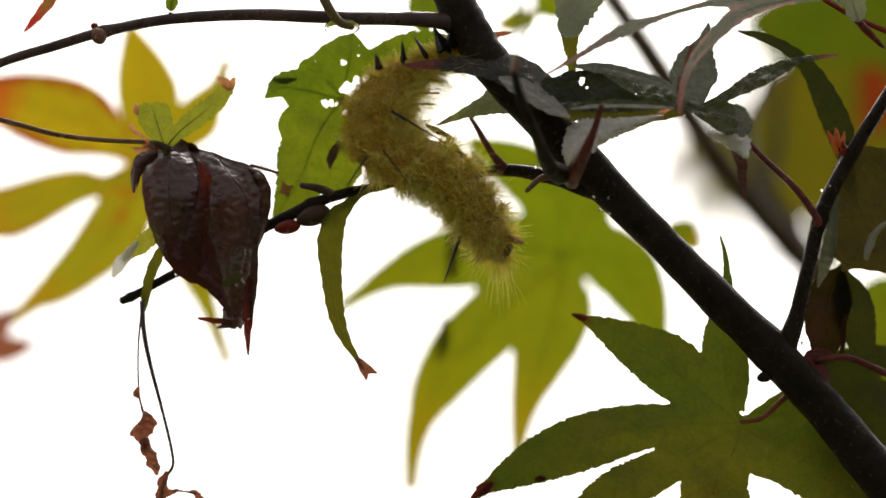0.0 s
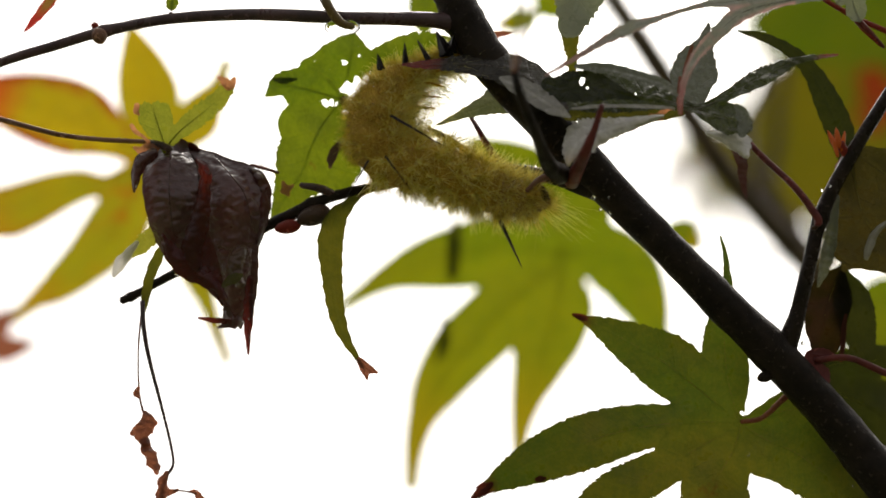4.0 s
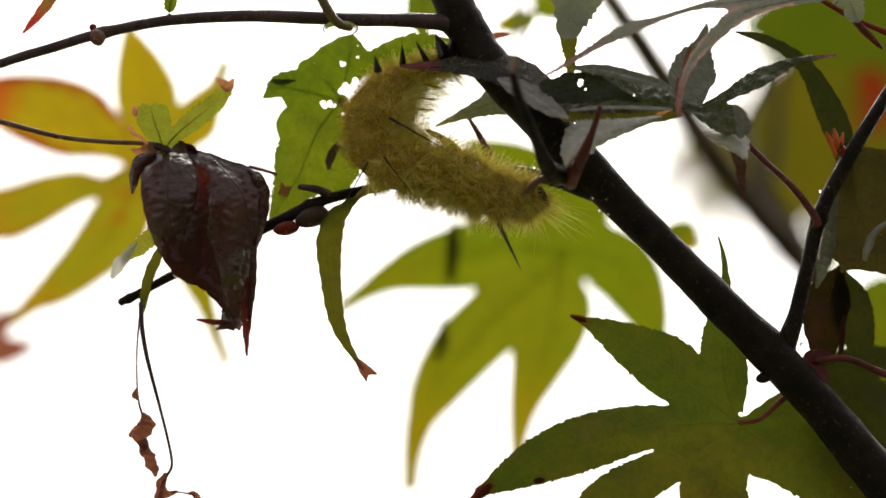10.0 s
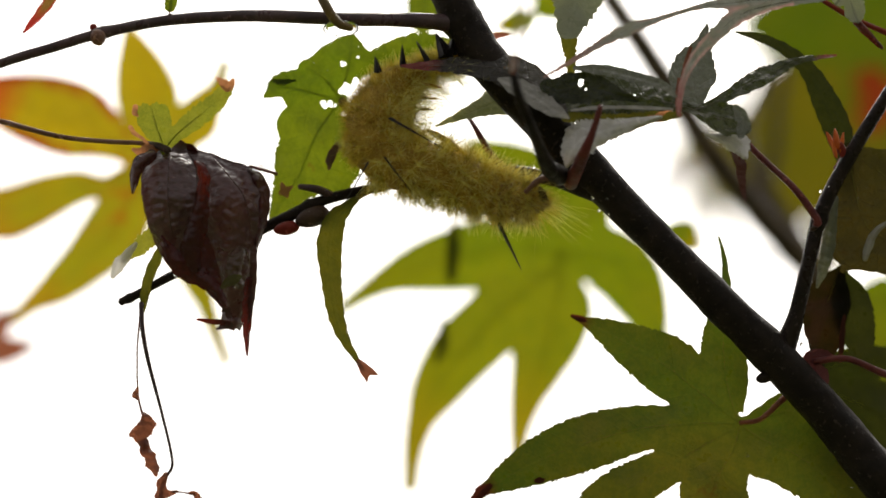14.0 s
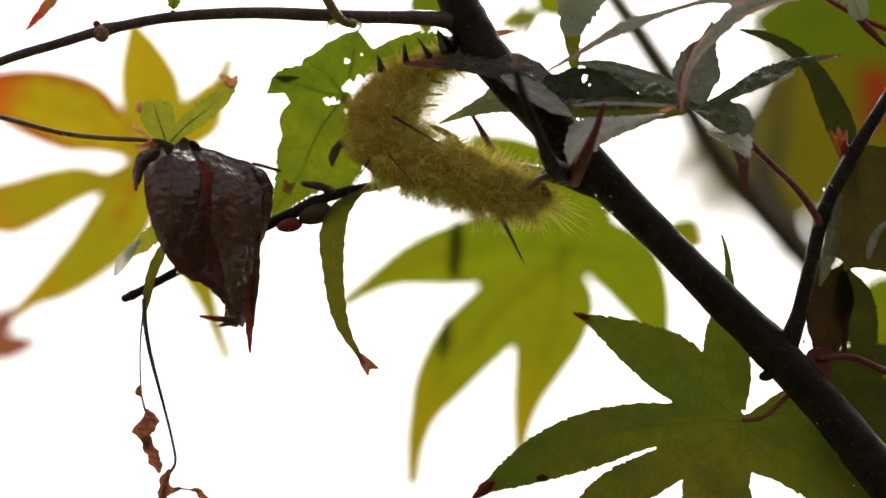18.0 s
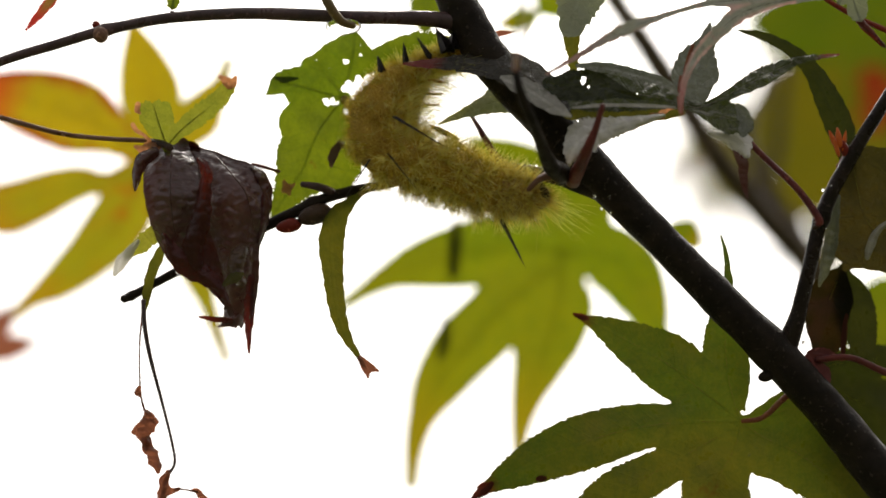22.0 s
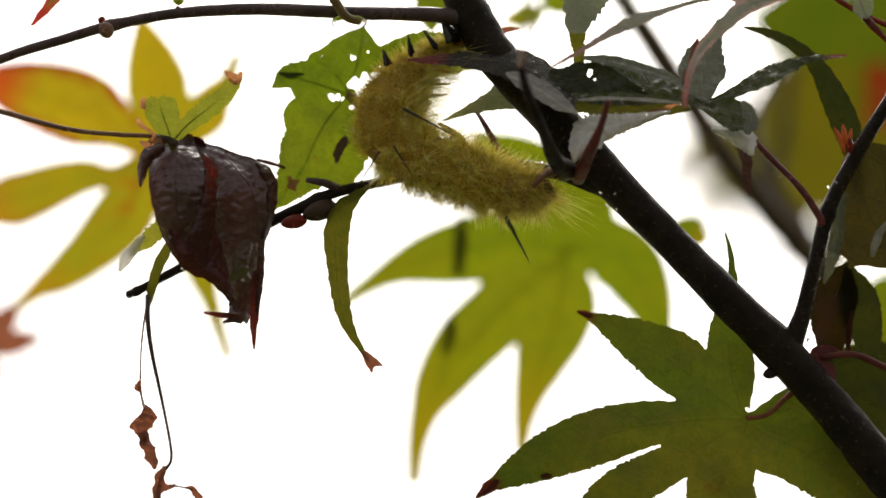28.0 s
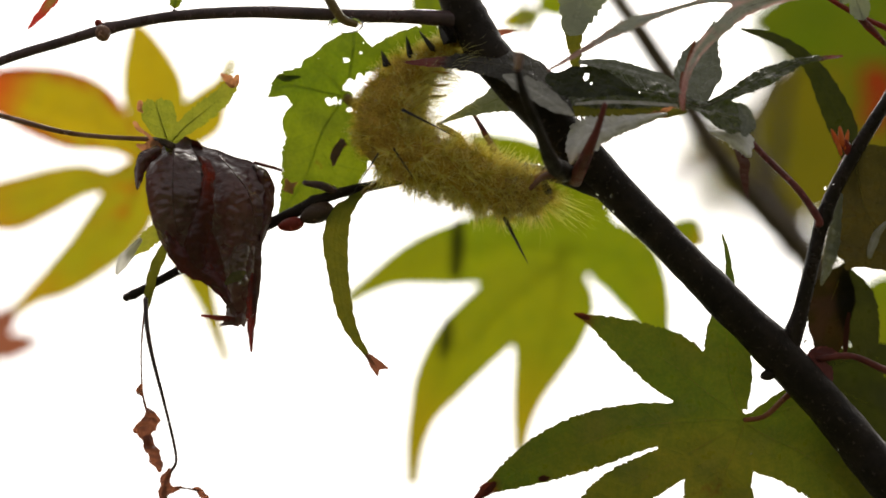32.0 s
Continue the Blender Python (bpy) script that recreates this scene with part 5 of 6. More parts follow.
for lobes in ([lobe([(36.8, 22.7, 0.20),(37.9, 23.6, 0.40),(39.3, 24.3, 0.20),(40.1, 24.4, 0.10)])], [lobe([(33.4, 22.5, 0.10),(35.3, 22.7, 0.40),(36.9, 23.1, 0.40),(38.3, 22.5, 0.10)])]):
    sheet_part("dry_edge", gloss_leaf, "orange-brown bitten edge", 440.6, lobes, EDGE, cell=0.12, saw=0.4)
# lighter strip that paints the sheen on the lobe's upper edge
sheet_part("upper_half", gloss_leaf, "upper half of the long lobe, sheen painted grey-green", 438.6, [lobe([(23.1, 31.7, 0.30),(26.2, 31.6, 0.69),(29.7, 31.1, 0.89),(33.9, 30.0, 0.89),(38.3, 28.7, 0.79),(40.6, 26.7, 0.20)], fold=0.0)], GREY_SHEEN, cell=0.16, saw=0.25, tilt=(0.0, -0.9), crease=0.4)
# a highlight along the midrib, drawn as a thin pale strip
sheet_part("sheen_streak", gloss_leaf, "painted streak of sheen along the midrib", 435.8, [lobe([(22.2, 24.2, 0.10),(26.1, 24.6, 0.25),(30.0, 24.7, 0.20),(34.9, 24.6, 0.25),(39.8, 24.3, 0.10)])], PALE_SHEEN, cell=0.1, saw=0.1, tilt=(0.0, -0.9), crease=0.6)
# grey patch painted where the short lobe shines
sheet_part("sheen_end", gloss_leaf, "end of the short lobe, sheen painted grey", 438.8, [lobe([(51.1, 24.6, 0.49),(52.0, 23.4, 1.09),(52.4, 21.8, 1.09),(52.0, 20.0, 0.69)], fold=0.0)], GREY_SHEEN, cell=0.16, saw=0.3, tilt=(0.0, -0.6), crease=0.4)
front_leaf = sheet_leaf("dark leaf lobe with a red tip, in front of the bough", 436.0, [
    lobe([(21.8, 22.8, 0.20),(19.0, 25.4, 1.96),(14.8, 28.9, 3.14),(9.9, 31.3, 2.65),(4.7, 31.9, 1.77),(-0.4, 31.9, 0.98),(-4.1, 31.8, 0.59),(-7.3, 31.8, 0.10)], blush=1.0, fold=0.3)],
    GLOSSY_RED, tilt=(0.0, -0.9), saw=0.22, cell=0.2, wave=0.8, crease=0.4, rib=0.00005, rib_material=RIB_GREY)
# the sheen on the lower half, painted as a pale grey sheet
sheet_part("sheen_band", front_leaf, "pale grey sheen painted over the lower half", 434.6, [lobe([(21.6, 22.8, 0.20),(19.0, 24.3, 1.27),(15.4, 26.7, 1.66),(11.9, 28.4, 1.27),(9.8, 29.4, 0.29)], fold=0.0)], PALE_SHEEN, cell=0.18, saw=0.15, tilt=(0.0, -0.9), crease=0.4)
sheet_leaf("grey-green leaf lobe that passes behind the bough", 455.0, [
    lobe([(18.0, 28.2, 3.07),(14.9, 27.7, 3.27),(10.8, 27.2, 2.97),(7.3, 25.8, 1.74),(3.2, 24.2, 0.82),(-1.2, 22.3, 0.10)])], PALE_GREEN, tilt=(0.0, -0.7), saw=0.2, cell=0.2, rib=0.00008, rib_material=RIB_DARK)
sheet_leaf("pale shiny leaf lobe beside a red spur", 439.0, [
    lobe([(38.1, 23.1, 0.20),(32.4, 21.7, 1.18),(27.4, 20.5, 2.17),(24.3, 19.3, 3.06),(22.4, 17.1, 1.88),(21.6, 14.7, 0.39)], blush=0.2, bulge=0.8)],
    PALE, saw=0.45, pitch=0.8, tilt=(0.0, -0.6), cell=0.18, crease=0.5)
arch_leaf = sheet_leaf("arching grey-pink leaf with thin curved lobes", 438.0, [
    lobe([(61.2, 43.4, 0.30),(55.8, 42.4, 1.08),(51.3, 40.7, 1.38),(47.4, 37.3, 1.18),(44.1, 33.8, 0.79),(42.0, 29.7, 0.49),(41.1, 25.2, 0.34),(41.1, 23.3, 0.10)], blush=0.8, roll=-0.3),
    lobe([(61.2, 43.4, 0.30),(54.8, 43.6, 1.18),(49.8, 43.0, 0.99),(45.9, 42.6, 0.49),(41.0, 41.3, 0.30),(36.1, 39.7, 0.59),(31.6, 38.1, 1.08),(27.2, 35.8, 0.59),(22.3, 32.8, 0.34),(17.7, 30.2, 0.10)], blush=0.6, roll=0.3),
    lobe([(61.2, 43.4, 0.39),(65.6, 44.2, 0.89),(72.5, 46.4, 0.99)])],
    ARCH, saw=0.42, pitch=0.8, tilt=(0.0, -0.7), cell=0.15, crease=0.3, rib=0.00007, rib_material=RIB_GREY)
for lobes in ([lobe([(43.1, 35.1, 0.20),(42.0, 31.8, 0.22),(41.4, 27.7, 0.22),(41.3, 23.2, 0.10)])], [lobe([(41.0, 29.7, 0.16),(40.7, 26.7, 0.20),(40.7, 23.9, 0.10)])]):
    sheet_part("red_edge", arch_leaf, "bright red edge", 437.0, lobes, STALK_RED, cell=0.1, saw=0.0, ragged=0.03)
drop_leaf = sheet_leaf("grey-green leaf lobe hanging from above", 448.6, [
    lobe([(24.8, 50.5, 4.04),(24.0, 45.5, 4.54),(23.2, 41.9, 3.33),(22.7, 39.9, 2.42)])], PALE_GREEN, saw=0.4, cell=0.2, tilt=(0.0, -0.5))
sheet_part("drooping_end", drop_leaf, "olive-green narrow end", 449.0, [lobe([(23.2, 42.5, 2.83),(22.7, 39.5, 2.02),(22.5, 37.0, 1.41),(22.8, 34.4, 1.01),(22.9, 31.8, 0.71)])], GREEN_DEEP, cell=0.2, saw=0.4)
part("side_twig", tube([(0.0662, 0.4060, 1.6962), (0.0702, 0.4069, 1.6938), (0.0753, 0.4078, 1.6913), (0.0823, 0.4088, 1.6886)], [0.00040, 0.00050, 0.00050, 0.00060], sides=8), BUD_RED, maple)
# right-hand leaves: their shade comes from darkened leaf colours
sheet_leaf("narrow green leaf lobe, shade painted into its colour", 452.6, [lobe([(72.9, 11.3, 0.31),(72.4, 16.4, 1.53),(71.3, 21.0, 2.44),(69.0, 26.4, 2.34),(66.0, 32.0, 1.53),(61.9, 35.8, 1.02),(57.3, 38.0, 0.71),(52.8, 39.1, 0.10)], roll=0.2)], GREEN_SHADE, saw=0.1, cell=0.25)
sheet_leaf("brown-green leaf with a reddish bud, shade painted in", 447.0, [
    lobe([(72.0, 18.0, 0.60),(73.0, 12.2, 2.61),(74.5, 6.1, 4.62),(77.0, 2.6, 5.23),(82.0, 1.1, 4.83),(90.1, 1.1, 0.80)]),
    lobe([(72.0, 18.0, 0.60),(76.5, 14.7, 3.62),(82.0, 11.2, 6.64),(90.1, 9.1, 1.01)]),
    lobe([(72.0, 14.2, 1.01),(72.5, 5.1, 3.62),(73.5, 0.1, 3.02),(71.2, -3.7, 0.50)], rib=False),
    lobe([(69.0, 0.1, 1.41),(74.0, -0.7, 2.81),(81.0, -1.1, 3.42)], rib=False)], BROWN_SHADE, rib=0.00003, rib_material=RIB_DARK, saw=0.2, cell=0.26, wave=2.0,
    stalk=[(72.0, 18.0),(70.8, 15.7),(70.0, 14.2, 0.60)], stalk_radius=0.0005)
fork_leaf = sheet_leaf("brown-green leaf beside the fork, shade painted in", 454.6, [
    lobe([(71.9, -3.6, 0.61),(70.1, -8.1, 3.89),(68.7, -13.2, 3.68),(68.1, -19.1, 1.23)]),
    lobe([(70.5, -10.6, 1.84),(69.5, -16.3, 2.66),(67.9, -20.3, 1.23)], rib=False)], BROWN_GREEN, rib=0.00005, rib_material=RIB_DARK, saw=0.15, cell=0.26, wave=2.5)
sheet_part("lobe", fork_leaf, "green half, shade painted in", 455.6, [lobe([(72.0, -3.6, 0.61),(73.7, -9.1, 3.48),(75.3, -15.2, 3.07),(76.4, -21.4, 1.02)])], GREEN_SHADE, cell=0.26, saw=0.2, wave=2.0)
sheet_part("dry_streak", fork_leaf, "paler dry streak", 452.0, [lobe([(72.2, -12.1, 0.20),(71.9, -14.6, 0.41),(71.7, -17.4, 0.41),(71.4, -20.2, 0.20)])], DRIED_DARK, cell=0.14, saw=0.1)
sheet_leaf("green leaf behind the lower bough, shade painted in", 468.0, [
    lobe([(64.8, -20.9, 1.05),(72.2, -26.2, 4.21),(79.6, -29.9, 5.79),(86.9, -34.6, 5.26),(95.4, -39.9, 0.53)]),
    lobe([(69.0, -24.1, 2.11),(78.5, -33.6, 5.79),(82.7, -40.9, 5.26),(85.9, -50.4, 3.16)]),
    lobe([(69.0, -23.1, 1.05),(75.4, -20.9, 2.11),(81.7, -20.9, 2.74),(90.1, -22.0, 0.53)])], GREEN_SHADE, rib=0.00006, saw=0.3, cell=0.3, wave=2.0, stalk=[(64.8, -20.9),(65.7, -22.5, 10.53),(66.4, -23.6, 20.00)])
maple_leaf("grey leaf end hanging from a red stalk", (0.0719, 0.4039, 1.6963), [((0.0736, 0.4042, 1.6896), 0.00440, 0, 0.5), ((0.0694, 0.4031, 1.6926), 0.00300, 0, 0.5)], PALE_GREEN)
part("leaf_stalk", tube([(0.0734, 0.4058, 1.6908), (0.0756, 0.4074, 1.6893), (0.0783, 0.4084, 1.6867)], [0.00070, 0.00060, 0.00030], sides=8), STALK, maple)
# curled edges of the dark leaves, their shine painted as pale strips
sheet_leaf("curled leaf edge beside the upright twig, shine painted pale", 446.0, [lobe([(69.8, 9.1, 0.30),(69.0, 5.1, 0.90),(68.3, 0.1, 1.20),(67.3, -4.1, 0.80),(66.4, -6.7, 0.20)], bulge=0.6)], GREY_SHEEN, saw=0.3, pitch=0.7, cell=0.18, crease=0.5)
sheet_leaf("curled leaf edge, shine painted pale", 446.0, [lobe([(79.2, 4.9, 0.30),(76.8, 3.1, 0.50),(75.6, 0.7, 0.70),(74.9, -1.7, 0.40)], bulge=0.5)], PALE_SHEEN, saw=0.2, cell=0.16, crease=0.4)
maple_leaf("dry red-brown leaf scrap on the bough", (0.0641, 0.4241, 1.6348), [((0.0676, 0.4254, 1.6284), 0.00440, 0, 0.5), ((0.0696, 0.4244, 1.6338), 0.00240, 0, 0.5)], STALK, ribs=False)
part("side_twig", tube([(0.0656, 0.4246, 1.6334), (0.0716, 0.4244, 1.6338), (0.0776, 0.4253, 1.6315), (0.0856, 0.4263, 1.6287)], [0.00060, 0.00060, 0.00070, 0.00070], sides=8), STALK, maple)

part("side_twig", tube([(0.0711, 0.4097, 1.6656), (0.0703, 0.4092, 1.6670), (0.0695, 0.4087, 1.6684)], [0.00070, 0.00080, 0.00090], sides=8), BUD_RED, maple)
for a, b, w in (((0.0681, 0.4080, 1.6687), (-0.35, 0, 0.9), 11), ((0.0689, 0.4070, 1.6686), (-0.1, 0, 1), 13), ((0.0701, 0.4086, 1.6687), (0.2, 0, 0.95), 10), ((0.0684, 0.4071, 1.6670), (-0.2, 0, 0.95), 9)):
    part("bud_scale", egg(a, b, 0.00400, 0.00010 * w, rough=0.1, pointed=0.6), BUD_ORANGE, maple, "orange-red bud scale")
part("side_twig", tube([(0.0733, 0.4065, 1.6920), (0.0745, 0.4072, 1.6901), (0.0761, 0.4077, 1.6886), (0.0777, 0.4083, 1.6869)], [0.00060, 0.00060, 0.00050, 0.00020], sides=8), BUD_RED, maple)


# far leaves, blurred
# leaf shape added only to tint the sky with an olive haze
sheet_leaf("added olive-brown leaf very far behind, blurred into haze", 1400.0, [lobe([(200.3, 113.7, 6.30),(186.1, 85.3, 14.17),(178.8, 60.1, 17.32),(176.6, 35.0, 14.17),(178.2, 6.6, 3.15)])], OLIVE_FAR, cell=2.0, saw=0.1)
sheet_leaf("bright green maple leaf far behind, out of focus", 800.0, [
    lobe([(154.0, 75.7, 3.60),(139.6, 73.9, 10.80),(127.0, 71.3, 12.95),(114.4, 69.5, 10.44),(102.7, 70.4, 7.56),(94.6, 72.2, 1.80)]), lobe([(154.0, 79.3, 3.60),(136.0, 84.7, 9.00),(118.0, 82.9, 7.20),(98.2, 75.7, 1.44)]), lobe([(154.0, 72.2, 3.60),(141.4, 63.2, 9.00),(134.2, 54.2, 5.40),(128.8, 43.4, 0.90)])], GREEN_FAR, cell=1.0, saw=0.2, rib=0.0003)
sheet_leaf("olive-yellow maple leaf far behind, out of focus", 860.0, [
    lobe([(157.8, 73.7, 3.87),(153.0, 56.3, 7.74),(153.0, 38.9, 9.28),(150.1, 19.5, 7.74),(148.2, 2.1, 1.16)]), lobe([(124.9, 73.7, 3.87),(124.0, 56.3, 9.28),(123.0, 38.9, 10.83),(122.0, 21.5, 7.74),(120.1, 4.1, 1.16)]), lobe([(138.5, 73.7, 3.87),(138.5, 52.4, 8.51),(136.6, 31.1, 10.06),(134.6, 7.9, 7.74),(132.7, -11.4, 0.97)]), lobe([(124.9, 69.8, 1.93),(116.2, 56.3, 6.19),(109.5, 39.8, 5.42),(107.5, 21.5, 1.16)])], OLIVE_FAR, cell=1.0, saw=0.2, rib=0.0003, soft=1.5)
sheet_leaf("green maple leaf behind the shaded ones, out of focus", 600.0, [
    lobe([(112.8, -12.0, 2.70),(106.1, -12.0, 6.07),(100.7, -16.1, 5.40),(95.3, -21.5, 2.70),(89.9, -26.9, 0.40)]), lobe([(112.8, -13.4, 2.70),(107.4, -21.5, 5.40),(103.4, -29.6, 4.05),(102.0, -40.3, 0.54)])], GREEN_BACK, cell=0.7, saw=0.2, rib=0.0002)
# thin strips added to spread a pale olive haze behind the bough
sheet_leaf("added olive leaf very far behind, blurred into pale haze", 1500.0, [
    lobe([(190.9, 108.3, 4.05),(189.3, 74.6, 8.77),(191.6, 44.2, 7.42),(197.7, 17.2, 2.70)]), lobe([(190.9, 94.8, 3.37),(164.0, 72.9, 5.06),(137.0, 50.9, 2.70),(123.5, 37.4, 1.01)]), lobe([(189.3, 77.9, 2.70),(174.1, 57.7, 4.72),(157.2, 37.4, 3.37),(140.3, 17.2, 1.35)])], OLIVE_FAR, cell=2.0, saw=0.1, grow=0.4, rib=0.0003)
for centre, lobes, mat, words in (
        ((0.1176, 0.6191, 1.7690), [((0.1115, 0.6165, 1.7761), 0.00909, 0), ((0.1130, 0.6227, 1.7590), 0.01061, 0), ((0.1297, 0.6201, 1.7662), 0.01364, 0)], RED_FAR, "red maple leaf far behind, out of focus"),
        # added to give a brownish haze beside the second bough
        ((0.2210, 1.8631, 2.2313), [((0.1782, 1.8462, 2.2778), 0.04000, 0), ((0.2457, 1.8431, 2.2862), 0.04000, 0), ((0.2097, 1.8770, 2.1932), 0.03500, 0)], OLIVE_FAR, "added brownish leaf very far behind, blurred into haze"),
        ((0.0205, 0.4986, 1.7355), [((0.0106, 0.4995, 1.7332), 0.00494, 0), ((0.0267, 0.4965, 1.7413), 0.00741, 0)], GREEN_BACK, "small green leaf tip, out of focus"),
        ((-0.0036, 0.4469, 1.7184), [((-0.0040, 0.4508, 1.7078), 0.00668, 0)], GREEN, "green leaf lobe behind the side twig"),
        ((0.0472, 0.4968, 1.6860), [((0.0544, 0.4984, 1.6815), 0.00596, 0)], GREEN_BACK, "green leaf tip beyond the bough, out of focus"),
        ((-0.1060, 0.5423, 1.6717), [((-0.0918, 0.5414, 1.6741), 0.00562, 0), ((-0.0971, 0.5386, 1.6819), 0.00639, 0), ((-0.1053, 0.5462, 1.6609), 0.00767, 0)], DRIED, "dry orange-brown leaf far behind, out of focus")):
    maple_leaf(words, centre, lobes, mat, fold=0.04, saw=0.0001, pitch=0.003)
sheet_leaf("thin red leaf tip hanging from above", 436.0, [lobe([(-65.9, 47.2, 0.98),(-67.9, 43.7, 0.98),(-69.8, 41.1, 0.78),(-71.5, 39.1, 0.49),(-72.8, 37.6, 0.10)], blush=1.0)], RED_TIP, saw=0.12, cell=0.15)
maple_leaf("small red leaf tip behind the bough", (0.0067, 0.4141, 1.6915), [((0.0127, 0.4139, 1.6921), 0.00120, 0, 0.4)], DRIED, ribs=False)
maple_leaf("small ragged leaf end hanging from above", (-0.0478, 0.4019, 1.6959), [((-0.0484, 0.4035, 1.6914), 0.00220, 0, 0.6)], GREEN, ribs=False)

# leaf stalk over the side twig, with a hanging drop of water
part("leaf_stalk", tube([(-0.0223, 0.4001, 1.6950), (-0.0203, 0.4005, 1.6908), (-0.0183, 0.4014, 1.6883), (-0.0161, 0.4026, 1.6880)], [0.00090, 0.00090, 0.00080, 0.00060], sides=8), STALK_OLIVE, maple)
part("leaf_stalk", tube([(0.0039, 0.4206, 1.6794), (0.0049, 0.4192, 1.6775), (0.0063, 0.4181, 1.6746), (0.0087, 0.4186, 1.6703), (0.0108, 0.4195, 1.6679)], [0.00030, 0.00040, 0.00055, 0.00070, 0.00110], sides=8), STALK, maple)
drop = tagged(part("water_drop", egg((-0.0180, 0.4032, 1.6882), RIGHT, 0.00640, 0.00300), WATER, None), "clear water drop hanging under the twig", "water drop")

# beads of rain on wood and leaves
rain = random.Random(9)
for spot, size in (((0.0262, 0.4120, 1.6594), 7), ((0.0275, 0.4136, 1.6578), 6), ((0.0291, 0.4139, 1.6571), 5), ((0.0662, 0.4106, 1.6603), 5), ((0.0676, 0.4103, 1.6610), 4), ((0.0636, 0.4177, 1.6435), 8), ((0.0630, 0.4207, 1.6353), 8), ((0.0652, 0.4256, 1.6220), 4), ((0.0687, 0.4272, 1.6175), 4), ((0.0160, 0.4091, 1.6642), 5), ((0.0288, 0.4120, 1.6594), 5), ((-0.0170, 0.4038, 1.6876), 7), ((-0.0188, 0.4037, 1.6878), 6), ((0.0545, 0.4237, 1.6331), 4), ((0.0497, 0.4211, 1.6400), 3), ((0.0427, 0.4189, 1.6462), 3), ((0.0355, 0.4166, 1.6526), 4), ((0.0724, 0.4322, 1.6125), 4), ((0.0675, 0.4250, 1.6266), 4), ((0.0615, 0.4200, 1.6403), 4), ((0.0625, 0.4186, 1.6440), 5), ((0.0663, 0.4248, 1.6272), 3), ((-0.0208, 0.4152, 1.6855), 4), ((0.0697, 0.4164, 1.6618), 4), ((0.0689, 0.4190, 1.6547), 4), ((0.0693, 0.4173, 1.6593), 3), ((0.0738, 0.4152, 1.6623), 3), ((0.0750, 0.4150, 1.6627), 3), ((0.0736, 0.4156, 1.6610), 3), ((-0.0354, 0.4204, 1.6391), 4), ((-0.0363, 0.4144, 1.6438), 4), ((-0.0470, 0.4169, 1.6487), 5), ((-0.0153, 0.4147, 1.6900), 3), ((-0.0234, 0.4147, 1.6869), 3), ((0.0542, 0.4332, 1.6186), 6), ((-0.0530, 0.4326, 1.6174), 5), ((-0.0471, 0.4166, 1.6467), 6), ((-0.0344, 0.4202, 1.6397), 4), ((0.0333, 0.4010, 1.6745), 4)):
    bead = part("water_drop", egg(spot, (0, 0, 1), 0.00010 * size * 1.1, 0.00010 * size, pointed=0.2, rings=8, sides=10), WATER, None)
    tagged(bead, "tiny clear rain drop on the wet maple", "water drop", "rain drops")

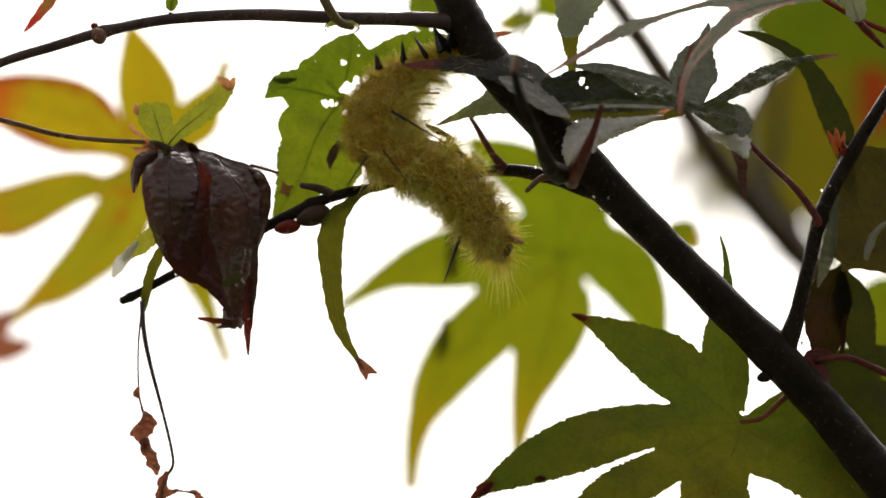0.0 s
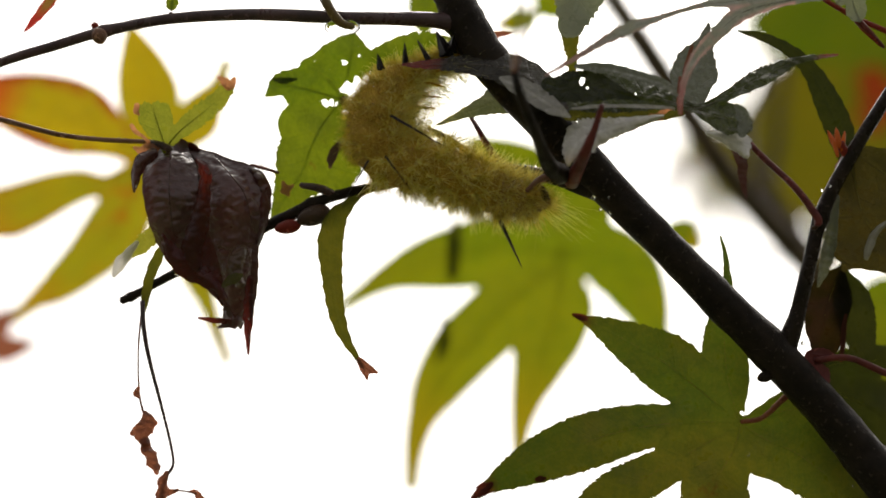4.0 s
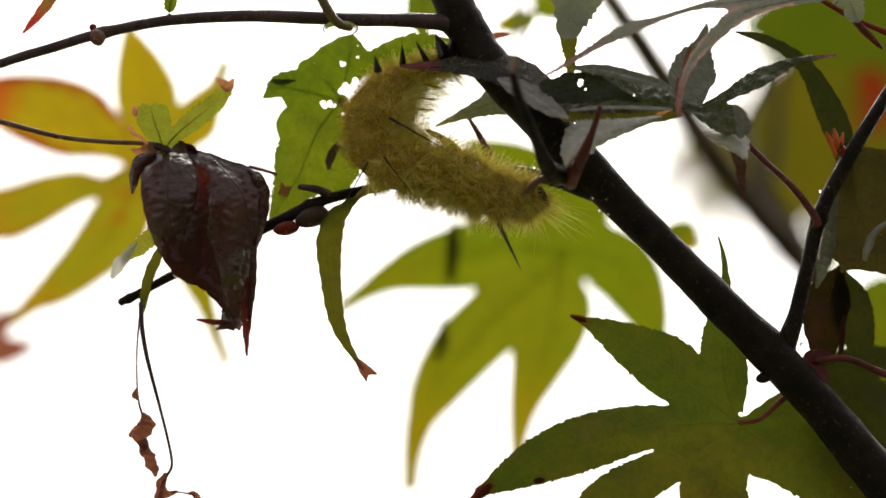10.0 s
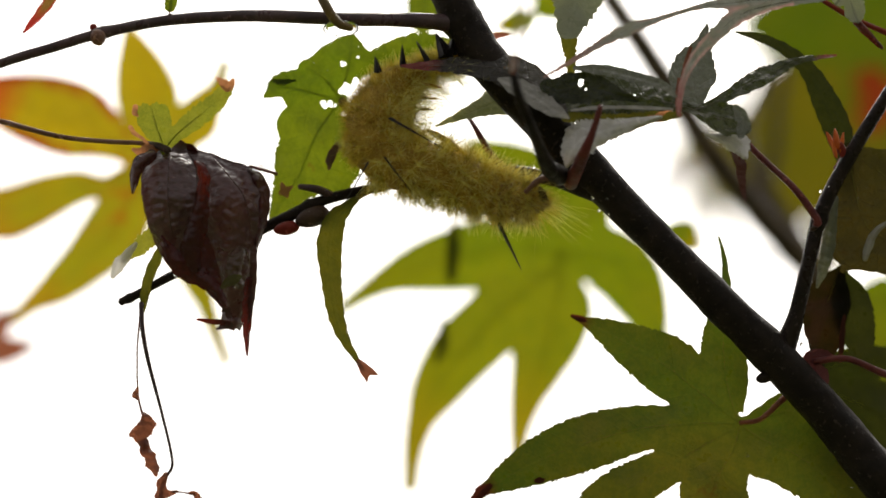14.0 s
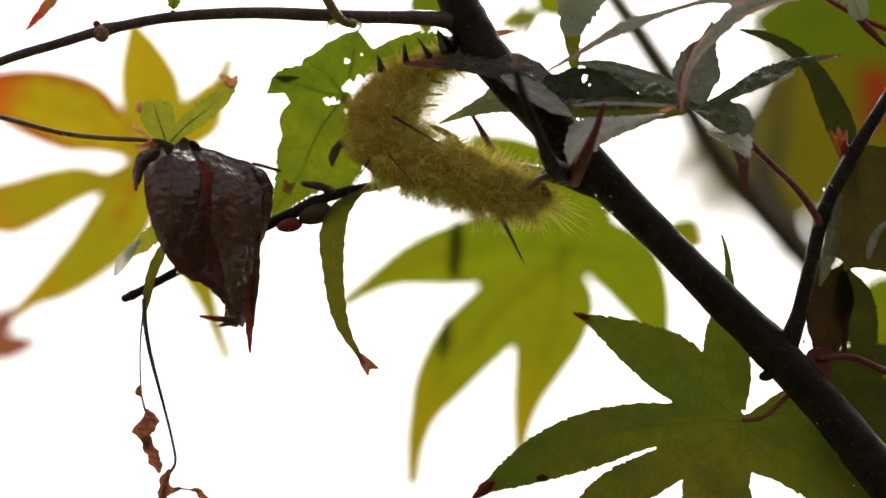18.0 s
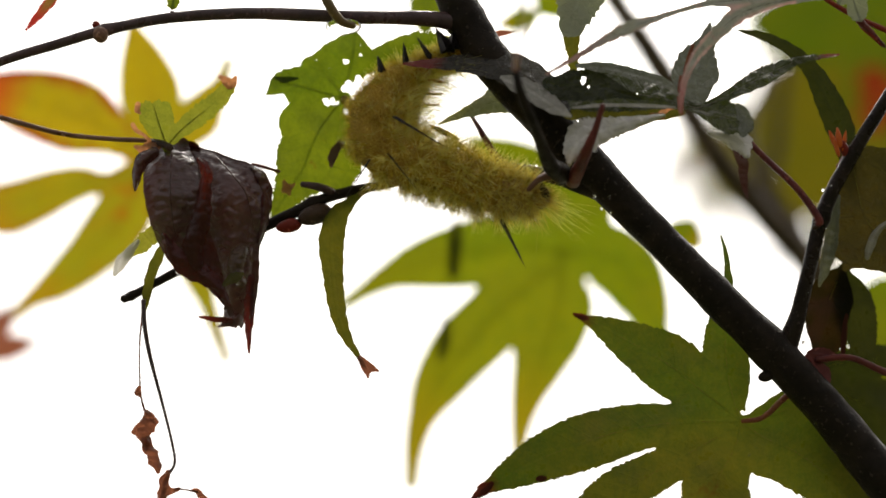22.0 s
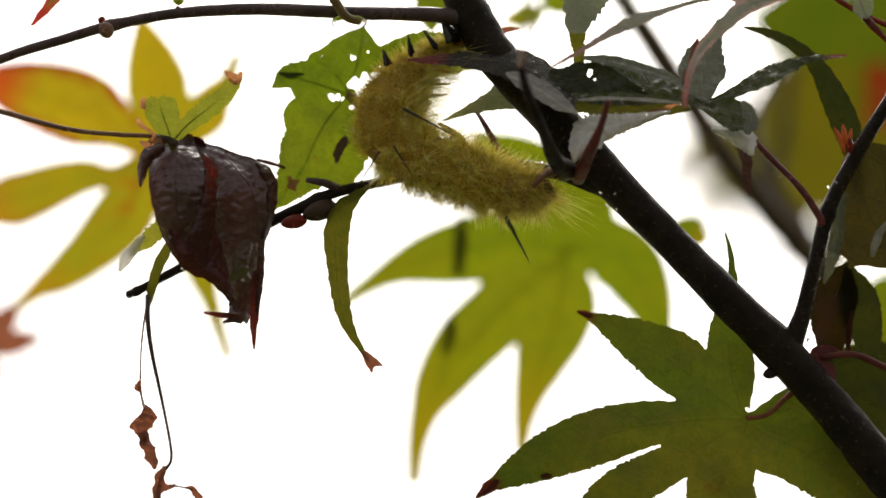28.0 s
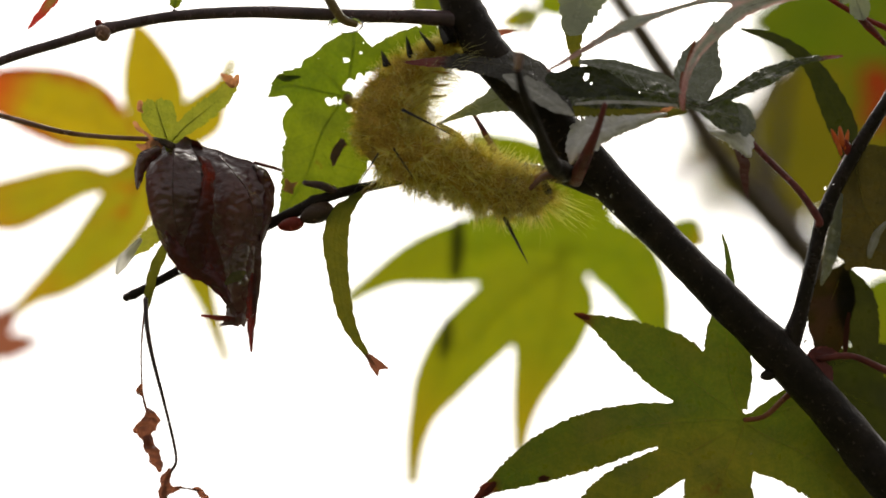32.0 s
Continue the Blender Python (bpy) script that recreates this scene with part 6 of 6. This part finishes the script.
# ---- the caterpillar ----
# the middle line of its body, head first, at each time
LINES = [
    (0.0, [(0.0014, 0.4123, 1.6876), (-0.0052, 0.4136, 1.6842), (-0.0097, 0.4130, 1.6799), (-0.0122, 0.4134, 1.6729), (-0.0089, 0.4141, 1.6681), (-0.0028, 0.4147, 1.6665), (0.0023, 0.4161, 1.6629), (0.0061, 0.4178, 1.6580), (0.0095, 0.4197, 1.6527)]),
    (0.8, [(0.0014, 0.4123, 1.6876), (-0.0052, 0.4136, 1.6842), (-0.0098, 0.4130, 1.6798), (-0.0122, 0.4134, 1.6729), (-0.0090, 0.4141, 1.6681), (-0.0029, 0.4147, 1.6665), (0.0025, 0.4160, 1.6630), (0.0071, 0.4176, 1.6584), (0.0106, 0.4196, 1.6531)]),
    (1.5, [(0.0013, 0.4124, 1.6874), (-0.0050, 0.4136, 1.6842), (-0.0098, 0.4130, 1.6800), (-0.0123, 0.4134, 1.6731), (-0.0095, 0.4141, 1.6681), (-0.0032, 0.4147, 1.6664), (0.0027, 0.4161, 1.6627), (0.0073, 0.4176, 1.6586), (0.0144, 0.4182, 1.6570)]),
    (2.0, [(0.0013, 0.4126, 1.6870), (-0.0048, 0.4136, 1.6842), (-0.0096, 0.4129, 1.6803), (-0.0123, 0.4133, 1.6733), (-0.0100, 0.4141, 1.6683), (-0.0039, 0.4146, 1.6667), (0.0027, 0.4156, 1.6643), (0.0096, 0.4164, 1.6618), (0.0159, 0.4169, 1.6604)]),
    (3.5, [(0.0016, 0.4126, 1.6868), (-0.0045, 0.4137, 1.6840), (-0.0093, 0.4129, 1.6801), (-0.0121, 0.4133, 1.6733), (-0.0099, 0.4141, 1.6683), (-0.0035, 0.4146, 1.6667), (0.0032, 0.4156, 1.6643), (0.0100, 0.4164, 1.6618), (0.0163, 0.4168, 1.6608)]),
    (9.0, [(0.0016, 0.4127, 1.6865), (-0.0043, 0.4137, 1.6840), (-0.0093, 0.4130, 1.6800), (-0.0120, 0.4134, 1.6731), (-0.0097, 0.4141, 1.6681), (-0.0033, 0.4147, 1.6664), (0.0034, 0.4156, 1.6641), (0.0098, 0.4165, 1.6616), (0.0162, 0.4168, 1.6608)]),
    (14.0, [(0.0016, 0.4127, 1.6866), (-0.0043, 0.4136, 1.6840), (-0.0093, 0.4130, 1.6800), (-0.0120, 0.4134, 1.6731), (-0.0097, 0.4141, 1.6681), (-0.0033, 0.4147, 1.6664), (0.0034, 0.4156, 1.6641), (0.0098, 0.4165, 1.6616), (0.0162, 0.4168, 1.6608)]),
    (19.0, [(0.0013, 0.4126, 1.6870), (-0.0042, 0.4136, 1.6842), (-0.0090, 0.4130, 1.6799), (-0.0120, 0.4134, 1.6731), (-0.0095, 0.4141, 1.6682), (-0.0034, 0.4147, 1.6665), (0.0034, 0.4156, 1.6641), (0.0098, 0.4164, 1.6618), (0.0162, 0.4167, 1.6610)]),
    (25.0, [(0.0015, 0.4124, 1.6875), (-0.0040, 0.4134, 1.6847), (-0.0088, 0.4129, 1.6802), (-0.0116, 0.4133, 1.6734), (-0.0093, 0.4140, 1.6684), (-0.0030, 0.4147, 1.6664), (0.0035, 0.4157, 1.6640), (0.0098, 0.4164, 1.6618), (0.0160, 0.4167, 1.6611)]),
    (28.0, [(0.0014, 0.4122, 1.6882), (-0.0039, 0.4132, 1.6853), (-0.0085, 0.4128, 1.6807), (-0.0113, 0.4132, 1.6736), (-0.0092, 0.4139, 1.6686), (-0.0027, 0.4148, 1.6663), (0.0037, 0.4157, 1.6639), (0.0097, 0.4165, 1.6617), (0.0159, 0.4167, 1.6612)]),
    (32.0, [(0.0014, 0.4120, 1.6886), (-0.0039, 0.4132, 1.6853), (-0.0081, 0.4127, 1.6809), (-0.0109, 0.4131, 1.6738), (-0.0087, 0.4139, 1.6688), (-0.0025, 0.4146, 1.6667), (0.0038, 0.4156, 1.6643), (0.0098, 0.4163, 1.6620), (0.0161, 0.4166, 1.6614)]),
]
SEGMENTS = 13


def along_body(points):
    """A pose for each segment, evenly spaced on the middle line: x along the body to the tail, z towards the lens."""
    line = glide(points, 12)
    run = [0.0]
    for a, b in zip(line, line[1:]):
        run.append(run[-1] + (b - a).length)
    out = []
    for i in range(SEGMENTS):
        s = run[-1] * (i + 0.35) / (SEGMENTS - 0.3)
        q = Vector([np.interp(s, run, [p[c] for p in line]) for c in range(3)])
        e = run[-1] * 0.04
        ahead = Vector([np.interp(s + e, run, [p[c] for p in line]) for c in range(3)])
        back = Vector([np.interp(s - e, run, [p[c] for p in line]) for c in range(3)])
        x = (ahead - back).normalized()
        z = (TOWARD - x * TOWARD.dot(x)).normalized()
        y = z.cross(x)
        m = Matrix((x, y, z)).transposed().to_4x4()
        m.translation = q
        out.append(m)
    return out


CAT_BASE = Vector((-0.0084, 0.4106, 1.6719))
caterpillar = thing("caterpillar", CAT_BASE, "pale yellow hairy caterpillar with black hair pencils, wet with drops", "caterpillar")
rnd = random.Random(5)
GIRTH = [0.00110, 0.00190, 0.00300, 0.00440, 0.00530, 0.00520, 0.00480, 0.00460, 0.00450, 0.00430, 0.00400, 0.00350, 0.00240]
segments = []


def hair_into(bm, root, way, length, width, sag, pieces=3):
    way = way.normalized()
    side = way.orthogonal().normalized()
    up = way.cross(side)
    rings = []
    for i in range(pieces):
        f = i / pieces
        q = root + way * length * f + sag * length * f * f
        r = width * (1 - f * 0.75)
        rings.append([bm.verts.new(q + (side * math.cos(a) + up * math.sin(a)) * r) for a in (0, 2.094, 4.189)])
    tip = bm.verts.new(root + way * length + sag * length)
    for a, b in zip(rings, rings[1:]):
        for s in range(3):
            bm.faces.new((a[s], a[(s + 1) % 3], b[(s + 1) % 3], b[s]))
    for s in range(3):
        bm.faces.new((rings[-1][s], rings[-1][(s + 1) % 3], tip))


for i, m in enumerate(along_body(LINES[5][1])):
    r = GIRTH[i]
    length = 0.01350 if 0 < i < SEGMENTS - 1 else 0.00840
    bm = egg(Vector((0, 0, 0)), (1, 0, 0), length, r * 2, rough=0.0, rings=16, sides=24)
    for v in bm.verts:
        a = math.atan2(v.co.z, v.co.y)
        v.co.y *= 1 + 0.05 * math.cos(6 * a)
        v.co.z *= 1 + 0.05 * math.cos(6 * a)
        v.co += v.co.normalized() * 0.00015 * noise.noise(v.co * 900 + Vector((i, 0, 0)))
    mesh = bpy.data.meshes.new("body_segment")
    bmesh.ops.recalc_face_normals(bm, faces=bm.faces)
    bm.to_mesh(mesh)
    bm.free()
    seg = new("body_segment", mesh)
    mesh.materials.append(SKIN_TAIL if i > 10 else SKIN)
    for p in mesh.polygons:
        p.use_smooth = True
    seg.parent = caterpillar
    m = Matrix.Translation(-CAT_BASE) @ m
    seg.matrix_basis = m
    segments.append(seg)
    ORIGIN[seg.name] = Vector((0, 0, 0))
    # a dense olive undercoat, then soft pale hair in tufts and bright straight bristles, longest towards the tail and on the belly
    coats = {"undercoat": bmesh.new(), "hair": bmesh.new(), "bristles": bmesh.new()}
    bm = coats["hair"]
    back = 2 < i < 6
    for h in range(2000 if back else 800):
        a = rnd.uniform(0, 2 * math.pi)
        out = Vector((rnd.gauss(0.1, 0.35), math.cos(a), math.sin(a)))
        x = rnd.uniform(-1, 1) * (0.0034 if back else 0.0020)
        wide = r * math.sqrt(1 - (2 * x / length) ** 2)
        hair_into(coats["undercoat"], Vector((x, wide * math.cos(a), wide * math.sin(a))), out + Vector((0, rnd.gauss(0, 0.35), rnd.gauss(0, 0.35))), (0.00190 if back else 0.00240) * rnd.uniform(0.6, 1.4), 0.00004, Vector((rnd.gauss(0.1, 0.2), 0, 0)))
    for tuft in range(20):
        a = 2 * math.pi * (tuft + 0.5 * (i % 2)) / 10 + rnd.gauss(0, 0.15)
        out = Vector((0, math.cos(a), math.sin(a)))
        root = Vector((0.0006 if tuft < 10 else -0.0006, 0, 0)) + Vector((rnd.gauss(0, 0.0003), 0, 0)) + out * r * 1.0
        belly = math.cos(a) > 0.2
        reach = (0.00250 if back and not belly else 0.00290 if i < 6 else 0.00400) * rnd.uniform(0.8, 1.2)
        lean = out + Vector((rnd.gauss(0.15, 0.25), rnd.gauss(0, 0.15), rnd.gauss(0, 0.15)))
        for h in range(14 if back and not belly else 18):
            way = lean + Vector((rnd.gauss(0, 0.6), rnd.gauss(0, 0.5), rnd.gauss(0, 0.5)))
            bend = Vector((rnd.gauss(0.05, 0.16), rnd.gauss(0, 0.1), rnd.gauss(0, 0.1)))
            wet = h < 7 and not (back and not belly)
            hair_into(bm, root + Vector((rnd.gauss(0, 1), rnd.gauss(0, 1), rnd.gauss(0, 1))) * 0.0002, way, reach * (rnd.uniform(0.8, 1.35) if wet else rnd.uniform(0.5, 1.2)), 0.000065 if wet else 0.000034, bend)
        for h in range(8 if back and not belly else 18):
            way = lean + Vector((rnd.gauss(0.1, 0.75), rnd.gauss(0, 0.65), rnd.gauss(0, 0.65)))
            hair_into(coats["bristles"], root, way, reach * rnd.uniform(0.7, 1.3), 0.000055, Vector((rnd.gauss(0.04, 0.08), rnd.gauss(0, 0.06), 0)), 4)
    if i == SEGMENTS - 1:
        for h in range(260):
            a, b = rnd.uniform(0, 2 * math.pi), rnd.uniform(0.1, 1.3)
            way = Vector((math.cos(b), math.sin(b) * math.cos(a), math.sin(b) * math.sin(a)))
            hair_into(bm, Vector((way.x * 0.00340, way.y * r * 0.9, way.z * r * 0.9)), way + Vector((rnd.gauss(0, 0.3), rnd.gauss(0, 0.3), rnd.gauss(0, 0.3))), 0.00440 * rnd.uniform(0.4, 1.3), 0.00004, Vector((0, rnd.gauss(-0.2, 0.2), rnd.gauss(0, 0.15))))
        for h in range(46):
            way = Vector((1, rnd.gauss(-0.35, 0.22), rnd.gauss(0, 0.3)))
            hair_into(coats["bristles"], Vector((0.001, rnd.uniform(-0.8, 0.8) * r, rnd.uniform(-0.8, 0.8) * r)), way, 0.01100 * rnd.uniform(0.6, 1.2), 0.000028, Vector((0, rnd.gauss(-0.12, 0.08), 0)), 5)
    if 0 < i < 4:
        turn = m.to_3x3().inverted()
        for h in range(45):
            way = turn @ Vector((1, rnd.gauss(0, 0.2), rnd.gauss(-0.12, 0.2)))
            hair_into(coats["bristles"], way.normalized() * r * 0.8 + Vector((rnd.gauss(0, 0.0008), 0, 0)), way, 0.00950 * rnd.uniform(0.55, 1.1), 0.00003, turn @ Vector((0, 0, rnd.gauss(-0.12, 0.08))), 5)
    if i < 5:
        for h in range(85):
            a = rnd.uniform(-0.5, 1.3)
            way = Vector((rnd.gauss(-0.35, 0.25), math.cos(a), math.sin(a)))
            hair_into(coats["bristles"], Vector((0, r * 0.9 * math.cos(a), r * 0.9 * math.sin(a))), way, 0.00900 * rnd.uniform(0.4, 1.2), 0.000036, Vector((rnd.gauss(-0.1, 0.2), rnd.gauss(0, 0.2), 0)), 5)
    for name, mat, words in (("undercoat", HAIR_UNDER, "short dense olive undercoat"), ("hair", HAIR_TAIL if i > 10 else HAIR, "pale yellow bristly hair"), ("bristles", HAIR_BRIGHT, "long straight light yellow bristles")):
        mesh = bpy.data.meshes.new(name)
        coats[name].to_mesh(mesh)
        coats[name].free()
        hair = new(name, mesh)
        mesh.materials.append(mat)
        hair.parent = seg
        tagged(hair, words, kind="stuff")
    if i < 5:
        bm = bmesh.new()
        for h in range(24):
            a = rnd.uniform(-0.5, 0.45)
            way = Vector((rnd.gauss(-0.6, 0.25), math.cos(a), math.sin(a)))
            hair_into(bm, Vector((0, r * 0.9 * math.cos(a), r * 0.9 * math.sin(a))), way, 0.00600 * rnd.uniform(0.5, 1.1), 0.00004, Vector((rnd.gauss(-0.1, 0.2), rnd.gauss(0, 0.2), 0)), 5)
        mesh = bpy.data.meshes.new("dark_hair")
        bm.to_mesh(mesh)
        bm.free()
        hair = new("dark_hair", mesh)
        mesh.materials.append(HAIR_DARK)
        hair.parent = seg
        tagged(hair, "long dark hair behind the head", kind="stuff")


def pencil(i, root, tip, width=0.00024, count=9):
    """A black brush of hair on segment i, from root to tip in the body's rest pose."""
    m = (Matrix.Translation(CAT_BASE) @ segments[i].matrix_basis).inverted()
    a, b = m @ Vector(root), m @ Vector(tip)
    bm = bmesh.new()
    for h in range(count):
        off = Vector((rnd.gauss(0, 1), rnd.gauss(0, 1), rnd.gauss(0, 1))) * width * 0.6
        hair_into(bm, a + off, (b - a) - off * 0.8, (b - a).length * rnd.uniform(0.8, 1.0), width * 0.55, Vector((0, 0, 0)), 4)
    mesh = bpy.data.meshes.new("hair_pencil")
    bm.to_mesh(mesh)
    bm.free()
    ob = new("hair_pencil", mesh)
    mesh.materials.append(HAIR_DARK)
    ob.parent = segments[i]
    tagged(ob, "long black hair pencil")


pencil(4, (-0.0130, 0.4056, 1.6637), (-0.0178, 0.4075, 1.6555), 0.00015, 8)
pencil(5, (-0.0102, 0.4049, 1.6645), (-0.0048, 0.4060, 1.6573), 0.00015, 8)
pencil(3, (-0.0093, 0.4024, 1.6707), (0.0006, 0.4026, 1.6648), 0.00018, 8)
pencil(11, (0.0098, 0.4163, 1.6563), (0.0142, 0.4188, 1.6478), 0.00030, 10)
pencil(2, (-0.0114, 0.4071, 1.6817), (-0.0120, 0.4070, 1.6849), 0.00042, 18)
pencil(2, (-0.0071, 0.4075, 1.6832), (-0.0072, 0.4073, 1.6870), 0.00042, 18)
pencil(1, (-0.0028, 0.4083, 1.6840), (-0.0048, 0.4080, 1.6880), 0.00042, 18)
pencil(1, (0.0004, 0.4086, 1.6858), (-0.0010, 0.4082, 1.6890), 0.00100, 30)
pencil(1, (0.0012, 0.4088, 1.6856), (0.0016, 0.4084, 1.6884), 0.00080, 22)
# rain caught in the hair
for i, seg in enumerate(segments):
    for d in range(11):
        a = rnd.uniform(-0.4, math.pi + 0.4)
        r = GIRTH[i] + 0.00140 * rnd.uniform(0.3, 1.6)
        bm = egg(Vector((rnd.uniform(-1, 1) * 0.00200, -r * math.cos(a), r * math.sin(a))), (0, 0, 1), 0.00010 * rnd.uniform(2.2, 5), 0.00010 * rnd.uniform(2.2, 5), rings=6, sides=8)
        mesh = bpy.data.meshes.new("drop")
        bm.to_mesh(mesh)
        bm.free()
        bead = new("drop", mesh)
        mesh.materials.append(WATER)
        for p in mesh.polygons:
            p.use_smooth = True
        bead.parent = seg
        tagged(bead, "tiny clear rain drop")
# head shell, legs and tail claspers
m = segments[0].matrix_basis
for name, i, where, along, size, wide, mat, words in (
        ("head", 0, (0.0004, 0.4106, 1.6870), (1, 0, -0.5), 0.00280, 0.00220, HEAD_SHELL, "black hairy head"),
        ("leg", 1, (-0.0021, 0.4119, 1.6810), (0.9, 0, -0.25), 0.00420, 0.00045, CLASPER_PALE, "amber jointed front leg"),
        ("leg", 1, (-0.0028, 0.4127, 1.6789), (0.9, 0, -0.1), 0.00420, 0.00045, CLASPER_PALE, "amber jointed front leg"),
        ("leg", 2, (-0.0036, 0.4134, 1.6771), (0.9, 0, -0.05), 0.00420, 0.00045, CLASPER_PALE, "amber jointed front leg"),
        ("leg", 5, (-0.0006, 0.4150, 1.6725), (0.8, 0, -0.45), 0.00600, 0.00120, TAIL_SHELL, "dark foot"),
        ("leg", 6, (0.0034, 0.4160, 1.6698), (0.7, 0, -0.6), 0.00560, 0.00130, HEAD_SHELL, "dark foot"),
        ("leg", 7, (0.0069, 0.4168, 1.6677), (0.6, 0, -0.7), 0.00440, 0.00120, TAIL_SHELL, "dark foot"),
        ("clasper", 12, (0.0172, 0.4154, 1.6616), (0.5, 0, -0.8), 0.00360, 0.00200, HEAD_SHELL, "dark rear clasper"),
        ("clasper", 12, (0.0164, 0.4147, 1.6634), (0.8, 0, 0.6), 0.00440, 0.00130, CLASPER, "pinkish-brown rear clasper")):
    inv = (Matrix.Translation(CAT_BASE) @ segments[i].matrix_basis).inverted()
    bm = egg(Vector(where), along, size, wide, rough=0.25)
    bm.transform(inv)
    mesh = bpy.data.meshes.new(name)
    bm.to_mesh(mesh)
    bm.free()
    ob = new(name, mesh)
    mesh.materials.append(mat)
    for p in mesh.polygons:
        p.use_smooth = True
    ob.parent = segments[i]
    tagged(ob, words)


# ---- what moves ----
def sway(ob, rows):
    """Turns a leaf in the wind about its own origin: rows of seconds, degrees clockwise as the lens sees it, millimetres to the right and upward."""
    place = ob.location.copy()
    walk(ob, [(t, Matrix.Translation(place + RIGHT * x * 0.001 + UPWARD * y * 0.001) @ Matrix.Rotation(radians(-a), 4, TOWARD)) for t, a, x, y in rows])


def motions():
    for i, seg in enumerate(segments):
        rows = []
        for t, points in LINES:
            rows.append((t, Matrix.Translation(-CAT_BASE) @ along_body(points)[i]))
        walk(seg, rows)
    sway(held_leaf, [(0, -0.8, 0, 0), (1, 1.2, 0, 0), (2, 3.0, 0, 0), (3, 1.2, 0, 0), (5.5, 0, 0, 0), (14, 0.3, 0, 0), (17, -0.3, 0, 0), (18, 1.2, 0, 0), (19, -0.3, 0, 0), (22, 0.8, 0, 0),
                     (25.5, 0.2, 0, 0), (27.5, 3.0, 0, 0), (29, 1.8, 0, 0), (30, -1.8, 0, 0), (31, -4.6, 0, 0), (32, -2.2, 0, 0)])
    sway(yellow_leaf, [(0, 0, 0, 0), (14, 0, 0, 0), (17, 0.5, 0, 0.2), (20, 0.4, 0, 0.2), (22, 0.5, 0, 0.2), (23, 1.4, 0.1, 0.3), (25.5, 1.9, 0.1, 0.5), (28, 1.6, 0.1, 0.4), (30, 2.1, 0.1, 0.5), (32, 1.3, 0, 0.2)])
    sway(gloss_leaf, [(0, 0, 0, 0), (14, -0.3, 0, 0), (18, 0.7, 0, 0), (20, 0.3, 0, 0), (22, 0, 0, 0), (23, 0.8, 0, 0), (25, 1.3, 0, 0), (27.5, 2.5, 0, 0.1), (28, 1.7, 0, 0.1), (29, 2.5, 0, 0.1), (30, 2.0, 0, 0.1), (31, 1.0, 0, 0), (32, 1.1, 0, 0)])
    sway(arch_leaf, [(0, 0, 0, 0), (14, 0, 0, -0.1), (18, 0, -0.1, 0.4), (20, 0, 0, 0.1), (22, 0, -0.1, 0), (23, 0, -0.2, 0.3), (25, 0, -0.2, 0.5), (27.5, 0, -0.2, 0.8), (28, 0, -0.3, 0.5), (29, 0, -0.4, 0.9), (30, 0, -0.3, 0.7), (31, 0, -0.1, 0.3), (32, 0, -0.2, 0.4)])
    sway(back_leaf, [(0, 0, -0.1, 0), (9, 0, 0, 0), (14, 0, 0, -0.2), (17, 0, -0.2, 0.2), (18, 0, -0.1, 0.4), (19, 0, -0.2, 0), (21, 0, -0.2, 0.3), (22, 0, -0.2, 0), (23, 0, -0.3, 0.4), (25, 0, -0.2, 0.9), (27.5, 0, -0.7, 1.3), (28, 0, -0.6, 0.2), (30, 0, -0.3, 1.1), (31, 0, 0, 0), (32, 0, -0.4, 0.4)])
    sway(tendril, [(0, 0, 0, 0), (9, 0, 0, 0), (25, -0.3, 0, 0), (25.5, 1.3, 0, 0), (27.5, 0, 0, 0), (28, 2.4, 0, 0), (28.5, 2.2, 0, 0), (29, 0, 0, 0), (29.5, -0.8, 0, 0), (30, 0, 0, 0), (30.5, -1.5, 0, 0), (31, 1.0, 0, 0), (31.5, -0.8, 0, 0), (32, 0, 0, 0)])
    sway(low_leaf, [(0, 0, 0, 0), (14, -0.15, 0, 0), (20, -0.15, 0, 0), (25, -0.15, 0, 0), (27.5, -0.5, 0, 0), (30, -0.35, 0, 0), (32, -0.5, 0, 0)])
    sway(hanging_leaf, [(0, 0.3, 0, 0), (2, 0.2, 0, 0), (9, 0, 0, 0), (14, -0.2, 0, -0.1), (17, -0.2, 0, 0.3), (18, 0.4, 0, 0.5), (20, 0, 0, 0.3), (22, 0, 0, 0.1), (23, -1.0, 0, 0.1), (24, -0.7, 0, 0), (25.5, -0.3, 0, 0.5), (28, 0.4, 0, 0.4), (30, 0, 0, 0.3), (32, -2.2, 0, 0.2)])


motions()
